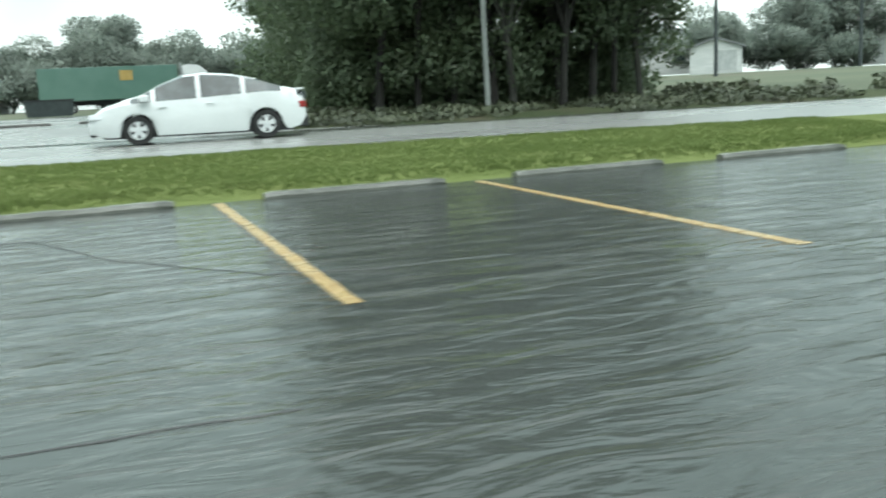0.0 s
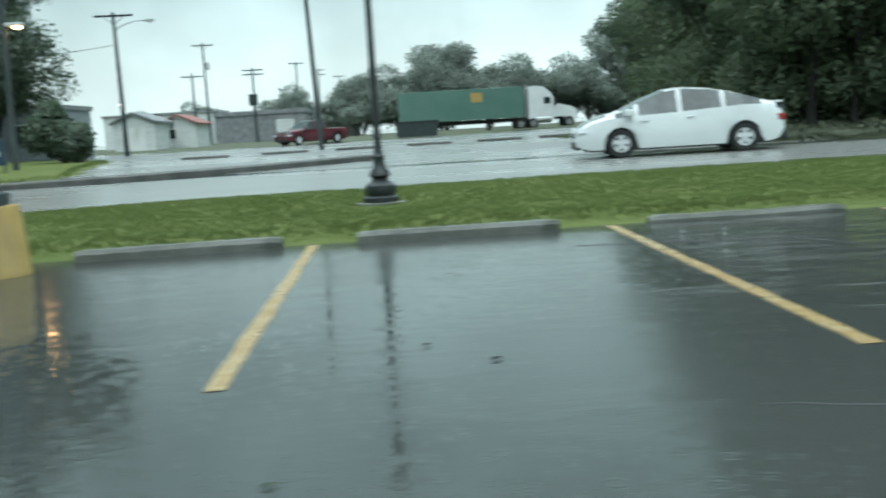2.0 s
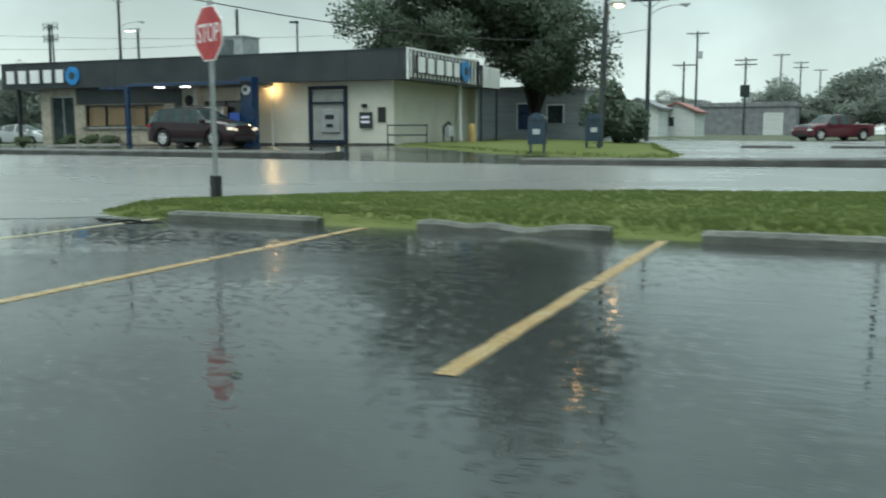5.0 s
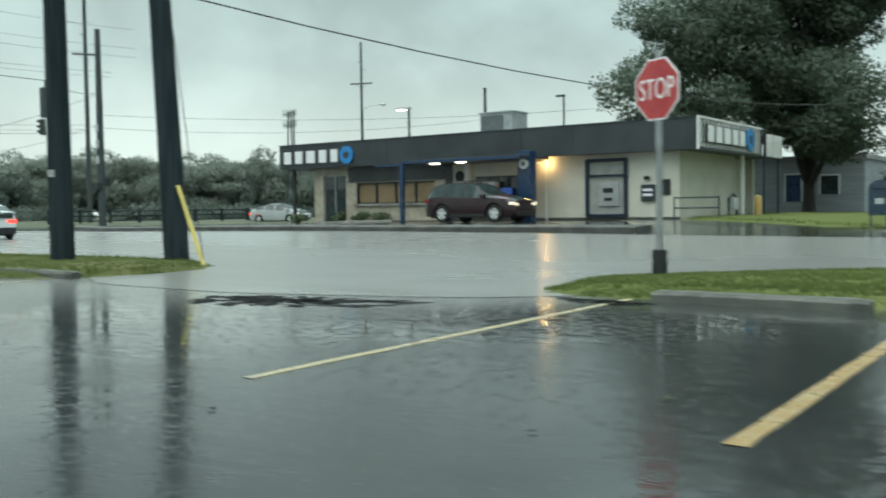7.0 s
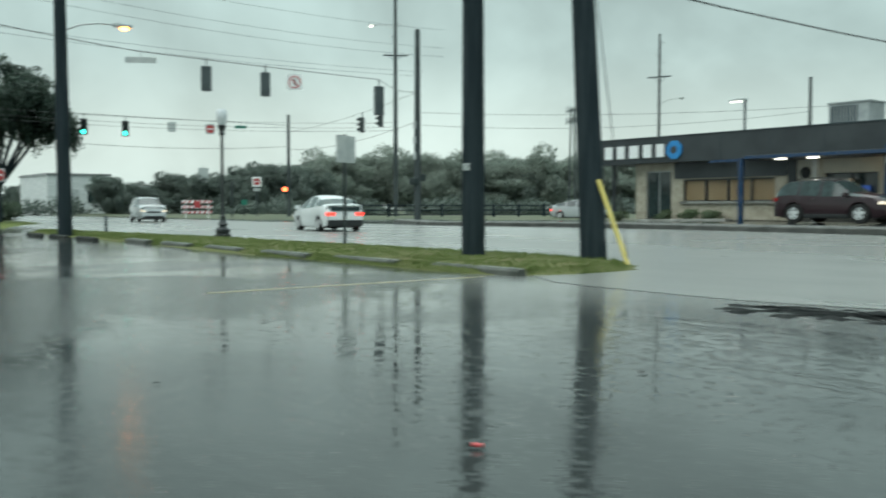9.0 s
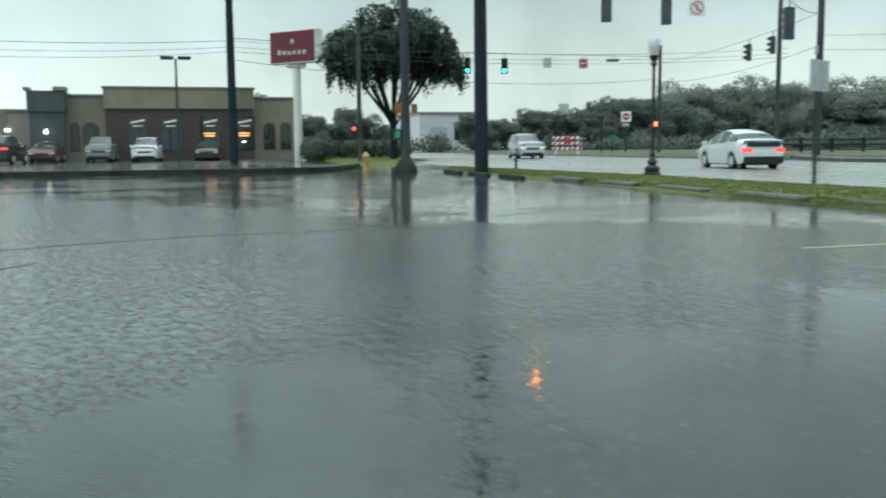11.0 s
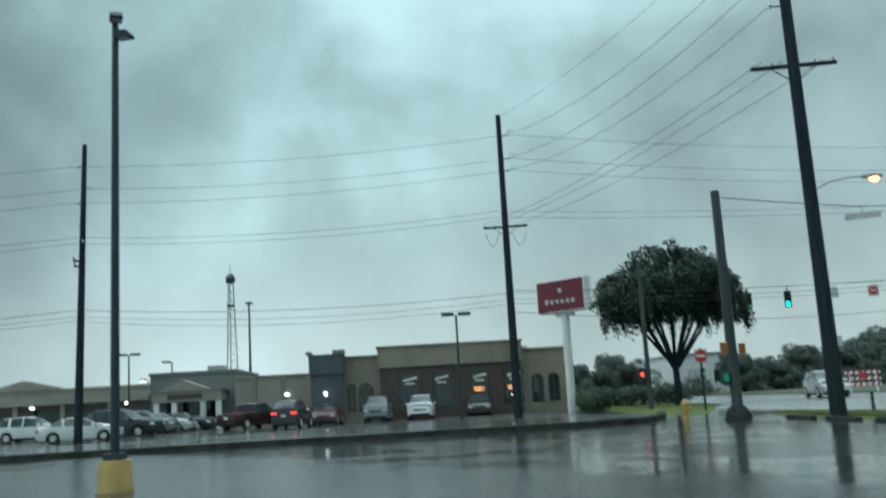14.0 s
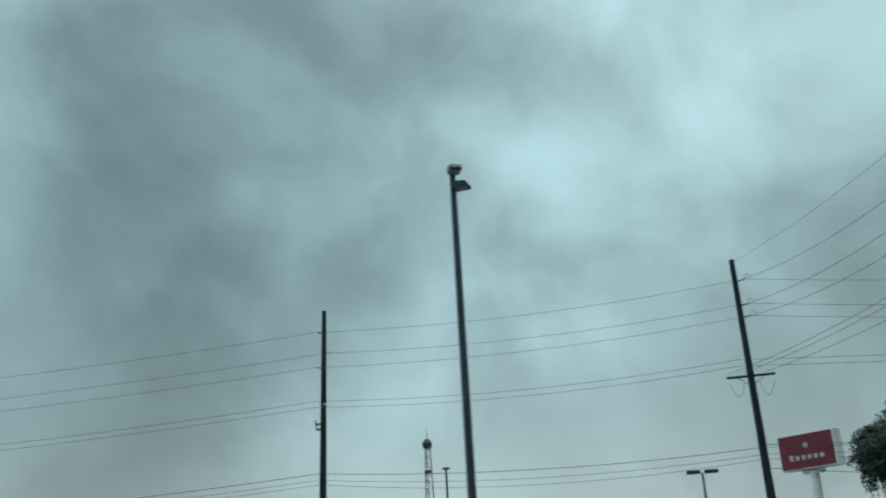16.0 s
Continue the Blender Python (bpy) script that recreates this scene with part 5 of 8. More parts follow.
# ---- mailboxes ----
def mailbox(m, label):
    t = thing("mailbox", m, label, "mailbox", "blue mailboxes")
    arch = [(-0.27, 0.25)] + [(0.27, 0.25)] + [(0.27 * math.cos(a), 0.98 + 0.24 * math.sin(a)) for a in (math.pi * k / 10 for k in range(11))]
    part("body", prism(B(), arch, -0.28, 0.28, "y"), M_MAIL, t)
    for x in (-0.23, 0.19):
        for y in (-0.25, 0.21):
            part("leg", box(B(), x, x + 0.04, y, y + 0.04, -0.05, 0.26), M_MAIL, t)
    part("door", box(B(), -0.2, 0.2, -0.31, -0.281, 0.98, 1.12, 0.01), M_MAIL, t)
    part("label_plate", box(B(), -0.11, 0.11, -0.288, -0.281, 0.56, 0.72), M_GREYSIGN, t, "pale label on blue enamel")
    return t


mailbox(at(-19.1, 29.2, gz(-19.1, 29.2, 0.12), 12), "dark blue rounded mailbox on four legs at the kerb")
mailbox(at(-18.4, 33.4, gz(-18.4, 33.4, 0.10), 20), "dark blue rounded mailbox standing on the grass")

# ---- vehicles: front towards +x, wheels on z = 0 ----
def wheel(parent, x, y, r, w, rim=None):
    side = 1 if y > 0 else -1
    prof = [(r * 0.62, -w / 2), (r * 0.93, -w / 2), (r, -w * 0.36), (r, w * 0.36), (r * 0.93, w / 2), (r * 0.62, w / 2)]
    wh = part("wheel", lathe(B(), [(r * 0.60, -w * 0.30), (r * 0.60, w * 0.30)], 20, "y"), M_TRIM, parent)
    wh.location = (x, y, r)
    part("tyre", lathe(B(), prof, 24, "y", cap=False), M_TYRE, wh, "", True)
    bm = B()
    lathe(bm, [(r * 0.66, side * w * 0.40), (r * 0.60, side * w * 0.52), (r * 0.54, side * w * 0.36)], 24, "y", cap=False)
    lathe(bm, [(r * 0.16, side * w * 0.30), (r * 0.15, side * w * 0.48), (r * 0.05, side * w * 0.50)], 12, "y")
    for k in range(5):
        a = 2 * math.pi * k / 5 + 0.3
        u, n = Vector((math.cos(a), 0, math.sin(a))), Vector((-math.sin(a), 0, math.cos(a)))
        q = [u * r * 0.12 + n * r * 0.12, u * r * 0.60 + n * r * 0.19, u * r * 0.60 - n * r * 0.19, u * r * 0.12 - n * r * 0.12]
        lo = [bm.verts.new(v + Vector((0, side * w * 0.36, 0))) for v in q]
        hi = [bm.verts.new(v + Vector((0, side * w * 0.47, 0))) for v in q]
        bm.faces.new(hi)
        for i in range(4):
            bm.faces.new((lo[i], lo[(i + 1) % 4], hi[(i + 1) % 4], hi[i]))
    bmesh.ops.recalc_face_normals(bm, faces=bm.faces[:])
    part("rim", bm, rim or M_RIM, wh)
    return wh


def car(name, m, label, category, paint_mat, L, W, Hroof, top, belt, wheels, r, clear=0.20, pillars=(), brake=False, heads=False, group="", tumble=0.22, rails=False, spoiler=None, lower_trim=False):
    """A car body lofted along its length: top and belt are lists of (x, z) from tail to nose."""
    t = thing(name, m, label, category, group)
    n = int(L / 0.085)
    xs_ = [-L / 2 + L * i / n for i in range(n + 1)]
    def half(x):
        e = abs(x) / (L / 2)
        return W / 2 * (1 - 0.16 * max(0.0, (e - 0.62) / 0.38) ** 2.2)
    rings, info = [], []
    for x in xs_:
        w, zt, zb = half(x), lerp_list(top, x), lerp_list(belt, x)
        zb = min(zb, zt - 0.015)
        e = abs(x) / (L / 2)
        z0 = clear + 0.10 * max(0.0, (e - 0.86) / 0.14)
        for wx in wheels:
            d = abs(x - wx)
            R = r * 1.17
            if d < R:
                z0 = max(z0, r + math.sqrt(R * R - d * d) - 0.02)
        cab = min(1.0, max(0.0, (zt - zb) / 0.45))
        wt = w * (0.90 - tumble * cab)
        z1, z2 = max(z0 + 0.015, clear + 0.22), 0
        z2 = max(z1 + 0.02, clear + (zb - clear) * 0.70)
        z2 = min(z2, zb - 0.01) if zb - 0.01 > z1 else (z1 + zb) / 2
        pts = [(w * 0.95, z0), (w * 0.995, z1), (w, z2), (w * 0.965, zb), (wt, zt - 0.02 * cab - 0.008), (wt * 0.55, zt + 0.018), (0, zt + 0.028)]
        rings.append((x, pts))
        info.append((zt, zb))
    body, glass = B(), B()
    def quad(bm, q):
        bm.faces.new([bm.verts.new(v) for v in q])
    for i in range(n):
        (xa, pa_), (xb, pb_) = rings[i], rings[i + 1]
        ta, tb = info[i], info[i + 1]
        slope = abs(tb[0] - ta[0]) / (xb - xa)
        xm = (xa + xb) / 2
        for s in (1, -1):
            for k in range(6):
                q = [(xa, s * pa_[k][0], pa_[k][1]), (xb, s * pb_[k][0], pb_[k][1]), (xb, s * pb_[k + 1][0], pb_[k + 1][1]), (xa, s * pa_[k + 1][0], pa_[k + 1][1])]
                if s < 0:
                    q.reverse()
                hi = min(ta[0] - ta[1], tb[0] - tb[1])
                is_side = k == 3 and hi > 0.10 and not any(abs(xm - p) < 0.045 for p in pillars)
                is_screen = k >= 4 and hi > 0.06 and slope > 0.27
                quad(glass if (is_side or is_screen) else body, q)
    for i in (0, n):
        x, p = rings[i]
        ring = [(x, a, b) for a, b in p] + [(x, -a, b) for a, b in p[-2::-1]]
        body.faces.new([body.verts.new(v) for v in ring])
    for bm in (body, glass):
        bmesh.ops.remove_doubles(bm, verts=bm.verts[:], dist=0.0005)
        bmesh.ops.recalc_face_normals(bm, faces=bm.faces[:])
        bm.verts.index_update(); bm.faces.index_update()
    part("body", body, paint_mat, t, "", True)
    seen = set()
    for f0_ in glass.faces[:]:
        if f0_.index in seen:
            continue
        island, todo = [], [f0_]
        seen.add(f0_.index)
        while todo:
            g = todo.pop()
            island.append(g)
            for e_ in g.edges:
                for h_ in e_.link_faces:
                    if h_.index not in seen:
                        seen.add(h_.index); todo.append(h_)
        pane, vmap = B(), {}
        for g in island:
            for v in g.verts:
                if v.index not in vmap:
                    vmap[v.index] = pane.verts.new(v.co)
            pane.faces.new([vmap[v.index] for v in g.verts])
        part("window", pane, M_GLASS, t, "", True)
    glass.free()
    # underside and arches
    part("underbody", box(B(), -L * 0.44, L * 0.44, -W * 0.40, W * 0.40, clear * 0.8, clear + 0.35), M_TRIM, t)
    tw = 0.21
    for wx in wheels:
        for s in (1, -1):
            wheel(t, wx, s * (W / 2 - tw / 2 - 0.015), r, tw)
    zn, ztail = lerp_list(belt, L / 2 - 0.2), lerp_list(belt, -L / 2 + 0.05)
    for s in (1, -1):
        hb = B()
        prism(hb, [(s * W * 0.28, zn - 0.16), (s * W * 0.465, zn - 0.10), (s * W * 0.45, zn + 0.005), (s * W * 0.26, zn - 0.06)], L / 2 - 0.34, L / 2 - 0.02, "x")
        part("headlight", hb, M_HEAD if heads else M_LENS, t)
        tb_ = box(B(), -L / 2 - 0.012, -L / 2 + 0.22, s * W * 0.24, s * W * 0.445, ztail - 0.20, ztail - 0.06, 0.02)
        part("taillight", tb_, M_BRAKE if brake else M_REDLENS, t, "lit red brake lamp" if brake else "")
        mb = box(B(), -0.10, 0.10, -0.09, 0.09, -0.07, 0.08, 0.035)
        part("mirror", mb, paint_mat, t).location = (pillars[-1] + 0.15 if pillars else L * 0.18, s * (W / 2 + 0.06), lerp_list(belt, L * 0.15) + 0.06)
    part("front_bumper", box(B(), L / 2 - 0.10, L / 2 + 0.012, -W * 0.36, W * 0.36, clear + 0.02, clear + 0.20, 0.03), M_TRIM, t)
    part("rear_bumper", box(B(), -L / 2 - 0.02, -L / 2 + 0.12, -W * 0.40, W * 0.40, clear + 0.02, clear + 0.22, 0.03), M_TRIM, t)
    part("number_plate", box(B(), -L / 2 - 0.03, -L / 2 - 0.013, -0.16, 0.16, ztail - 0.36, ztail - 0.21), M_WHITE, t)
    part("grille", box(B(), L / 2 - 0.05, L / 2 + 0.006, -W * 0.24, W * 0.24, zn - 0.22, zn - 0.10, 0.02), M_TRIM, t)
    if lower_trim:
        for s in (1, -1):
            part("sill_trim", box(B(), wheels[0] + r * 1.2, wheels[1] - r * 1.2, s * (W / 2 - 0.03), s * (W / 2 + 0.008), clear - 0.01, clear + 0.12, 0.01), M_TRIM, t)
    for xh in pillars[1:]:
        for s in (1, -1):
            part("door_handle", box(B(), xh - 0.30, xh - 0.12, s * (W / 2 - 0.01), s * (W / 2 + 0.025), lerp_list(belt, xh) - 0.13, lerp_list(belt, xh) - 0.10, 0.008), paint_mat, t)
    if rails:
        for s in (1, -1):
            part("roof_rail", tube(B(), [(-L * 0.30, s * W * 0.33, Hroof + 0.0), (-L * 0.26, s * W * 0.33, Hroof + 0.06), (L * 0.06, s * W * 0.33, Hroof + 0.06), (L * 0.11, s * W * 0.33, Hroof - 0.02)], 0.018, 6), M_TRIM, t)
    if spoiler:
        part("spoiler", box(B(), spoiler[0], spoiler[0] + 0.30, -W * 0.40, W * 0.40, spoiler[1], spoiler[1] + 0.045, 0.018), paint_mat, t)
    return t


def hatchback(m, label, paint_mat, **k):
    L = 4.57
    top = [(-2.285, 0.78), (-2.22, 0.98), (-2.1, 1.04), (-1.85, 1.10), (-1.3, 1.29), (-0.7, 1.42), (-0.1, 1.465), (0.30, 1.43), (0.75, 1.27), (1.25, 1.02), (1.6, 0.94), (2.0, 0.82), (2.2, 0.68), (2.285, 0.56)]
    belt = [(-2.285, 0.80), (-2.0, 1.00), (-1.4, 1.02), (0, 0.94), (1.1, 0.90), (1.6, 0.86), (2.0, 0.76), (2.285, 0.52)]
    t = car("hatchback_car", m, label, "car", paint_mat, L, 1.76, 1.47, top, belt, (-1.40, 1.30), 0.315, 0.19, (-0.95, -0.02, 0.98), spoiler=(-2.27, 1.02), **k)
    part("rear_glass", box(B(), -2.325, -2.2, -0.62, 0.62, 0.83, 0.985, 0.02), M_GLASS, t, "dark upright glass under the spoiler")
    part("diffuser", box(B(), -2.33, -2.1, -0.74, 0.74, 0.21, 0.47, 0.03), M_TRIM, t, "black lower bumper")
    return t


def sedan(m, label, paint_mat, **k):
    L = 4.75
    top = [(-2.375, 0.75), (-2.3, 0.98), (-1.75, 1.03), (-1.1, 1.36), (-0.5, 1.44), (0.1, 1.43), (0.95, 1.04), (1.5, 0.97), (2.1, 0.85), (2.33, 0.68), (2.375, 0.55)]
    belt = [(-2.375, 0.85), (-1.8, 0.98), (0, 0.93), (1.0, 0.90), (1.6, 0.88), (2.1, 0.78), (2.375, 0.52)]
    return car("sedan_car", m, label, "car", paint_mat, L, 1.80, 1.45, top, belt, (-1.40, 1.40), 0.32, 0.18, (-0.85, 0.02, 0.8), **k)


def suv(m, label, paint_mat, L=4.62, Hh=1.70, **k):
    s, q = L / 4.62, Hh / 1.70
    top = [(-2.31 * s, 0.85 * q), (-2.26 * s, 1.16 * q), (-2.02 * s, 1.50 * q), (-1.7 * s, 1.64 * q), (-0.9 * s, 1.69 * q), (0.0, 1.67 * q), (0.30 * s, 1.60 * q), (0.92 * s, 1.17 * q), (1.4 * s, 1.12 * q), (2.0 * s, 1.03 * q), (2.26 * s, 0.86 * q), (2.31 * s, 0.62 * q)]
    belt = [(-2.31 * s, 1.05 * q), (-1.6 * s, 1.10 * q), (0, 1.03 * q), (1.0 * s, 1.03 * q), (1.5 * s, 1.01 * q), (2.0 * s, 0.95 * q), (2.31 * s, 0.60 * q)]
    return car("suv_car", m, label, "car", paint_mat, L, 1.86, 1.70 * q, top, belt, (-1.36 * s, 1.34 * s), 0.36, 0.22, (-1.2 * s, -0.30 * s, 0.70 * s), tumble=0.17, rails=True, lower_trim=True, **k)


def pickup(m, label, paint_mat, **k):
    L = 5.7
    top = [(-2.85, 0.95), (-2.82, 1.15), (-0.85, 1.15), (-0.80, 1.20), (-0.72, 1.72), (-0.3, 1.80), (0.5, 1.80), (0.8, 1.70), (1.35, 1.22), (1.7, 1.17), (2.5, 1.08), (2.8, 0.95), (2.85, 0.7)]
    belt = [(-2.85, 1.12), (-0.9, 1.13), (0, 1.15), (1.2, 1.12), (2.4, 1.02), (2.85, 0.65)]
    return car("pickup_truck", m, label, "pickup truck", paint_mat, L, 1.98, 1.80, top, belt, (-1.75, 1.85), 0.40, 0.30, (-0.6, 0.3, 1.1), tumble=0.14, **k)


def gat(x, y, rz):
    return at(x, y, gz(x, y, 0.008), rz)


hatchback(gat(-50.6, 20.4, 168), "white hatchback car waiting at the junction, brake lamps lit", P_WHITE, brake=True)
hatchback(gat(1.62, 21.9, 174), "white hatchback car driving along the wet road past the lawn", P_WHITE)
suv(gat(-34.8, 32.9, -1), "dark maroon compact suv stopped at the drive-up window", P_MAROON, L=4.4, Hh=1.62, heads=True)
pickup(gat(-11.05, 72.0, 222), "red pickup truck parked in the lot across the road", P_RED)
suv(gat(-80.0, 23.5, -10), "silver suv waiting at the far side of the junction", P_SILVER, heads=True)
hatchback(gat(-66.0, 52.0, 15), "grey hatchback car behind the bank, brake lamps lit", P_SILVER, brake=True)
# parked along the restaurant and the shops
suv(gat(-89.2, -1.9, -5), "white suv parked nose out before the restaurant", P_WHITE)
suv(gat(-90.3, -5.0, -4), "grey minivan parked nose out before the restaurant", P_GREY, Hh=1.8)
sedan(gat(-89.8, -8.6, -4), "dull red sedan parked before the restaurant", P_DULLRED)
sedan(gat(-90.6, 2.4, -6), "dark sedan parked close to the restaurant wall", P_BLACK)
suv(gat(-84.0, -10.5, 172), "black suv driving off with red brake lamps lit", P_BLACK, brake=True, Hh=1.8)
pickup(gat(-90.0, -14.0, 150), "dark maroon pickup truck in the car park", P_MAROON)
sedan(gat(-79.5, -22.6, 100), "white sedan parked beside the street", P_WHITE)
suv(gat(-86.0, -21.9, 78), "large black suv parked by the shops", P_BLACK, L=5.1, Hh=1.85)
suv(gat(-90.2, -21.6, 85), "dark grey suv parked by the shops", P_GREY)
sedan(gat(-93.8, -21.2, 85), "silver sedan parked by the shops", P_SILVER)
sedan(gat(-97.4, -20.4, 80), "black sedan parked by the shops", P_BLACK)
sedan(gat(-101.0, -20.8, 80), "dark sedan parked by the shops", P_GREY)
suv(gat(-87, -28.2, 85), "white suv parked by the shops", P_WHITE)


def semi_truck(m, label):
    t = thing("semi_truck", m, label, "truck")
    tr = part("trailer", box(B(), -12.2, -0.7, -1.28, 1.28, 1.15, 3.95, 0.04), M_TRAILER, t, "long green ribbed trailer")
    for k in range(19):
        part("rib", box(B(), -11.9 + k * 0.6, -11.86 + k * 0.6, -1.30, -1.281, 1.25, 3.85), M_TRAILER, tr)
    part("trailer_sign", box(B(), -5.6, -4.5, -1.315, -1.30, 2.75, 3.6), M_YELLOW, tr, "yellow panel on the green trailer")
    part("chassis", box(B(), -12.0, 4.4, -0.45, 0.45, 0.75, 1.12), M_TRIM, t)
    side = [(-0.2, 0.9), (-0.2, 3.75), (0.25, 3.95), (1.2, 3.85), (1.95, 3.25), (2.3, 2.45), (2.45, 2.2), (3.7, 1.95), (4.3, 1.6), (4.4, 0.75), (3.2, 0.75), (3.2, 1.0), (2.2, 1.0), (2.2, 0.75)]
    part("cab", prism(B(), side, -1.15, 1.15, "y"), M_TRUCKWHITE, t, "white aerodynamic sleeper cab")
    part("windscreen", prism(B(), [(1.72, 3.02), (2.32, 2.34), (2.36, 2.38), (1.78, 3.06)], -1.0, 1.0, "y"), M_GLASS, t)
    for s in (-1, 1):
        part("side_window", box(B(), 1.25, 1.85, s * 1.15, s * 1.165, 2.25, 2.85, 0.005), M_GLASS, t)
        part("mirror", box(B(), 2.2, 2.35, s * 1.2, s * 1.42, 2.0, 2.75, 0.03), M_TRIM, t)
        part("fuel_tank", tube(B(), [(0.4, s * 0.95, 0.8), (1.9, s * 0.95, 0.8)], 0.32, 14), M_STEEL, t)
        part("headlight", box(B(), 4.1, 4.38, s * 0.7, s * 1.1, 1.2, 1.45, 0.04), M_LENS, t)
        for x in (-11.0, -9.7, -1.0, 0.2, 3.55):
            wheel(t, x, s * 1.05, 0.5, 0.35, M_STEEL)
    part("stack", tube(B(), [(-0.35, -0.9, 1.0), (-0.35, -0.9, 4.1)], 0.09, 10), M_STEEL, t)
    part("landing_gear", box(B(), -4.0, -3.8, -0.9, 0.9, 0.02, 1.15), M_TRIM, t)
    return t


semi_truck(at(8.0, 88.0, gz(8, 88), 2), "white semi truck with a long green trailer")

# ---- trees ----
def leaf_cloud(clumps, count, size, seed, shell=0.55, droop=0.0):
    """Small bent leaf sprays scattered through uneven clumps; returns vertices and faces."""
    rng = np.random.default_rng(seed)
    vols = np.array([c[1][0] * c[1][1] * c[1][2] for c in clumps]) ** 0.7
    which = rng.choice(len(clumps), count, p=vols / vols.sum())
    cen = np.array([c[0] for c in clumps])[which]
    rad = np.array([c[1] for c in clumps])[which]
    d = rng.normal(size=(count, 3)); d /= np.linalg.norm(d, axis=1, keepdims=True)
    r = shell + (1 - shell) * rng.random((count, 1)) ** 0.6
    r *= 0.82 + 0.36 * rng.random((count, 1))
    p = cen + d * rad * r
    p[:, 2] -= droop * rng.random(count) * (1 - d[:, 2])
    a = rng.normal(size=(count, 3)); a /= np.linalg.norm(a, axis=1, keepdims=True)
    b = np.cross(a, rng.normal(size=(count, 3))); b /= np.linalg.norm(b, axis=1, keepdims=True)
    s = size * (0.55 + 0.9 * rng.random((count, 1)))
    out = d * 0.9 + (p - cen.mean(0)) / (np.abs(p - cen.mean(0)).max() + 1e-6) * 0.8 + rng.normal(size=(count, 3)) * 0.28 + np.array([0, 0, 0.7])
    out /= np.linalg.norm(out, axis=1, keepdims=True)
    b = np.where((np.cross(a, b) * out).sum(1, keepdims=True) > 0, -b, b)
    nrm = np.cross(a, b)
    v = np.stack([p - a * s, p + b * s * 0.55 + nrm * s * 0.2, p + a * s, p - b * s * 0.55 + nrm * s * 0.2], 1).reshape(-1, 3)
    k = np.arange(count)[:, None] * 4
    f = np.concatenate([k + [0, 1, 2], k + [0, 2, 3]], 1).reshape(-1, 3)
    leaf_cloud.normals = np.repeat(out, 4, 0)
    return v, f


def leaf_object(name, v, f, material, parent=None):
    me = bpy.data.meshes.new(name)
    me.vertices.add(len(v)); me.vertices.foreach_set("co", v.astype(np.float32).ravel())
    me.loops.add(f.size); me.loops.foreach_set("vertex_index", f.astype(np.int32).ravel())
    me.polygons.add(len(f)); me.polygons.foreach_set("loop_start", np.arange(0, f.size, 3, dtype=np.int32))
    me.update(calc_edges=True)
    me.polygons.foreach_set("use_smooth", np.ones(len(f), dtype=bool))
    me.normals_split_custom_set_from_vertices(leaf_cloud.normals.tolist())
    me.materials.append(material)
    ob = new(name, me)
    ob.parent = parent
    return ob


def tree(m, label, height, spread, fork, seed, leaves=7000, size=0.22, mat=None, bark=None, trunk_r=None, droop=0.0, group="", low=0.35, name="tree", limbs=9, lift=1.0, skew=(0, 0), clump=1.0, per=2, inner=0.0):
    """Trunk and limbs as tapered tubes; the crown is made of clumps at the limb ends."""
    rng = random.Random(seed)
    t = thing(name, m, label, "tree", group)
    R = trunk_r or height * 0.022
    bm = B()
    bend = (rng.uniform(-0.3, 0.3), rng.uniform(-0.3, 0.3))
    trunk = [(bend[0] * (i / 5) ** 2, bend[1] * (i / 5) ** 2, -0.1 + (fork + 0.1) * i / 5) for i in range(6)]
    tube(bm, trunk, [R * 1.35, R * 1.05, R, R * 0.95, R * 0.92, R * 0.9], 10)
    clumps = []
    for k in range(limbs):
        a = 2 * math.pi * k / limbs + rng.uniform(-0.35, 0.35)
        reach = spread * rng.uniform(0.45, 0.92) * (0.45 if k % 3 == 0 else 1)
        z1 = fork + (height - fork) * (rng.uniform(0.55, 0.86) if k % 3 == 0 else rng.uniform(low, 0.72)) * lift
        p0 = Vector(trunk[-1 if k % 2 else -2])
        p3 = Vector((reach * math.cos(a) + skew[0], reach * math.sin(a) + skew[1], z1))
        p1 = p0.lerp(p3, 0.35) + Vector((0, 0, (z1 - fork) * 0.22))
        p2 = p0.lerp(p3, 0.7) + Vector((rng.uniform(-0.2, 0.2), rng.uniform(-0.2, 0.2), (z1 - fork) * 0.20))
        tube(bm, [p0, p1, p2, p3], [R * 0.55, R * 0.36, R * 0.2, R * 0.07], 7)
        for q, sc in ((p2, 0.30), (p3, 0.36), (p1.lerp(p2, 0.6), 0.22)) + (((p1, inner),) if inner else ()):
            for _ in range(per):
                s = spread * sc * rng.uniform(0.7, 1.2) * clump
                o = Vector((rng.uniform(-1, 1), rng.uniform(-1, 1), rng.uniform(-0.35, 0.7))) * s * 0.8 / clump
                clumps.append((tuple(q + o), (s, s, s * rng.uniform(0.55, 0.8))))
                e = q + o * 0.9
                tube(bm, [q, q.lerp(e, 0.5) + Vector((0, 0, 0.08)), e], [R * 0.14, R * 0.09, R * 0.03], 5)
    for _ in range(3):
        s = spread * 0.34 * rng.uniform(0.8, 1.1) * clump
        clumps.append(((rng.uniform(-0.3, 0.3) * spread + skew[0], rng.uniform(-0.3, 0.3) * spread + skew[1], height - s * 0.75), (s, s, s * 0.7)))
    part("trunk", bm, bark or M_BARK, t, "", True)
    v, f = leaf_cloud(clumps, leaves, size, seed, droop=droop)
    leaf_object("crown", v, f, mat or M_LEAF, t)
    return t


def put(x, y, rz=0.0, s=1.0, sz=None, dz=0.0):
    return at(x, y, gz(x, y, dz), rz) @ Matrix.Diagonal((s, s, sz or s, 1))


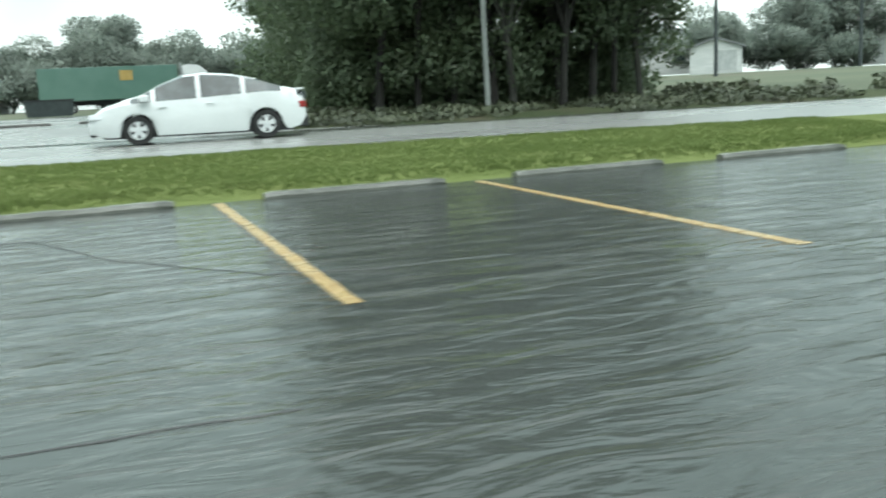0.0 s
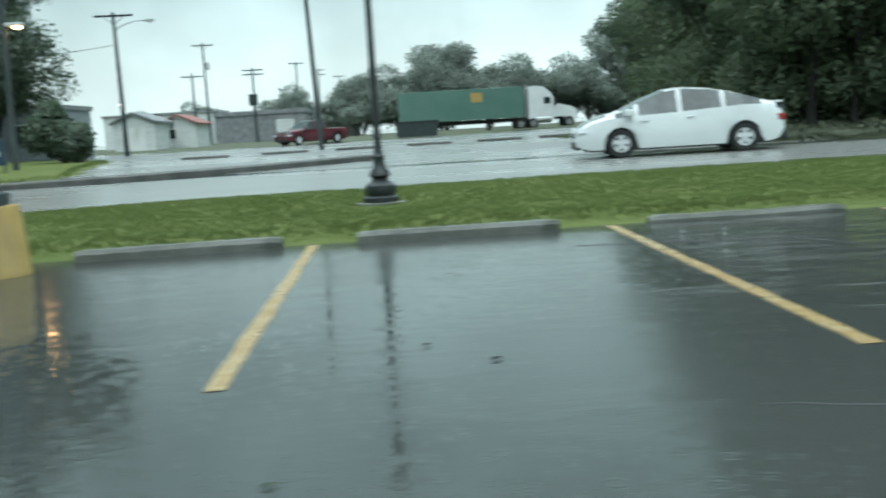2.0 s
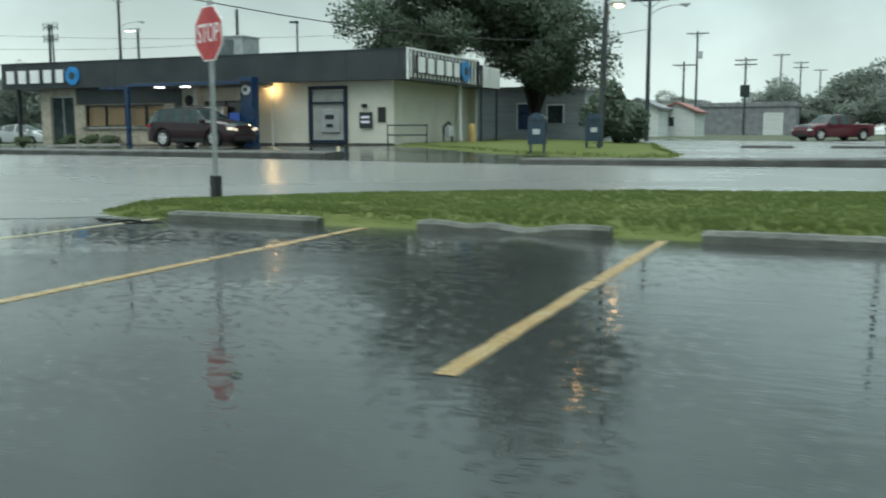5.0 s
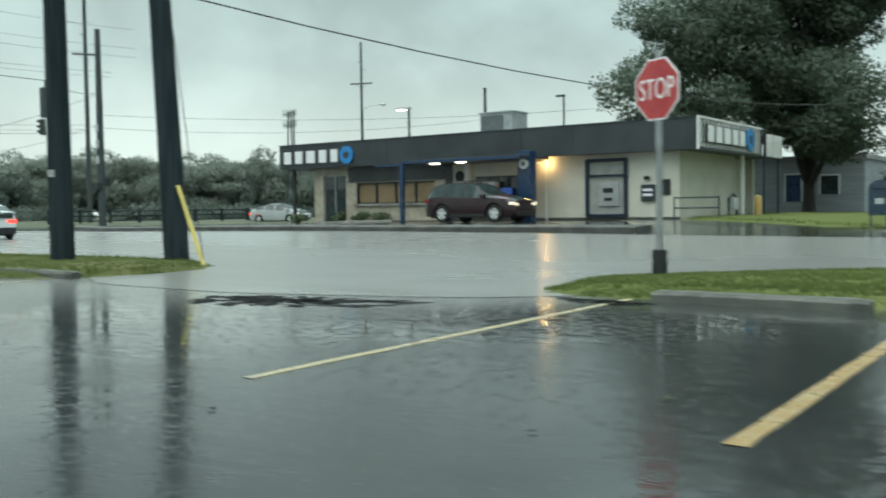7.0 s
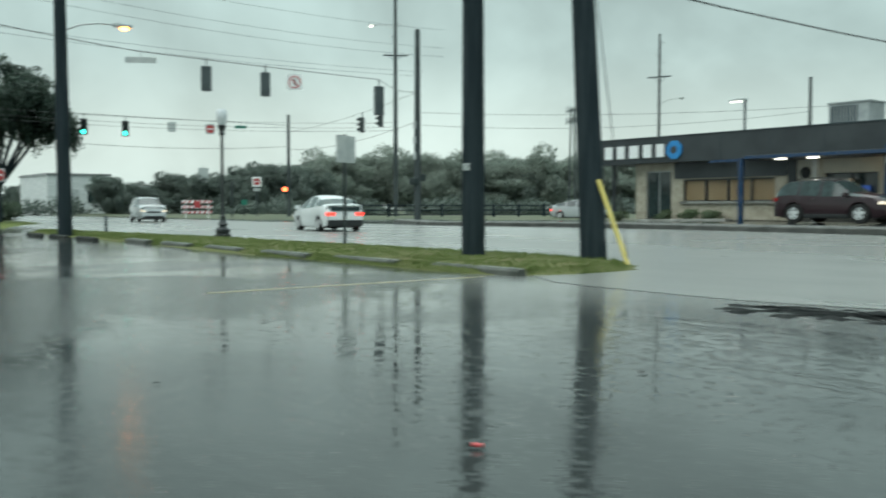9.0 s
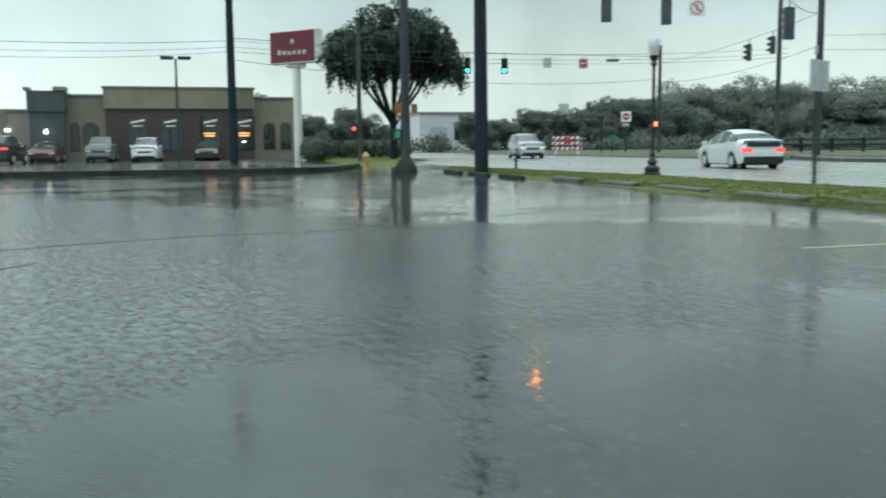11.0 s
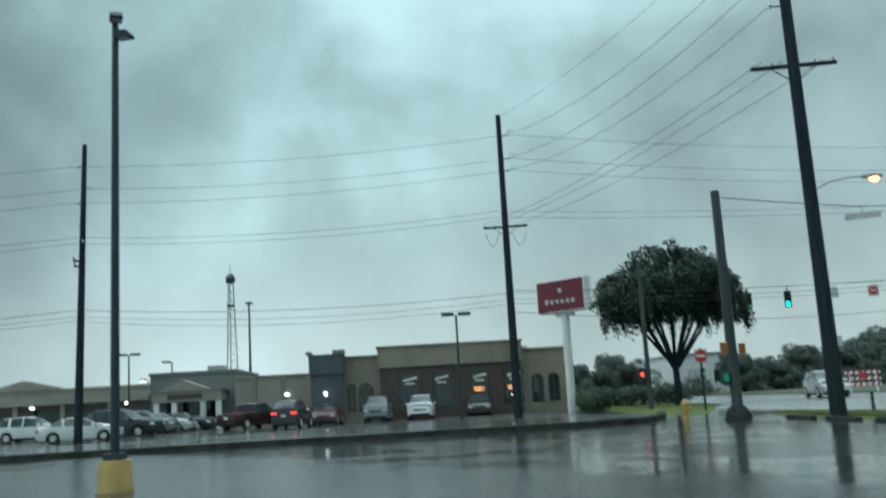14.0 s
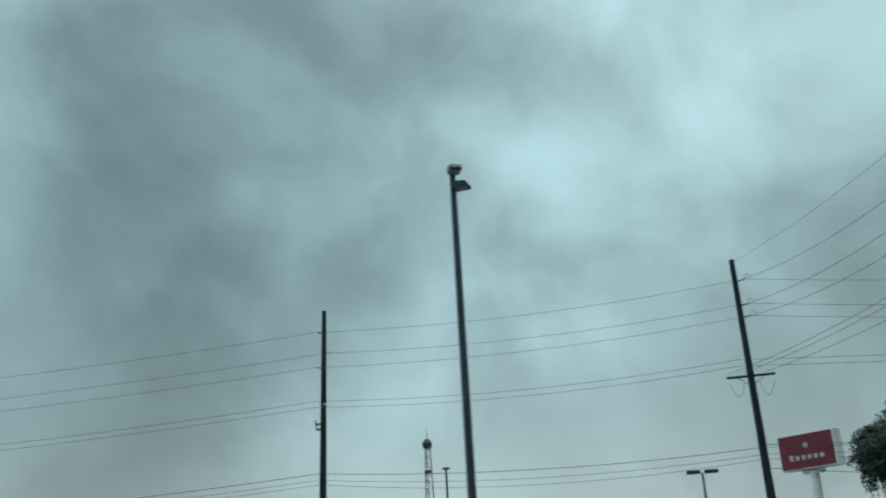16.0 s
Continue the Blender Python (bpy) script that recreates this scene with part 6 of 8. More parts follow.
# by the bank and at the junction
tree(put(-27.6, 55.5), "large dense dark green tree with a forked trunk beside the bank", 18.5, 5.9, 1.7, 11, 120000, 0.105, low=0.16, inner=0.20, limbs=12, trunk_r=0.36, skew=(0.2, -0.6), clump=0.95, per=4)
tree(put(-32.6, 51.0), "airy tree with spreading limbs behind the bank roof", 14.0, 5.4, 3.4, 17, 46000, 0.095, low=0.18, limbs=11, trunk_r=0.22, clump=0.72, per=4)


def umbrella_tree(m, label, height, spread, fork, rim, seed, leaves):
    """A short forked trunk under heaped, overlapping canopies whose outer sprays hang down."""
    rng = random.Random(seed)
    t = thing("tree", m, label, "tree")
    bm, clumps = B(), []
    tube(bm, [(0, 0, -0.1), (0.03, 0.02, fork * 0.5), (0, 0, fork)], [0.27, 0.21, 0.20], 12)
    # canopies: bearing, reach, height of the top, half breadth
    canopies = [(0, 0.05, 1.0, 0.46), (75, 0.34, 0.93, 0.44), (250, 0.36, 0.90, 0.42)]
    canopies += [(k * 40 + rng.uniform(-14, 14), rng.uniform(0.56, 0.70), rng.uniform(0.70, 0.84), rng.uniform(0.27, 0.36)) for k in range(9)]
    for bearing, reach, top, half in canopies:
        a = radians(bearing)
        c = Vector((spread * reach * math.cos(a), spread * reach * math.sin(a), height * top))
        w = spread * half
        base = Vector((0, 0, fork - rng.uniform(0.1, 0.5)))
        knee = base.lerp(c, 0.45) + Vector((c.x * 0.12, c.y * 0.12, rng.uniform(-0.5, 0.2)))
        head = c - Vector((0, 0, w * 0.55))
        tube(bm, [base, knee, head], [0.125, 0.085, 0.03], 7)
        for j in range(34):
            u, turn = math.sqrt(rng.random()), rng.uniform(0, 2 * math.pi)
            q = c + Vector((w * u * math.cos(turn), w * u * math.sin(turn), -w * (0.85 * u * u + rng.uniform(0.05, 0.95))))
            r = rng.uniform(0.30, 0.62)
            clumps.append((tuple(q), (r, r, r * rng.uniform(0.35, 0.6))))
            if j % 2 == 0:
                tube(bm, [head, head.lerp(q, 0.6) + Vector((0, 0, 0.25)), q], [0.028, 0.018, 0.007], 5)
        for j in range(9):
            # leafy shoots along the limb
            q = knee.lerp(head, rng.uniform(0.3, 1.0)) + Vector([rng.uniform(-0.8, 0.8) for _ in range(3)])
            r = rng.uniform(0.28, 0.50)
            clumps.append((tuple(q), (r, r, r * 0.7)))
        for j in range(13):
            # hanging sprays round the lower edge
            turn, lean = rng.uniform(0, 2 * math.pi), rng.uniform(0.75, 1.08)
            x, y, z = c.x + w * lean * math.cos(turn), c.y + w * lean * math.sin(turn), c.z - w * 0.8
            foot = max(rim - rng.uniform(0.0, 1.3), z - rng.uniform(0.9, 2.4))
            while z > foot:
                r = rng.uniform(0.12, 0.26)
                clumps.append(((x, y, z), (r, r, r * 1.5)))
                x, y, z = x + rng.uniform(-0.12, 0.14), y + rng.uniform(-0.12, 0.14), z - 0.30
    part("trunk", bm, M_WOOD, t, "", True)
    v, f = leaf_cloud(clumps, leaves, 0.085, seed, 0.2, droop=0.35)
    leaf_object("crown", v, f, M_LEAFDARK, t)
    return t


umbrella_tree(put(-79.8, 13.9, dz=0.1), "umbrella-shaped tree with drooping leaves at the junction", 11.0, 5.0, 2.5, 4.4, 23, 98000)


def bush(m, label, w, h, seed, leaves=2500, size=0.16, mat=None, group=""):
    rng = random.Random(seed)
    t = thing("bush", m, label, "bush", group)
    clumps = [((rng.uniform(-0.45, 0.45) * w, rng.uniform(-0.45, 0.45) * w, h * rng.uniform(0.30, 0.75)), (w * 0.36, w * 0.36, h * 0.28)) for _ in range(9)]
    bm = B()
    for c, _ in clumps[:6]:
        tube(bm, [(0, 0, -0.05), (c[0] * 0.4, c[1] * 0.4, c[2] * 0.5), c], [0.05, 0.035, 0.012], 6)
    part("stems", bm, M_BARK, t)
    v, f = leaf_cloud(clumps, leaves, size, seed, 0.5)
    leaf_object("crown", v, f, mat or M_LEAF, t)
    return t


bush(put(-20.2, 45.0), "dark rounded evergreen bush beside the mailboxes", 2.0, 3.0, 31, 5200, 0.12)
for i, (x, y) in enumerate(((-45.3, 35.9), (-43.9, 35.9), (-47.9, 35.6), (-42.6, 35.95))):
    bush(put(x, y), "small round shrub at the foot of the bank wall", 0.75, 0.6, 35 + i, 600, 0.06, M_LEAF2, "shrubs at the bank wall")

# woods north of the road: tall thin trees close together
proto = [tree(put(8.2, 30.0), "tall leafy tree at the corner of the woods", 13.0, 3.4, 2.4, 41, 26000, 0.095, M_LEAF2, group="woods", low=0.08, limbs=13, trunk_r=0.13),
         tree(put(10.5, 29.2), "tall slender dark tree in the woods", 14.0, 2.9, 3.6, 42, 22000, 0.095, M_LEAF, group="woods", low=0.10, limbs=12, trunk_r=0.12),
         tree(put(14.3, 28.6), "tall slender dark tree in the woods", 13.0, 2.7, 3.2, 43, 22000, 0.095, M_LEAF, M_BARKPALE, group="woods", low=0.12, limbs=12, trunk_r=0.11)]
rng = random.Random(77)
for i in range(46):
    row = i % 4
    x = 7.6 + (i // 4) * 1.2 + rng.uniform(-0.5, 0.5) + row * 0.35
    y = 27.6 + row * 3.4 + rng.uniform(-0.9, 0.9) + max(0, 10 - x) * 0.6
    if x > 18.4:
        continue
    copy_thing(proto[rng.choice((0, 1, 1, 2))] if row < 2 else proto[1], put(x, y, rng.uniform(0, 360), rng.uniform(0.75, 1.1), rng.uniform(0.8, 1.12)))
for i in range(16):
    copy_thing(proto[i % 2], put(9.6 + i * 0.42 + rng.uniform(0, 2.0), 41 + i * 2.4 + rng.uniform(-1, 1), rng.uniform(0, 360), rng.uniform(0.9, 1.15), rng.uniform(0.85, 1.1)))


def thicket(name, spots, label, leaves, size, mat, seed, category="undergrowth"):
    v, f = leaf_cloud(spots, leaves, size, seed, 0.35)
    return tagged(leaf_object(name, v, f, mat), label, category, kind="stuff")


rng = random.Random(5)
spots = []
for i in range(120):
    x = rng.uniform(2.6, 22)
    y = lerp_list([(2, 27.5), (6, 25.0), (16, 23.6), (22, 23.0)], x) + rng.uniform(-0.6, 4.0)
    h = rng.uniform(0.15, 0.5)
    spots.append(((x, y, gz(x, y, h * 0.4)), (rng.uniform(0.5, 1.2), rng.uniform(0.5, 1.0), h * 0.6)))
thicket("undergrowth", spots, "low tangled weeds and brush at the edge of the woods", 20000, 0.07, M_WEED, 6)
spots = []
for i in range(150):
    x, y = rng.uniform(6.5, 18.8), rng.uniform(29, 42)
    h = rng.uniform(1.0, 4.2)
    spots.append(((x, y, gz(x, y, h * 0.5)), (rng.uniform(0.8, 1.7), rng.uniform(0.8, 1.6), h * 0.55)))
for i in range(90):
    x = rng.uniform(6.2, 18.6)
    y = 27.2 + max(0, 10 - x) * 0.6 + rng.uniform(-0.6, 1.6)
    h = rng.uniform(1.2, 7.5)
    spots.append(((x, y, gz(x, y, h)), (rng.uniform(0.5, 1.2), rng.uniform(0.5, 1.0), rng.uniform(0.5, 1.3))))
thicket("undergrowth", spots, "dense dark undergrowth between the trunks of the woods", 150000, 0.085, M_LEAF2, 7)

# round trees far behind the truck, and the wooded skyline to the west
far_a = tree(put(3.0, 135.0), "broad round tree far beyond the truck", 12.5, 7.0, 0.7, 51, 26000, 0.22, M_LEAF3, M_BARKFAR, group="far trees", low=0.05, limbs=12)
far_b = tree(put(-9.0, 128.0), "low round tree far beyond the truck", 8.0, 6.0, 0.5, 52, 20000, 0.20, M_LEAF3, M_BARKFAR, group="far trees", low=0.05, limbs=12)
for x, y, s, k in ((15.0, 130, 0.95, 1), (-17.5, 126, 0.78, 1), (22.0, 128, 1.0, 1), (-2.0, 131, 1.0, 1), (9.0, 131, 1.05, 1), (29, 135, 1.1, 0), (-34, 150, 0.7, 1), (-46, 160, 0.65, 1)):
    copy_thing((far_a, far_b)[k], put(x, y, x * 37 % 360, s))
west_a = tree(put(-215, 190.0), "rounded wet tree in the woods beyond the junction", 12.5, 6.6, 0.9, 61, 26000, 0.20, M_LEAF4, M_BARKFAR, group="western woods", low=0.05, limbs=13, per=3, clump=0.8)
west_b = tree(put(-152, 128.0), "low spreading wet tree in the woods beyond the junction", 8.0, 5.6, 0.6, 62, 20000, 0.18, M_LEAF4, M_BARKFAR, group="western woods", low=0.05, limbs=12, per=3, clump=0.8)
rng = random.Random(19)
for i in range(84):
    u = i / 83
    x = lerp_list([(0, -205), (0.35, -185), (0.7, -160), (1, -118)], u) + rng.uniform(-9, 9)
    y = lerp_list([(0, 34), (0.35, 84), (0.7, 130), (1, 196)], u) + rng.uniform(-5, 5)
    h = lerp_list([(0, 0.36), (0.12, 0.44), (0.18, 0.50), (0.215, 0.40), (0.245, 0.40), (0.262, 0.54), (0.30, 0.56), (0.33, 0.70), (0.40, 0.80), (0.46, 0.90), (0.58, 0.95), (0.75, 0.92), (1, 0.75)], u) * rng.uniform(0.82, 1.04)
    # farther part of the skyline uses the trees with haze in their leaf colour
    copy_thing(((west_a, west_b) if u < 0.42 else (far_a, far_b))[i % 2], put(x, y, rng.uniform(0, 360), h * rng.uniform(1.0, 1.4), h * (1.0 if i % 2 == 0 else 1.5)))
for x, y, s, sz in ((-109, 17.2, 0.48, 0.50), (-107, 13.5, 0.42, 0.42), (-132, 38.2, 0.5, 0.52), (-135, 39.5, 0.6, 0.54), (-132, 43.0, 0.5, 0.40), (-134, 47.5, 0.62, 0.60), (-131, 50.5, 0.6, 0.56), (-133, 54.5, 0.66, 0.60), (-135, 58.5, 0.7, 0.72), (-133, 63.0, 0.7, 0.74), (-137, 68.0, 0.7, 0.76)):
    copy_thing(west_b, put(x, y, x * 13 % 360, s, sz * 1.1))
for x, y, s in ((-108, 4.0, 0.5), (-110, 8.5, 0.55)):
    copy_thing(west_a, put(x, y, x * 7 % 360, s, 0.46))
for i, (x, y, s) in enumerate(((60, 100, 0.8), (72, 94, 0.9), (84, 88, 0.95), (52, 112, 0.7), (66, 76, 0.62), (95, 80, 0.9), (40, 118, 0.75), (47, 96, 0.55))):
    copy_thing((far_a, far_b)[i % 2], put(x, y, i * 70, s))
spots = []
rng = random.Random(8)
for i in range(170):
    x, y = lerp_list([(0, -150), (0.5, -120), (1, -70)], i / 169) + rng.uniform(-14, 10), lerp_list([(0, 30), (0.5, 62), (1, 104)], i / 169) + rng.uniform(-6, 14)
    h = rng.uniform(0.8, 2.6)
    spots.append(((x, y, gz(x, y, h * 0.45)), (rng.uniform(1.2, 2.6), rng.uniform(1.2, 2.6), h * 0.6)))
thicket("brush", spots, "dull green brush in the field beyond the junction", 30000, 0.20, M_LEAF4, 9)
spots = [((x, 9.2 + rng.uniform(-0.3, 0.3), 0.75), (0.9, 0.7, 0.75)) for x in (-86, -85, -84, -83, -82, -81)] + [((-87 + rng.uniform(-0.5, 0.5), 10 + k * 0.8, 0.75), (0.8, 0.8, 0.75)) for k in range(9)]
thicket("hedge", spots, "dark clipped hedge beside the restaurant", 9000, 0.10, M_LEAF, 10, "hedge")

# ---- kerbs, lawns and pavements on the far sides ----
def kerb_run(name, pts, width, h, material, label, category="kerb"):
    """A raised kerb along a line of (x, y), with its far side towards the left of the line."""
    v, f = [], []
    n = len(pts)
    for i, (x, y) in enumerate(pts):
        ax, ay = pts[max(0, i - 1)]; bx, by = pts[min(n - 1, i + 1)]
        l = math.hypot(bx - ax, by - ay)
        nx, ny = -(by - ay) / l, (bx - ax) / l
        for d, z in ((0.0, -0.05), (0.02, h - 0.02), (0.05, h), (width - 0.05, h), (width - 0.02, h - 0.02), (width, -0.05)):
            px, py = x + nx * d, y + ny * d
            v.append((px, py, ground_z(px, py) + z))
    for i in range(n - 1):
        for k in range(5):
            a = i * 6 + k
            f.append((a, a + 6, a + 7, a + 1))
    f += [tuple(range(6)), tuple(range(6 * n - 1, 6 * n - 7, -1))]
    return tagged(raw(name, v, f, material), label, category, kind="structure")


def along(tab, step=1.5):
    n = max(2, int((tab[-1][0] - tab[0][0]) / step))
    return [(tab[0][0] + (tab[-1][0] - tab[0][0]) * i / n, lerp_list(tab, tab[0][0] + (tab[-1][0] - tab[0][0]) * i / n)) for i in range(n + 1)]


kerb_run("kerb", along([(-64.6, 33.6), (-60, 30.6), (-54.5, 28.3), (-45, 28.0), (-35, 27.1), (-25.2, 26.6)]), 1.1, 0.17, M_KERB, "dark wet raised kerb before the bank")
kerb_run("kerb", along([(-18.2, 24.8), (-12.5, 25.3), (-8, 26.6), (-5.2, 28.6)]), 0.9, 0.16, M_KERB, "dark raised kerb island across the road")
kerb_run("kerb", along([(-46.5, 35.4), (-41.5, 35.4)]), 0.6, 0.12, M_CONC, "low concrete kerb before the bank entrance")
kerb_run("kerb", [(-55.6 + 0.8 * smooth01((6 - abs(y)) / 20) - (0 if y < 4 else (y - 4) ** 2 * 0.55), y) for y in (-60, -40, -30, -24, -18, -12, -8, -4, 0, 3, 5, 6.5, 7.6)][::-1], 0.4, 0.20, M_KERBROUGH, "dark wet kerb along the west edge of the car park")
mound("lawn", [(-27.2, 36), (-20.5, 30.2), (-15.8, 28.2), (-14.8, 30), (-16.5, 36), (-18.5, 46), (-24, 54), (-30, 54), (-27.4, 48)], M_LAWN, "wet lawn beside the bank under a tree", 0.10, 0.5, 0.8, blades=7000, seed=8, blade_h=0.10)
mound("verge", [(2.2, 27.5), (5, 24.6), (16, 23.0), (30, 21.5), (60, 19.6), (60, 70), (26, 60), (12, 60), (2.6, 44)], M_VERGE, "dark weedy verge and woodland floor", 0.12, 0.8, 1.2)
mound("lawn", [(-30, 74), (-12, 72), (6, 72), (6, 84), (30, 90), (60, 140), (-60, 150), (-40, 90)], M_FIELD, "distant pale lawn behind the car park", 0.10, 1.0, 3.0)
mound("verge", [(22, 22.2), (60, 19.8), (120, 17), (140, 60), (120, 140), (60, 130), (24, 62), (20, 40)], M_FIELD, "rough grass before the distant houses", 0.35, 6.0, 3.0)
mound("field", [(-82, 33), (-78, 47), (-56, 50), (-50, 64), (-40, 70), (-40, 230), (-280, 230), (-280, 36), (-120, 33)], M_FIELD, "rough grassy field beyond the junction", 0.15, 1.5, 4.0)
mound("corner_verge", [(-66, 8.6), (-61, 8.4), (-64, 10.2), (-72, 13.2), (-79, 16.2), (-92, 16.5), (-92, 9.6), (-76, 9.2)], M_LAWN, "low grass corner at the junction", 0.10, 0.4, 0.7)
rng = random.Random(3)
spots = [((x, y, gz(x, y, 0.25)), (0.7, 0.6, 0.35)) for x, y in ((rng.uniform(20, 56), 0) for _ in range(70)) for y in (lerp_list([(20, 23), (60, 20.3)], x) + rng.uniform(0, 9),)]
thicket("roadside_weeds", spots, "tall pale roadside weeds before the houses", 13000, 0.12, M_WEED, 12)


# ---- buildings beyond the car park across the road ----
def shed(m, label, w, d, h, roof, wall_mat, roof_mat, openings=(), category="building", gable=0.0, name="building"):
    t = thing(name, m, label, category)
    bm = B()
    box(bm, -w / 2, w / 2, -d / 2, d / 2, -0.3, h)
    part("wall", bm, wall_mat, t)
    if gable:
        part("roof", prism(B(), [(-w / 2 - 0.3, h - 0.05), (0, h + gable), (w / 2 + 0.3, h - 0.05), (w / 2 + 0.3, h + 0.1), (0, h + gable + 0.15), (-w / 2 - 0.3, h + 0.1)], -d / 2 - 0.3, d / 2 + 0.3, "y"), roof_mat, t)
        part("gable_wall", prism(B(), [(-w / 2, h), (w / 2, h), (0, h + gable)], -d / 2, d / 2, "y"), wall_mat, t)
    else:
        part("roof", box(B(), -w / 2 - 0.15, w / 2 + 0.15, -d / 2 - 0.15, d / 2 + 0.15, h, h + roof, 0.02), roof_mat, t)
    for kind, x0, x1, z0, z1, mat in openings:
        o = part(kind, box(B(), x0, x1, -d / 2 - 0.03, -d / 2 - 0.003, z0, z1), mat, t)
        for a, b, c, e in ((x0 - 0.08, x0, z0, z1), (x1, x1 + 0.08, z0, z1), (x0 - 0.08, x1 + 0.08, z1, z1 + 0.08)):
            part("frame", box(B(), a, b, -d / 2 - 0.05, -d / 2 - 0.003, c, e), M_WHITE, o)
    return t


shed(at(-29.3, 62, gz(-29.3, 62, 0.1)), "low office building with a blue door, siding greyed for tree shade", 8, 7, 3.0, 0.3, M_OFFICE, M_ROOF, (("door", -0.4, 0.5, 0.6, 2.2, M_BLUE), ("window", 1.6, 2.6, 1.0, 2.1, M_GLASS)))
shed(at(-26.3, 82, gz(-26.3, 82)), "white shed with a grey roof", 3.4, 5, 2.4, 0.2, M_SIDING, M_SHINGLE, (("door", -0.8, 0.8, 0, 2.0, M_WHITE),), gable=0.8)
shed(at(-24.0, 88, gz(-24, 88)), "white shed with a dull red roof", 3.2, 6, 2.2, 0.2, M_SIDING, M_REDROOF, (("window", -1, -0.2, 1, 1.8, M_GLASS),), gable=0.8)
shed(at(-33.5, 122, gz(-33, 122)), "low white building behind utility poles", 14, 8, 4.0, 0.3, M_SIDING, M_ROOF, (("door", -3, 0, 0, 3, M_GREYSIGN), ("window", 3, 5, 1.2, 2.6, M_GLASS)))
shed(at(-21, 120, gz(-21, 120)), "long low dark green-grey storage building", 11, 8, 3.4, 0.5, M_SHINGLE, M_SHINGLE, (("door", 2, 4, 0, 2.6, M_SIDING),))
shed(at(-13, 132, gz(-13, 132)), "small pale shed far off", 7, 6, 3.2, 0.3, M_SIDING, M_ROOF, (("door", -1, 1, 0, 2.2, M_GREYSIGN),))
shed(at(60, 80, gz(60, 80, 0.6), -38), "small white garage with a gable roof", 5.0, 5.5, 2.3, 0.2, M_SIDING, M_SHINGLE, (("door", 0.2, 2.0, 0, 2.0, M_GREYSIGN),), gable=0.9, category="garage", name="garage")
shed(at(72, 108, gz(72, 108, 0.8), -35), "pale grey house with a broad grey roof", 17, 9, 3.4, 0.2, M_SIDING, M_SHINGLE, (("window", -5, -3.6, 1, 2.2, M_GLASS), ("window", 2, 3.5, 1, 2.2, M_GLASS)), gable=2.8, category="house", name="house")
shed(at(90, 88, gz(90, 88, 0.8), -45), "white two-storey house with gable roof", 6.0, 8, 5.6, 0.2, M_SIDING, M_SHINGLE, (("window", -1.5, -0.4, 3.6, 4.9, M_GLASS), ("window", 0.8, 1.8, 3.6, 4.9, M_GLASS), ("window", -1.5, -0.4, 0.9, 2.2, M_GLASS)), gable=2.2, category="house", name="house")
shed(at(92, 72, gz(92, 72, 0.8), -50), "low white house with a red-brown roof", 9, 7, 2.6, 0.2, M_SIDING, M_REDROOF, (("window", -2, -0.5, 1, 2, M_GLASS),), gable=1.3, category="house", name="house")

for x, y, h, arms, lab in ((-22.1, 62, 9.1, (8.9,), "grey timber pole with crossarm and lamp arm"), (-27.1, 108, 8.2, (7.8,), "timber pole with one crossarm"), (-26.0, 110, 11.7, (11.4,), "tall timber pole with one crossarm and boxes"),
                           (-20.9, 112, 8.8, (8.5, 8.0), "timber pole with a double crossarm"), (-19.5, 150, 12, (11.8,), "timber pole far off"), (-17.5, 168, 12, (11.8, 11.0), "timber pole far off"), (-15, 190, 12, (11.8,), "timber pole far off"),
                           (45.3, 60.8, 9.0, (), "dark timber pole on the verge before the houses"), (62, 63, 9.5, (), "dark timber pole on the verge before the houses")):
    p = timber_pole("utility_pole", at(x, y, gz(x, y)), lab, h, 0.16, 0.10, (0, 0), M_WOODGREY, [(a, 1.2, 5) for a in arms], (), "far utility poles")
    if (x, y) == (-22.1, 62):
        cobra_arm(p, 8.0, 1.9, 0, 0.5)
    if y == 110:
        part("transformer", lathe(B(), [(0.2, 8.6), (0.28, 8.65), (0.28, 9.4), (0.1, 9.5)], 12, at_=(0.35, -0.2, 0)), M_GREYSIGN, p)
timber_pole("utility_pole", at(-8.45, 48, gz(-8.45, 48)), "slim timber pole in the car park across the road", 11, 0.13, 0.09, (-0.35, 0), M_WOODGREY)
timber_pole("utility_pole", at(10.5, 26.0, gz(10.5, 26.0, 0.1)), "slim pale timber pole before the woods", 8.5, 0.085, 0.06, (-0.1, 0), M_PALEPOST)
bb = thing("billboard", at(-20.6, 109, gz(-20.6, 109)), "small dark square board on a post", "sign")
part("post", box(B(), -0.08, 0.08, -0.1, 0.1, -0.1, 5.0), M_WOODGREY, bb); part("panel", box(B(), -0.5, 0.5, -0.16, -0.1, 4.3, 5.6), M_SIGNBOX, bb)
sb = thing("dumpster", at(-3.0, 72, gz(-3, 72)), "dark green rubbish container at the lot's edge", "container")
part("body", prism(B(), [(-1.5, 0.1), (1.5, 0.1), (1.65, 1.2), (-1.65, 1.2)], -0.8, 0.8, "y"), M_SIGNBOX, sb); part("lid", box(B(), -1.7, 1.7, -0.85, 0.85, 1.2, 1.28), M_TRIM, sb)

# ---- junction: span-wire signals, signs, poles ----


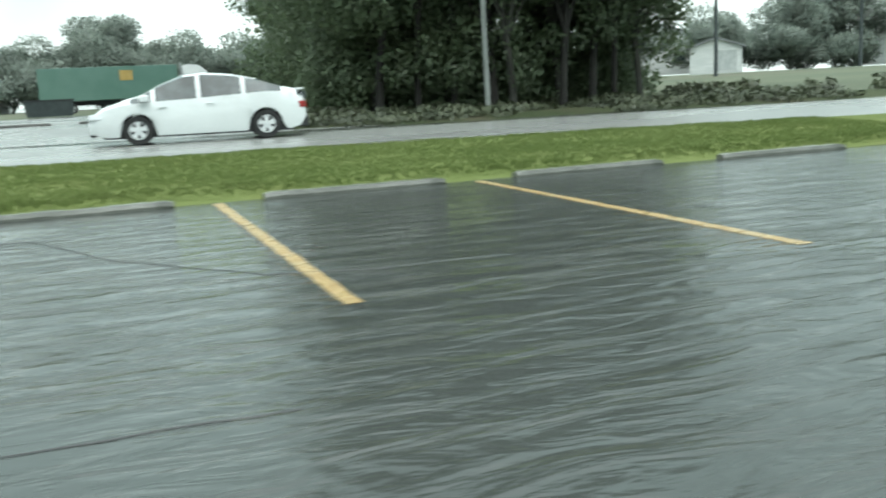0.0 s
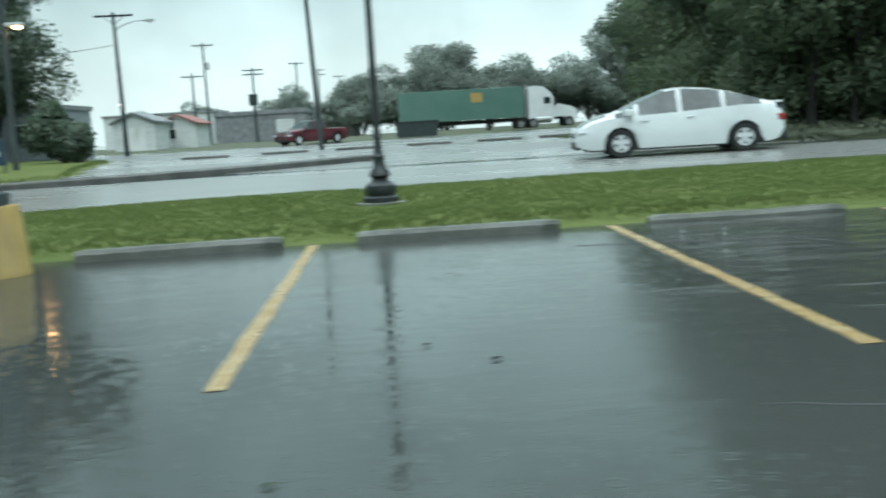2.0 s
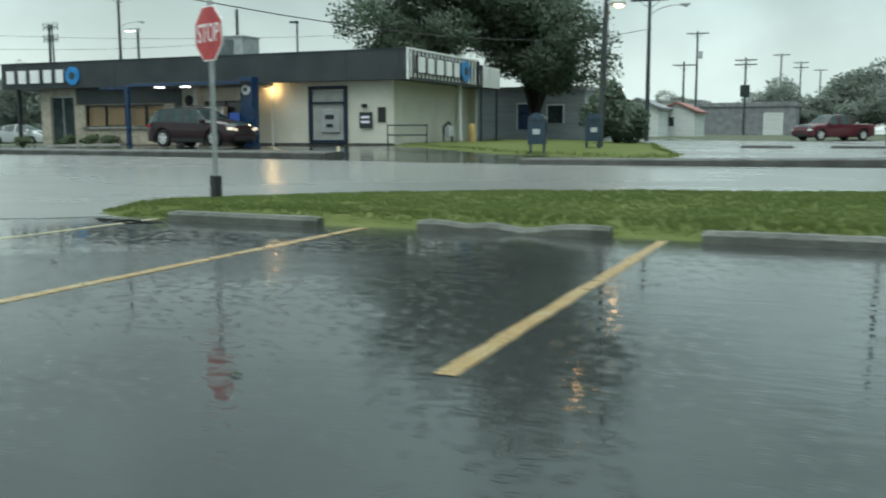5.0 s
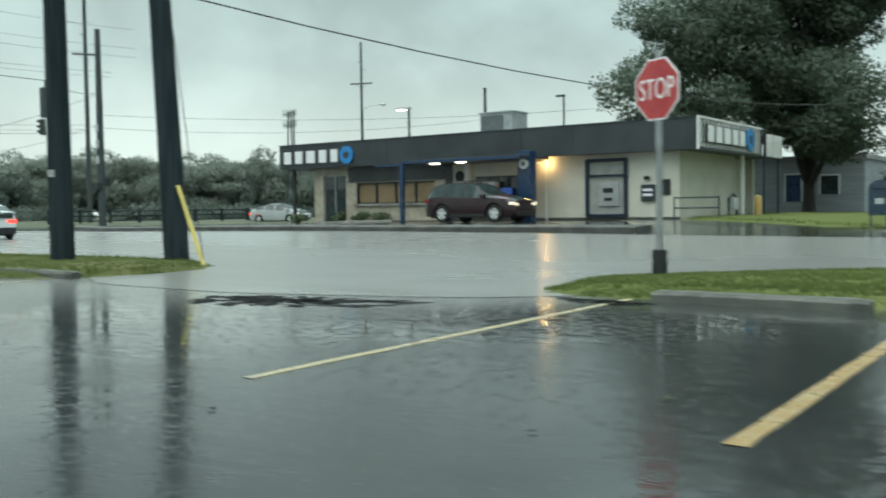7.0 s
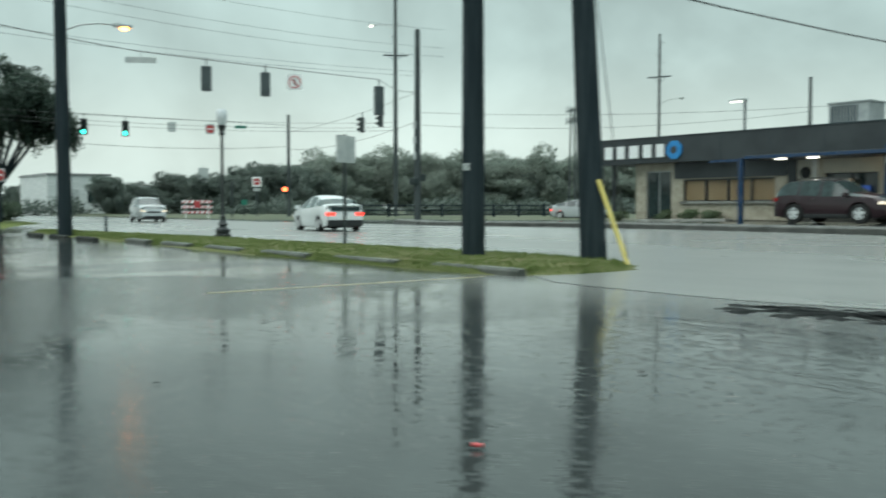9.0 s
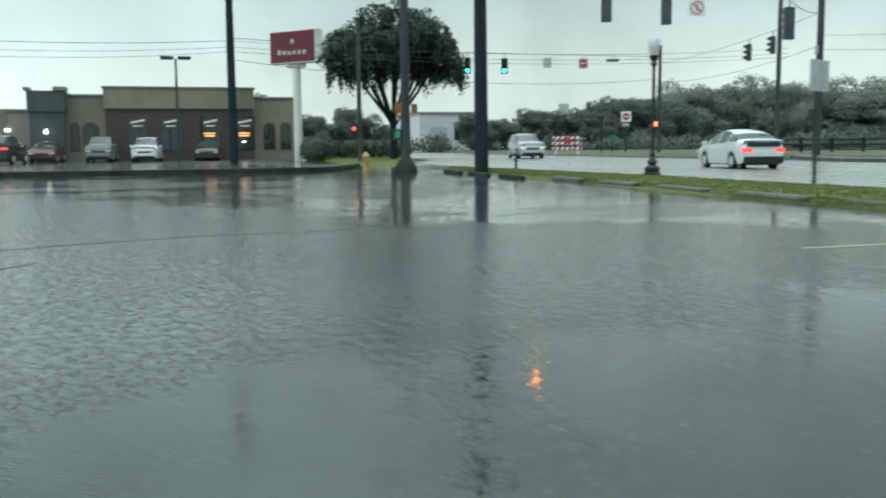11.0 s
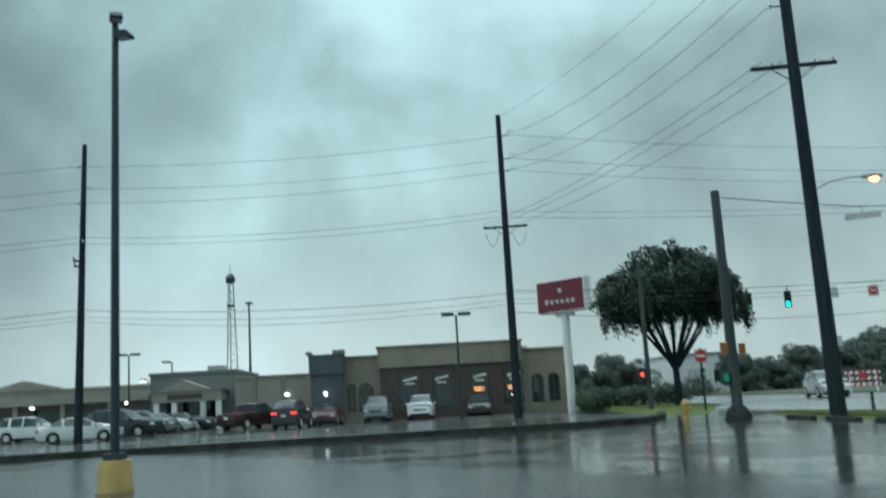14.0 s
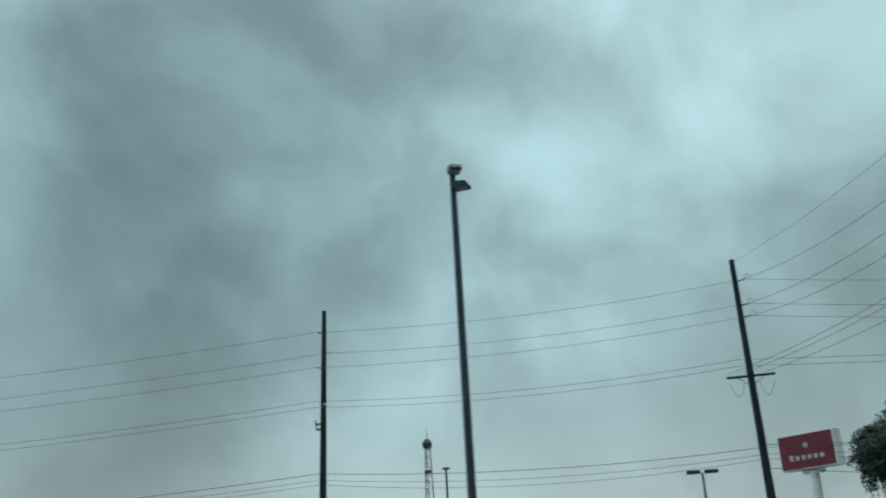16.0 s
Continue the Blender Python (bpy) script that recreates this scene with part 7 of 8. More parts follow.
def signal_head(m, label, lit=None, n=3, back=False):
    """A three-lamp housing with visors, lamps facing -y before turning."""
    t = thing("traffic_signal", m, label, "traffic signal", "traffic signals")
    part("housing", box(B(), -0.23, 0.23, -0.14, 0.14, -n * 0.37, 0.0, 0.03), M_SIGBACK if back else M_SIGNBOX, t)
    part("hanger", tube(B(), [(0, 0, -0.02), (0, 0, 0.35)], 0.03, 8), M_SIGNBOX, t)
    for k in range(n):
        z = -0.18 - 0.36 * k
        on = lit is not None and lit[0] == k
        part("lens", lathe(B(), [(0.13, -0.15), (0.10, -0.17), (0.02, -0.18)], 14, "y", (0, 0, z)), lit[1] if on else M_DARK, t, "lit lamp" if on else "")
        part("visor", prism(B(), [(0.15 * math.cos(a), z + 0.15 * math.sin(a)) for a in (math.pi * (-0.12 + 1.24 * j / 10) for j in range(11))] + [(0.135 * math.cos(a), z + 0.135 * math.sin(a)) for a in (math.pi * (1.12 - 1.24 * j / 10) for j in range(11))], -0.36, -0.14), M_SIGNBOX, t)
    return t


def hung_panel(m, label, w, h, mat, extra=None):
    t = thing("hanging_sign", m, label, "road sign", "signs on span wire")
    part("panel", box(B(), -w / 2, w / 2, -0.012, 0.012, -h, 0.0, 0.004), mat, t)
    part("hanger", tube(B(), [(0, 0, -0.05), (0, 0, 0.25)], 0.018, 6), M_STEEL, t)
    if extra:
        extra(t)
    return t


def no_entry(t, z, r=0.3, y=-0.013):
    """A red disc with a white bar across it, centred at height z on a square plate."""
    d = part("disc", prism(B(), [(r * math.cos(a), z + r * math.sin(a)) for a in (math.pi * k / 12 for k in range(24))], y - 0.012, y), M_RED, t, "red disc")
    part("bar", box(B(), -r * 0.72, r * 0.72, y - 0.018, y - 0.0125, z - r * 0.14, z + r * 0.14), M_WHITESIGN, d, "white bar")


def no_turn(t):
    part("ring", tube(B(), [(0.27 * math.cos(a), -0.018, -0.37 + 0.27 * math.sin(a)) for a in (2 * math.pi * k / 24 for k in range(25))], 0.028, 6), M_RED, t, "red prohibition ring")
    part("arrow", box(B(), -0.03, 0.03, -0.02, -0.013, -0.52, -0.20), M_DARK, t)
    part("bar", prism(B(), [(-0.20, -0.20), (-0.16, -0.16), (0.20, -0.54), (0.16, -0.58)], -0.024, -0.0205), M_RED, t)


W0, W1, W2, W3 = (-53.6, 7.8, 7.75), (-56.6, 14.7, 7.75), (-56.6, 27.1, 7.6), (-65.5, 36.0, 8.55)
for a, b, sag in ((W0, W1, 0.03), (W1, W2, 0.02), (W2, W3, 0.25)):
    cable(a, b, sag, 0.018, "black span wire carrying the traffic signals", "span wires")
signal_head(at(-56.6, 17.7, 7.40, 242), "dark traffic signal seen from behind, hanging on a wire", back=True)
signal_head(at(-56.6, 20.65, 7.38, 242), "dark traffic signal seen from behind, hanging on a wire", back=True)
signal_head(at(-56.6, 27.1, 7.25, 260), "dark traffic signal seen from behind, hanging on a wire", back=True, n=4)
hung_panel(at(-56.6, 22.2, 7.43, 62), "white square sign with a red prohibition ring", 0.72, 0.74, M_WHITESIGN, no_turn)
hung_panel(at(-56.6, 14.7, 7.52, 62), "long grey back of a street name sign", 1.3, 0.26, M_GREYSIGN)
# the far wire runs from the tall pole by the restaurant to the pole across the junction
FA, FM, FB = (-73.6, 2.95, 7.1), (-81.7, 19.7, 7.42), (-92.0, 41.0, 8.5)
cable(FA, FM, 0.05, 0.018, "black span wire across the junction", "span wires")
cable(FM, FB, 0.02, 0.018, "black span wire across the junction", "span wires")
cable((-73.6, 2.95, 5.9), (-92.0, 41.0, 6.6), 0.85, 0.016, "black span wire across the junction", "span wires")
cable((-65.5, 36.0, 8.5), (-92.0, 41.0, 7.9), 0.3, 0.014, "black span wire across the junction", "span wires")
cable((-65.5, 36.0, 6.6), (-92.0, 41.0, 6.3), 0.5, 0.014, "black span wire across the junction", "span wires")


def far_wire(f):
    p = Vector(FM).lerp(Vector(FB), f)
    return p.x, p.y, p.z - 0.08 * f * (1 - f)


for f, kind in ((0.005, 0), (0.165, 0), (0.365, 1), (0.55, 2), (0.713, 3)):
    x, y, z = far_wire(f)
    if kind == 0:
        signal_head(at(x, y, z - 0.34, 66), "traffic signal showing green, hanging on a far wire", (2, M_SIGGREEN))
    elif kind == 1:
        hung_panel(at(x, y, z - 0.24, 65), "small grey sign on the far wire", 0.62, 0.75, M_GREYSIGN)
    elif kind == 2:
        hung_panel(at(x, y, z - 0.24, 65), "square sign with a red no-entry disc on the far wire", 0.72, 0.8, M_GREYSIGN, lambda t: no_entry(t, -0.4, 0.32))
    else:
        hung_panel(at(x, y, z - 0.24, 65), "green street name sign on the far wire", 1.0, 0.24, M_GREENSIGN)
# two red heads on the wire from the near head to the signal pole
for f in (0.215, 0.345):
    p = Vector((-65.5, 36.0, 8.5)).lerp(Vector((-92.0, 41.0, 7.9)), f)
    signal_head(at(p.x, p.y, p.z - 4 * 0.3 * f * (1 - f) - 0.34, -50), "traffic signal showing red, hanging on the wire to the signal pole", (0, M_SIGRED))

tall = timber_pole("utility_pole", at(-86.3, 48.9, gz(-86.3, 48.9)), "tall thin timber pole with crossarm and street lamp", 21.0, 0.23, 0.14, (0, 0), M_WOODGREY, ((14.8, 1.1, 60),), ((17.6, 60, 0.4), (16.5, 240, 0.4)))
cobra_arm(tall, 17.2, 2.0, 215, 0.45, M_WHITELAMP)
sp = timber_pole("signal_pole", at(-65.5, 36.1, gz(-65.5, 36.1, 0.12)), "grey timber signal pole with boxes and a pedestrian signal", 12.3, 0.24, 0.17, (0, 0), M_WOODGREY)
for z, d in ((2.25, -0.30), (2.5, 0.32)):
    part("signal_box", box(B(), -0.22, 0.22, d - 0.2, d + 0.2, z, z + 0.45, 0.03), M_SIGNBOX, sp)
for z in (3.9, 4.9, 5.9):
    part("cable_box", box(B(), -0.1, 0.1, -0.30, -0.18, z, z + 0.5, 0.02), M_GREYSIGN, sp)
fp = timber_pole("signal_pole", at(-92, 41.0, gz(-92, 41)), "grey timber signal pole across the junction", 9.4, 0.17, 0.13, (0, 0), M_WOODGREY)
b = part("pedestrian_signal", box(B(), -0.1, 0.2, -0.75, -0.25, 2.4, 2.85, 0.03), M_SIGNBOX, fp)
part("lens", box(B(), 0.202, 0.21, -0.70, -0.30, 2.45, 2.80), M_ORANGE, b, "lit orange hand signal")
pp = timber_pole("signal_pole", at(-72.0, 9.95, gz(-72, 9.95, 0.08)), "slim grey signal post with a lit red pedestrian signal", 8.1, 0.14, 0.11, (0, 0), M_WOODGREY)
b = part("pedestrian_signal", box(B(), -0.1, 0.18, -0.58, -0.16, 1.62, 2.20, 0.03), M_SIGNBOX, pp)
part("lens", lathe(B(), [(0.10, 0.181), (0.08, 0.20), (0.02, 0.205)], 12, "x", (0, -0.37, 1.90)), M_SIGRED, b, "lit red lamp")


def hydrant(m, label):
    t = thing("fire_hydrant", m, label, "fire hydrant")
    part("barrel", lathe(B(), [(0.17, -0.05), (0.17, 0.04), (0.11, 0.06), (0.11, 0.48), (0.145, 0.50), (0.145, 0.55), (0.12, 0.62), (0.06, 0.69), (0.03, 0.74)], 16), M_YELLOW, t, "", True)
    for s in (-1, 1):
        part("outlet", tube(B(), [(0, 0.08 * s, 0.40), (0, 0.19 * s, 0.40)], 0.055, 10), M_YELLOW, t)
    part("outlet", tube(B(), [(0.08, 0, 0.36), (0.2, 0, 0.36)], 0.07, 10), M_YELLOW, t)
    return t


hydrant(at(-56.5, 6.9, gz(-56.5, 6.9, 0.03)), "yellow fire hydrant at the flooded corner")


def barricade(m, label):
    t = thing("barricade", m, label, "barricade")
    for z in (0.35, 0.80, 1.25):
        bd = part("board", box(B(), -1.25, 1.25, -0.03, 0.0, z, z + 0.24, 0.008), M_WHITESIGN, t, "white board with slanting red stripes")
        for k in range(6):
            x = -1.2 + k * 0.42
            part("stripe", prism(B(), [(x, z), (x + 0.2, z), (x + 0.34, z + 0.24), (x + 0.14, z + 0.24)], -0.036, -0.0305), M_RED, bd)
    for x in (-0.95, 0.95):
        part("upright", box(B(), x - 0.04, x + 0.04, 0.0, 0.06, 0.0, 1.5), M_WHITE, t)
        part("foot", box(B(), x - 0.05, x + 0.05, -0.6, 0.6, 0.0, 0.07), M_WHITE, t)
    part("disc", prism(B(), [(a, b) for a, b in octagon(0.30, 1.15)], -0.05, -0.037), M_RED, t, "red sign panel")
    return t


barricade(at(-92.0, 32.2, gz(-92, 32.2, 0.1), 70), "red and white striped road barricade")


def post_sign(m, label, h, panels, disc=0.0):
    t = thing("road_sign", m, label, "road sign", "signs at the junction")
    part("post", box(B(), -0.05, 0.05, 0.0, 0.06, -0.1, h), M_SIGNBOX, t)
    for z0, z1, w, mat in panels:
        part("panel", box(B(), -w / 2, w / 2, -0.02, 0.0, z0, z1, 0.006), mat, t)
    if disc:
        no_entry(t, disc, 0.31, -0.021)
    return t


post_sign(at(-93, 38.3, gz(-93, 38.3), 70), "white square no-entry sign on a dark post", 3.9, ((2.85, 3.75, 0.85, M_WHITESIGN), (2.45, 2.72, 0.6, M_GREYSIGN), (1.0, 2.4, 0.22, M_SIGNBOX)), 3.3)
post_sign(at(-92, 35.4, gz(-92, 35.4), 70), "dark square timber post", 3.2, ((1.2, 3.2, 0.25, M_SIGNBOX),))
post_sign(at(-96, 38.5, gz(-96, 38.5), 70), "small green sign on a low post", 1.8, ((1.2, 1.7, 0.55, M_GREENSIGN),))
post_sign(at(-66.3, 11.0, gz(-66, 11.0, 0.1), 95), "red no-entry sign on a thin post under the tree", 2.9, ((2.2, 2.85, 0.65, M_GREYSIGN), (1.75, 1.95, 0.22, M_SIGNBOX)), 2.525)
post_sign(at(-130, 49.2, gz(-130, 49), 70), "grey board on a post far off", 6.2, ((4.2, 6.1, 1.3, M_GREYSIGN),))
ml = thing("small_post", at(-51.6, 11.5, gz(-51.6, 11.5, 0.08)), "short dark marker post on the island", "post")
part("post", box(B(), -0.04, 0.04, -0.04, 0.04, -0.1, 0.62, 0.01), M_POLE, ml)

lp = timber_pole("street_lamp", at(-18.7, 35.6, gz(-18.7, 35.6)), "slim grey timber pole with two lit lamps by the mailboxes", 11.0, 0.12, 0.08, (0.35, 0), M_WOODGREY)
cobra_arm(lp, 8.0, 0.9, 250, 0.4, M_WARMLAMP)
cobra_arm(lp, 5.0, 0.25, 10, 0.3, M_WARMLAMP)
lp = timber_pole("street_lamp", at(-29.4, 87.5, gz(-29.4, 87.5)), "short pole with a lit white lamp beside the white building", 4.7, 0.10, 0.08, (0, 0), M_WOODGREY)
cobra_arm(lp, 4.2, 0.5, 280, 0.2, M_WHITELAMP)

# timber rail fence north of the junction
fn = thing("rail_fence", at(-80, 46, gz(-80, 46)), "dark timber three-rail fence beyond the road", "fence")
for k in range(9):
    part("post", box(B(), -0.09, 0.09, k * 2.2 - 0.09, k * 2.2 + 0.09, -0.1, 1.3), M_WOOD, fn).location = (k * 0.9 - 3, -3, 0)
for k in range(8):
    for z in (0.35, 0.75, 1.15):
        part("rail", tube(B(), [(k * 0.9 - 3, k * 2.2 - 3, z), (k * 0.9 - 2.1, k * 2.2 - 0.8, z)], 0.06, 6), M_WOOD, fn)
for x, y, h in ((-104.0, 91.9, 14.6), (-50.4, 57.3, 9.4)):
    timber_pole("utility_pole", at(x, y, gz(x, y)), "thin timber pole beyond the bank", h, 0.16, 0.10, (0, 0), M_WOODGREY, (), (), "far utility poles")
bp = timber_pole("utility_pole", at(-77.7, 75.5, gz(-77.7, 75.5)), "tall timber pole with crossarm behind the bank", 18.5, 0.18, 0.11, (0, 0), M_WOODGREY, ((14.2, 1.2, 20),), ((17.6, 20, 0.4), (16.4, 200, 0.4), (15.6, 20, 0.4)), "far utility poles")
cobra_arm(bp, 11.4, 2.0, 20, 0.5)
ct = thing("antenna_mast", at(-135, 122, gz(-135, 122)), "thin twin cell mast with two rings of antennas", "mast")
for dx in (-0.55, 0.55):
    part("shaft", tube(B(), [(dx * 1.5, 0, -0.1), (dx * 0.6, 0, 19.0)], [0.20, 0.12], 8), M_WOODGREY, ct)
for z in (16.6, 18.6):
    part("platform", tube(B(), [(-1.6, 0, z), (1.6, 0, z)], 0.09, 6), M_POLE, ct)
    for k in range(5):
        part("antenna", box(B(), -1.6 + k * 0.76, -1.4 + k * 0.76, -0.1, 0.1, z - 0.5, z + 0.8), M_GREYSIGN, ct)

# ---- hotel sign, restaurant and shops west of the street ----
hs = thing("hotel_sign", at(-88.0, 8.75, gz(-88, 8.75, 0.1), 40), "burgundy roadside sign board on a thick white post", "sign")
part("post", tube(B(), [(0, 0, -0.2), (0, 0, 6.8)], 0.30, 18), M_WHITE, hs, "thick white steel post", True)
part("bracket", box(B(), -0.75, 0.75, -0.2, 0.2, 6.6, 6.85), M_WHITE, hs)
part("cabinet", box(B(), -2.2, 2.2, -0.42, 0.42, 6.9, 9.25, 0.03), M_WHITE, hs, "white sign cabinet")
fc = part("face", box(B(), -2.12, 2.12, -0.435, -0.421, 6.98, 9.17), M_HOTEL, hs, "burgundy sign face")
for k in range(6):
    part("name_block", box(B(), -1.40 + k * 0.48, -1.10 + k * 0.48, -0.442, -0.4355, 7.52, 7.80 + (0.08 if k == 0 else 0)), M_GREYSIGN, fc, "plain white block in place of a name")
part("emblem", prism(B(), octagon(0.19, 8.45), -0.442, -0.4355), M_GREYSIGN, fc)

RX = -93.0
rs = thing("restaurant", at(RX, 0, gz(RX, 0, 0.05), 90), "tan and brown restaurant with arched windows", "building")
# local x runs along world y, local y runs towards world -x


def rpart(name, x0, x1, y0, y1, z0, z1, mat, label="", bev=0.0, parent=None):
    return part(name, box(B(), x0, x1, y0, y1, z0, z1, bev), mat, parent or rs, label)


rpart("main_wall", -4.8, 6.0, 0.0, 10, -0.2, 3.85, M_BROWN, "dark brown brick main wall")
rpart("parapet", -4.9, 6.1, -0.12, 10.1, 3.85, 5.35, M_STUCCO, "tan stucco parapet")
rpart("cornice", -5.0, 6.2, -0.2, 10.2, 5.35, 5.5, M_STUCCO, bev=0.03)
rpart("side_wall", 6.0, 9.6, 1.2, 10, -0.2, 4.7, M_STUCCO, "tan stucco side wing")
rpart("cornice", 6.0, 9.75, 1.08, 10.1, 4.7, 4.85, M_STUCCO, bev=0.03)
rpart("side_wall", -7.6, -4.8, 0.6, 10, -0.2, 4.75, M_STUCCO, "tan stucco wing")
rpart("cornice", -7.6, -4.9, 0.5, 10.1, 4.75, 4.92, M_STUCCO, bev=0.03)
rpart("tower", -10.0, -7.6, -0.3, 10, -0.2, 3.6, M_TOWER, "dark blue-grey corner tower")
rpart("tower_top", -10.1, -7.5, -0.4, 10, 3.6, 5.1, M_TOWER)
rpart("tower_cap", -8.3, -7.4, -0.5, 1.2, 5.1, 5.4, M_STUCCO, bev=0.03)
rpart("tower_cap", -10.3, -9.9, -0.5, 1.2, 5.1, 5.35, M_STUCCO, bev=0.03)


def arched_window(x0, x1, y, z0, z1):
    c, r = (x0 + x1) / 2, (x1 - x0) / 2
    poly = [(x0, z0), (x1, z0)] + [(c + r * math.cos(a), z1 - r + r * math.sin(a)) for a in (math.pi * k / 10 for k in range(11))]
    w = part("arched_window", prism(B(), poly, y - 0.05, y - 0.005, "y"), M_GLASS, rs)
    big = [(x0 - 0.1, z0), (x1 + 0.1, z0)] + [(c + (r + 0.1) * math.cos(a), z1 - r + (r + 0.1) * math.sin(a)) for a in (math.pi * k / 10 for k in range(11))]
    part("frame", prism(B(), big, y - 0.03, y - 0.003, "y"), M_BROWN, w)
    part("mullion", box(B(), c - 0.03, c + 0.03, y - 0.07, y - 0.051, z0, z1), M_BROWN, w)


for a, b, y in ((7.0, 7.75, 1.2), (8.3, 9.0, 1.2), (-7.25, -6.75, 0.6), (-6.4, -5.4, 0.6)):
    arched_window(a, b, y, 0.7, 2.75)
for k, x in enumerate((-3.3, -0.9, 2.0, 4.6)):
    w = rpart("window", x, x + 1.5, -0.05, -0.004, 0.7, 3.3, M_GLASS, "tall dark window with a poster")
    rpart("poster", x + 0.2, x + 1.35, -0.075, -0.052, 2.35, 3.15, M_BROWN, parent=w)
    b = part("lettering_bar", prism(B(), [(x + 0.25, 2.72), (x + 1.28, 2.92), (x + 1.28, 3.08), (x + 0.25, 2.86)], -0.09, -0.0755, "y"), M_WHITESIGN, w, "plain white bar in place of lettering")
    rpart("lettering_bar", x + 0.4, x + 1.1, -0.09, -0.0755, 2.5, 2.6, M_WHITESIGN, parent=w)
    if k > 1:
        rpart("lit_sign", x + 0.3, x + 1.05, -0.09, -0.0755, 1.75, 1.85, M_NEON, "glowing orange sign", parent=w)
        rpart("lit_sign", x + 0.25, x + 1.1, -0.09, -0.0755, 1.95, 2.03, M_NEON, parent=w)
        rpart("lit_lamp", x + 0.5, x + 0.8, -0.09, -0.0755, 1.3, 1.38, M_WHITELAMP, "lit lamp behind glass", parent=w)
rpart("plinth", -4.85, 6.05, -0.06, -0.001, -0.2, 0.6, M_BROWN)
rpart("wall_lamp", -9.0, -8.8, -0.5, -0.3, 2.0, 2.3, M_WHITELAMP, "lit wall lamp")

ms = thing("shops", at(-104, 0, gz(-104, 0, 0.05), 90), "long beige row of shops with a gabled entrance", "building")


def mpart(name, x0, x1, y0, y1, z0, z1, mat, label="", bev=0.0, parent=None):
    return part(name, box(B(), x0, x1, y0, y1, z0, z1, bev), mat, parent or ms, label)


mpart("wall", -17.5, -8.5, 0, 14, -0.2, 4.0, M_MALL, "beige rendered wall")
mpart("parapet", -17.5, -8.5, -0.1, 14, 4.0, 4.2, M_STUCCO)
for x in (-16.2, -13.6, -11.4):
    mpart("pilaster", x, x + 0.5, -0.15, 0.0, -0.2, 4.0, M_STUCCO)
mpart("wall", -25.0, -17.5, 1.0, 14, -0.2, 4.7, M_BLUEGREY, "blue-grey rendered wall")
mpart("parapet", -25.1, -17.4, 0.9, 14, 4.7, 4.95, M_BLUEGREY)
mpart("wall", -90, -25.0, 3.0, 14, -0.2, 3.9, M_MALL, "beige rendered wall")
mpart("parapet", -90, -25.0, 2.9, 14, 3.9, 4.15, M_MALL)
mpart("roof_unit", -20.6, -19.2, 4, 6, 4.95, 5.5, M_AC, "grey roof unit")
# gabled porch
pr = mpart("porch_wall", -24.2, -18.4, -1.6, 1.0, 2.3, 3.2, M_MALL, "grey gabled porch")
part("gable", prism(B(), [(-24.4, 3.2), (-18.2, 3.2), (-19.6, 3.35), (-21.6, 4.15), (-23.4, 3.35)], -1.7, 1.0, "y"), M_MALL, ms)
for x in (-24.1, -22.6, -20.2, -18.9):
    mpart("porch_column", x, x + 0.45, -1.5, -1.05, -0.2, 2.3, M_WHITE)
mpart("shop_window", -23.6, -19.0, 0.94, 0.996, 0.1, 2.3, M_GLASS)
mpart("sign_bar", -22.9, -20.0, -1.66, -1.605, 2.55, 2.95, M_BROWN, "plain brown bar in place of a shop name")
mpart("arcade_roof", -90, -25.0, 0.4, 2.9, 2.7, 3.1, M_MALL, "beige arcade roof")
part("gable", prism(B(), [(-40, 4.15), (-33, 4.15), (-36.5, 5.0)], 2.8, 4.0, "y"), M_MALL, ms)
for k in range(16):
    mpart("arcade_column", -88.5 + k * 4.0, -88.1 + k * 4.0, 0.5, 0.9, -0.2, 2.7, M_STUCCO)
    if k % 2:
        mpart("arcade_lamp", -87.0 + k * 4.0, -86.6 + k * 4.0, 0.36, 0.4, 2.4, 2.6, M_WHITELAMP, "lit arcade lamp")
    mpart("shop_window", -87.6 + k * 4.0, -85.2 + k * 4.0, 2.94, 2.996, 0.4, 2.3, M_GLASS)
mpart("wall_lamp", -13.2, -12.85, -0.25, -0.02, 2.35, 2.55, M_WHITELAMP, "lit wall lamp")
mpart("door", -10.0, -9.0, -0.04, -0.003, 0, 2.1, M_DARK)
mpart("awning", -10.4, -8.6, -0.9, 0.0, 2.2, 2.5, M_FASCIA)


def lot_lamp(m, label, h=7.0, heads=2):
    t = thing("light_pole", m, label, "light pole", "shop car park lamps")
    part("pole", tube(B(), [(0, 0, -0.1), (0, 0, h)], [0.09, 0.06], 10), M_POLE, t)
    for s in (-1, 1)[:heads]:
        part("lamp_head", box(B(), -0.22, 0.22, min(s * 0.12, s * 0.85), max(s * 0.12, s * 0.85), h - 0.04, h + 0.14, 0.03), M_POLE, t)
    return t


lot_lamp(at(-76.0, 0.0, 0.05), "dark lamp with two flat heads before the restaurant", 6.05)
lot_lamp(at(-97, -24.6, 0.05), "slim dark lamp with two flat heads in the car park", 6.1)
lot_lamp(at(-108, -23.8, 0.05), "slim dark lamp in the car park", 6.0, 1)
lt = lot_lamp(at(-118, -28.5, 0.05), "slim lamp with a lit white head", 4.9, 1)
part("lens", box(B(), -0.2, 0.2, -0.8, -0.2, 4.80, 4.85), M_WHITELAMP, lt, "lit lamp lens")
lot_lamp(at(-70.5, -40.0, 0.05), "dark lamp with two flat heads beside the street", 8.5)

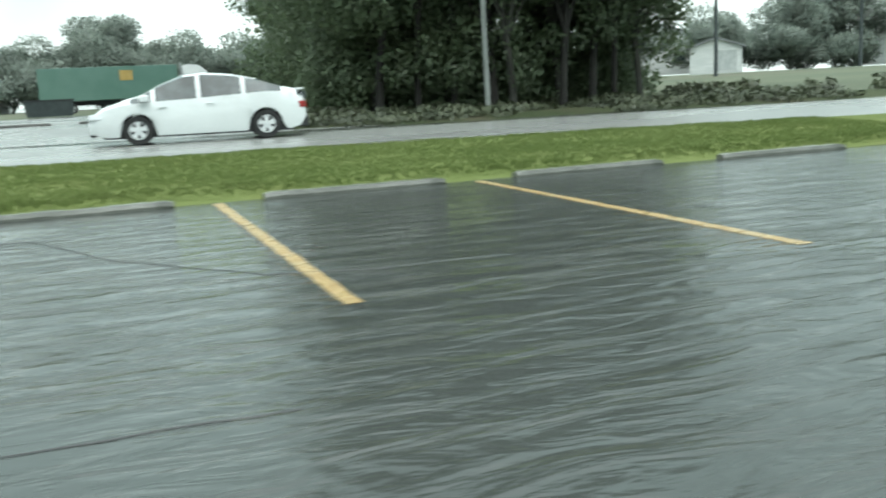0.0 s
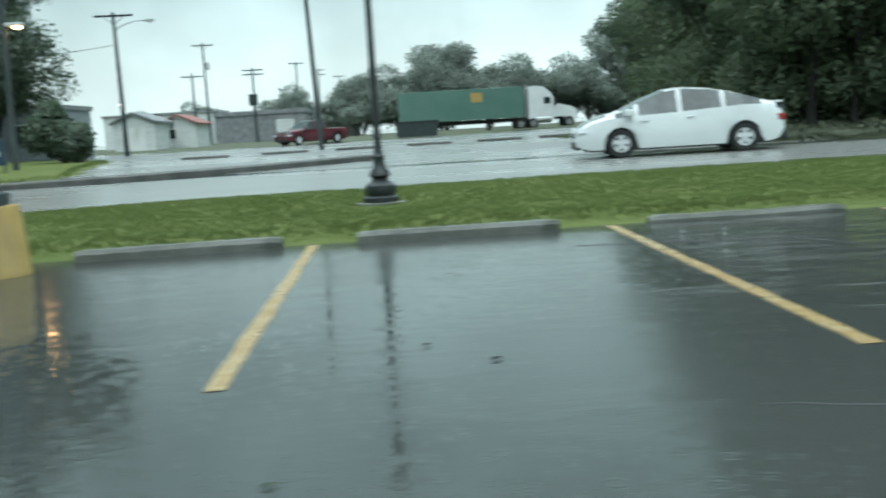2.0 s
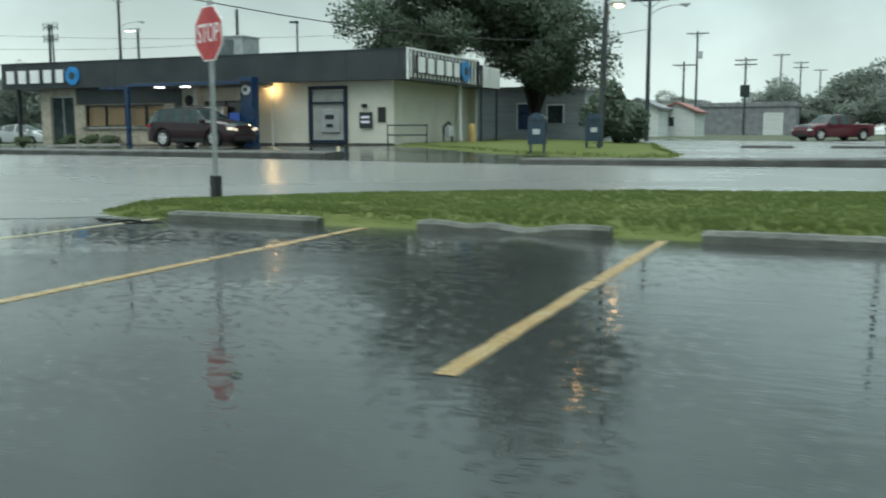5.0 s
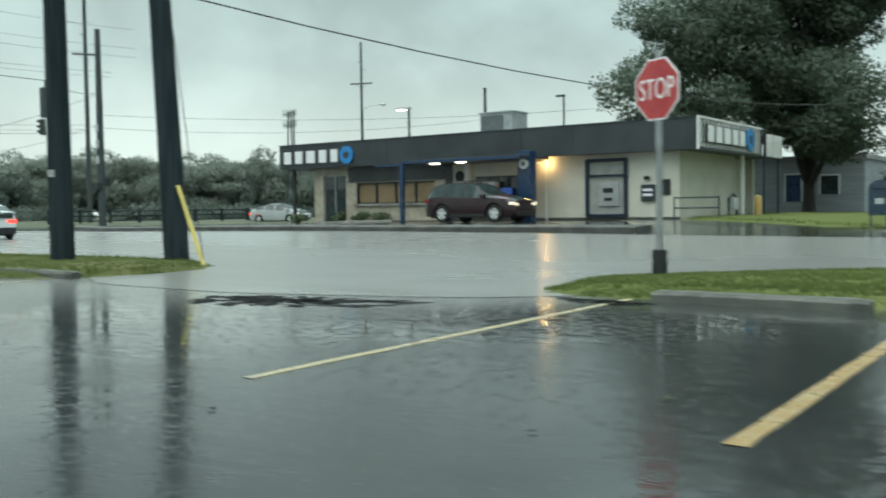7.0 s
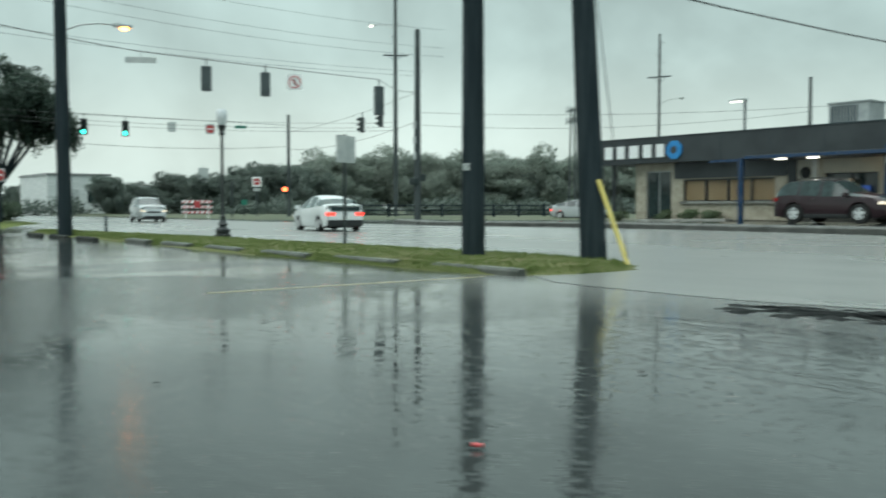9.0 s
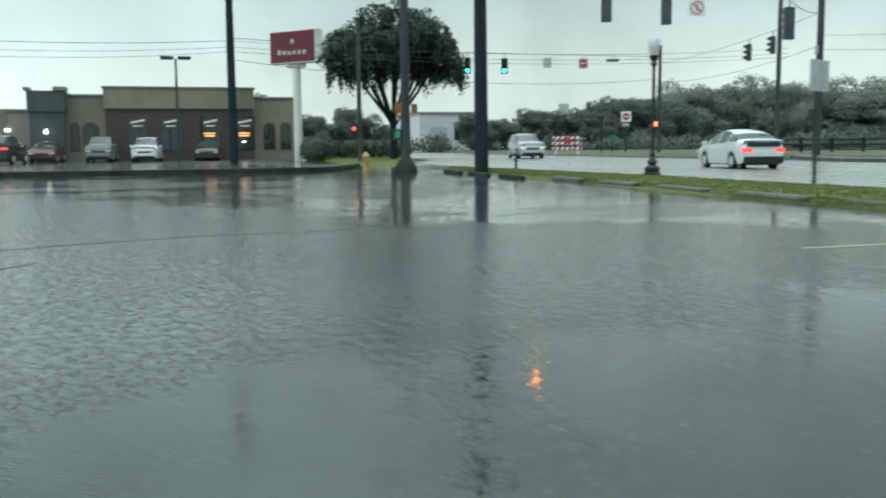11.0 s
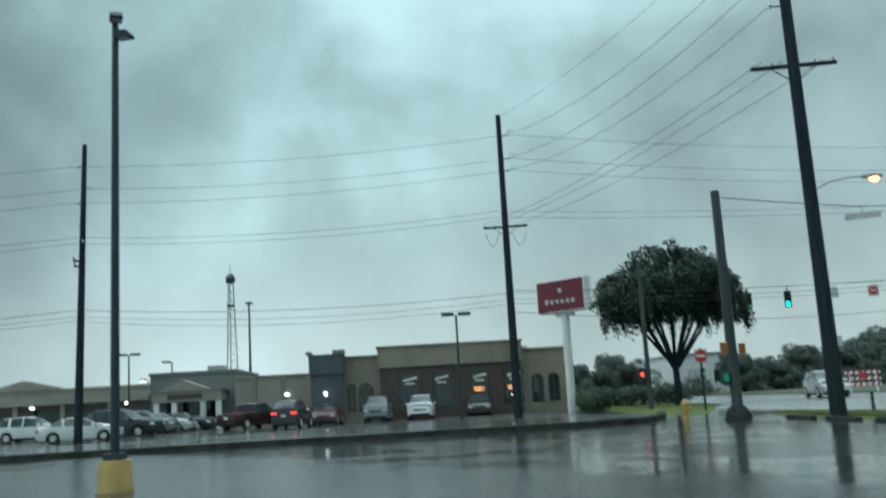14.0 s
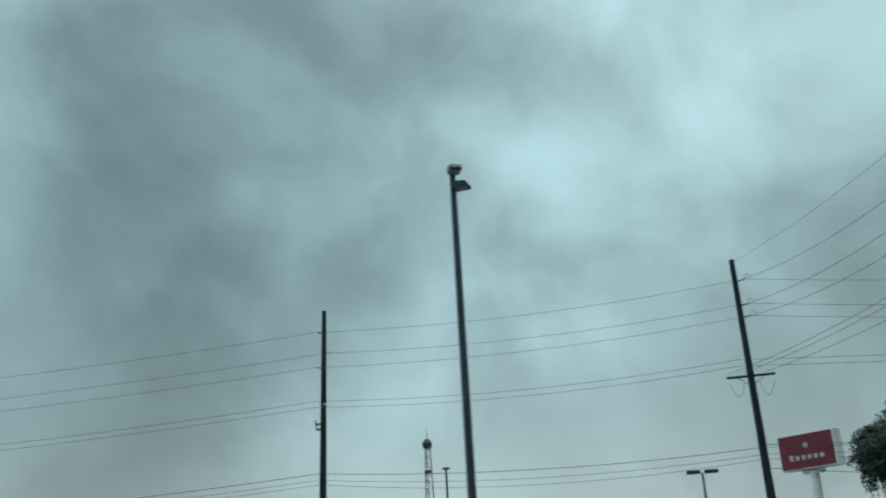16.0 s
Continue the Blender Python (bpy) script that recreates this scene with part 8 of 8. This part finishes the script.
pylon = thing("shop_pylon", at(-52.0, -17.0, 0), "ochre and blue shop pylon beside the car park", "sign")
part("base", box(B(), -0.3, 0.3, -0.45, 0.42, -0.1, 1.95, 0.03), M_TAN, pylon, "ochre base")
part("panel", box(B(), -0.25, 0.25, -0.38, 0.38, 1.95, 3.4, 0.03), M_BLUE, pylon, "deep blue panel with a yellow shape")
part("panel_shape", prism(B(), [(-0.2, 2.2), (0.2, 2.3), (0.3, 2.9), (0.1, 3.1), (-0.25, 2.7)], 0.25, 0.27, "x"), M_TAN, pylon)

def lattice_mast(m, label, h, w):
    t = thing("radio_mast", m, label, "mast")
    for k in range(3):
        a = 2 * math.pi * k / 3
        part("leg", tube(B(), [(w * math.cos(a), w * math.sin(a), 0), (w * 0.35 * math.cos(a), w * 0.35 * math.sin(a), h)], 0.10, 6), M_WOODGREY, t)
    bm = B()
    n = 16
    for i in range(n):
        for k in range(3):
            a, b = 2 * math.pi * k / 3, 2 * math.pi * (k + 1) / 3
            f0_, f1_ = 1 - 0.65 * i / n, 1 - 0.65 * (i + 1) / n
            tube(bm, [(w * f0_ * math.cos(a), w * f0_ * math.sin(a), h * i / n), (w * f1_ * math.cos(b), w * f1_ * math.sin(b), h * (i + 1) / n)], 0.05, 4)
    part("lattice", bm, M_WOODGREY, t)
    part("drum", lathe(B(), [(0.3, h - 1.2), (1.0, h - 1.0), (1.1, h), (0.6, h + 0.9), (0.1, h + 1.0)], 14), M_POLE, t)
    part("platform", lathe(B(), [(0.7, h - 6.5), (0.9, h - 6.4), (0.9, h - 6.0), (0.6, h - 5.9)], 14), M_POLE, t)
    part("whip", tube(B(), [(0, 0, h), (0, 0, h + 3)], 0.06, 6), M_POLE, t)
    return t


lattice_mast(at(-230, -39.0, 0), "tall lattice radio mast far behind the shops", 31.0, 1.7)
mm = thing("lamp_mast", at(-230, -35.0, 0), "tall slim pole far behind the shops", "mast")
part("shaft", tube(B(), [(0, 0, 0), (0, 0, 25.2)], [0.35, 0.2], 8), M_WOODGREY, mm)
part("ring", lathe(B(), [(0.3, 24.9), (0.9, 25.0), (0.9, 25.3), (0.2, 25.5)], 12), M_POLE, mm)
shed(at(-150, 37.5, 0.05, 90), "low white warehouse far beyond the junction", 8, 14, 5.2, 0.3, M_SIDING, M_ROOF, (("door", -2.6, 0, 0, 3.4, M_GREYSIGN), ("window", 1, 3, 1.6, 3.2, M_GLASS)))

# ---- small things on the flooded lot ----
def seam(pts, w=0.022, label="dark tar-filled crack in the asphalt", mat=None):
    """A thin uneven tar line along points on the lot."""
    rng = random.Random(int(abs(pts[0][0]) * 100))
    P = []
    for (ax, ay), (bx, by) in zip(pts, pts[1:]):
        n = max(2, int(math.hypot(bx - ax, by - ay) / 0.15))
        P += [(ax + (bx - ax) * i / n + rng.uniform(-0.012, 0.012), ay + (by - ay) * i / n + rng.uniform(-0.012, 0.012)) for i in range(n)]
    P.append(pts[-1])
    v, f = [], []
    for i, (x, y) in enumerate(P):
        ax, ay = P[max(0, i - 1)]; bx, by = P[min(len(P) - 1, i + 1)]
        l = math.hypot(bx - ax, by - ay) or 1
        k = w / 2 * rng.uniform(0.6, 1.4)
        nx, ny = -(by - ay) / l * k, (bx - ax) / l * k
        z = gz(x, y)
        v += [(x + nx, y + ny, z + 0.002), (x, y, z + 0.006), (x - nx, y - ny, z + 0.002)]
    for i in range(len(P) - 1):
        f += [(3 * i, 3 * i + 1, 3 * i + 4, 3 * i + 3), (3 * i + 1, 3 * i + 2, 3 * i + 5, 3 * i + 4)]
    return tagged(raw("painted_line" if mat else "asphalt_crack", v, f, mat or M_TRIM), label, "road marking" if mat else "crack", kind="structure")


seam([(-3.2, 9.1), (-1.33, 8.78), (-0.73, 7.32), (0.15, 6.16), (0.9, 5.9)], 0.014)
seam([(-3.4, 4.3), (-2.22, 3.95), (-1.19, 3.58), (-0.2, 3.55)], 0.009)
seam([(-26.9, -5.6), (-26.97, -4.61), (-27.14, -3.37), (-27.8, -2.75), (-28.46, -2.31)], 0.03)
seam([(-29.6, -3.0), (-29.99, -2.17), (-30.45, -0.9), (-30.62, 1.09), (-30.4, 2.4)], 0.03)


for a, b in (((-33.0, 35.0), (-28.2, 28.9)), ((-29.4, 34.8), (-25.6, 28.1))):
    seam([a, b], 0.10, "pale painted bay line on the bank forecourt", M_LINEPALE)


def rough_patch(outline, label, seed):
    """Broken, ridged asphalt that stands out of the water."""
    rng = random.Random(seed)
    cx, cy = sum(p[0] for p in outline) / len(outline), sum(p[1] for p in outline) / len(outline)
    rings = 7
    v, f = [(cx, cy, gz(cx, cy, 0.03))], []
    pts = []
    for (ax, ay), (bx, by) in zip(outline, outline[1:] + outline[:1]):
        pts += [(ax + (bx - ax) * i / 6, ay + (by - ay) * i / 6) for i in range(6)]
    n = len(pts)
    for r in range(1, rings + 1):
        for x, y in pts:
            k = r / rings
            px, py = cx + (x - cx) * k + rng.uniform(-0.05, 0.05), cy + (y - cy) * k + rng.uniform(-0.05, 0.05)
            h = 0.007 * (1 - k ** 3) + rng.uniform(-0.024, 0.017) * (1 - k * 0.5)
            v.append((px, py, gz(px, py, h if r < rings else -0.006)))
    for i in range(n):
        f.append((0, 1 + i, 1 + (i + 1) % n))
        for r in range(rings - 1):
            a, b = 1 + r * n + i, 1 + r * n + (i + 1) % n
            f.append((a, a + n, b + n, b))
    return tagged(raw("broken_asphalt", v, f, M_BROKEN), label, "asphalt patch", kind="structure")


# matte near-black also stands in for dark reflections in the ripples
M_BROKEN = surf("broken_wet_asphalt", (0.010, 0.012, 0.012), (0.018, 0.020, 0.020), 6, 0.85, 0.6, bump=0.9, grain=20, ior=1.15)
rough_patch([(-22.6, 7.95), (-21.8, 7.7), (-21.0, 7.9), (-19.9, 8.4), (-19.5, 9.2), (-20.4, 9.2), (-21.3, 9.05), (-22.1, 8.85), (-22.6, 8.5)], "dark broken asphalt standing out of the flood water", 3)
rough_patch([(-18.9, 10.2), (-18.4, 9.8), (-17.5, 9.9), (-17.6, 10.1)], "dark broken asphalt at the edge of the grass", 4)
can = part("crushed_can", lathe(B(), [(0.02, -0.055), (0.03, -0.05), (0.032, -0.01), (0.022, 0.01), (0.031, 0.03), (0.03, 0.05), (0.02, 0.055)], 14, "x"), M_RED, None, "", True)
can.matrix_basis = at(-19.7, 2.75, 0.018, 25) @ Matrix.Diagonal((0.38, 0.38, 0.32, 1))
tagged(can, "crushed red and white drinks can in the water", "can")
rng = random.Random(14)
for k in range(26):
    x, y = rng.uniform(-26, 2), rng.uniform(3.0, 10.2)
    if k < 8:
        x, y = rng.uniform(-30, -21), rng.uniform(-1, 8)
    s = rng.uniform(0.02, 0.05)
    bm = B()
    q = [(-s, 0, 0.004), (0, -s * 0.5, 0.012), (s, 0, 0.005), (0, s * 0.5, 0.010)]
    bm.faces.new([bm.verts.new(p) for p in q])
    bmesh.ops.solidify(bm, geom=bm.faces[:], thickness=0.003)
    lf = part("fallen_leaf", bm, M_BARK if k % 3 else M_LEAF2)
    lf.matrix_basis = at(x, y, 0.004, rng.uniform(0, 360))
    tagged(lf, "small wet leaf lying in the water", "leaf", "fallen leaves")
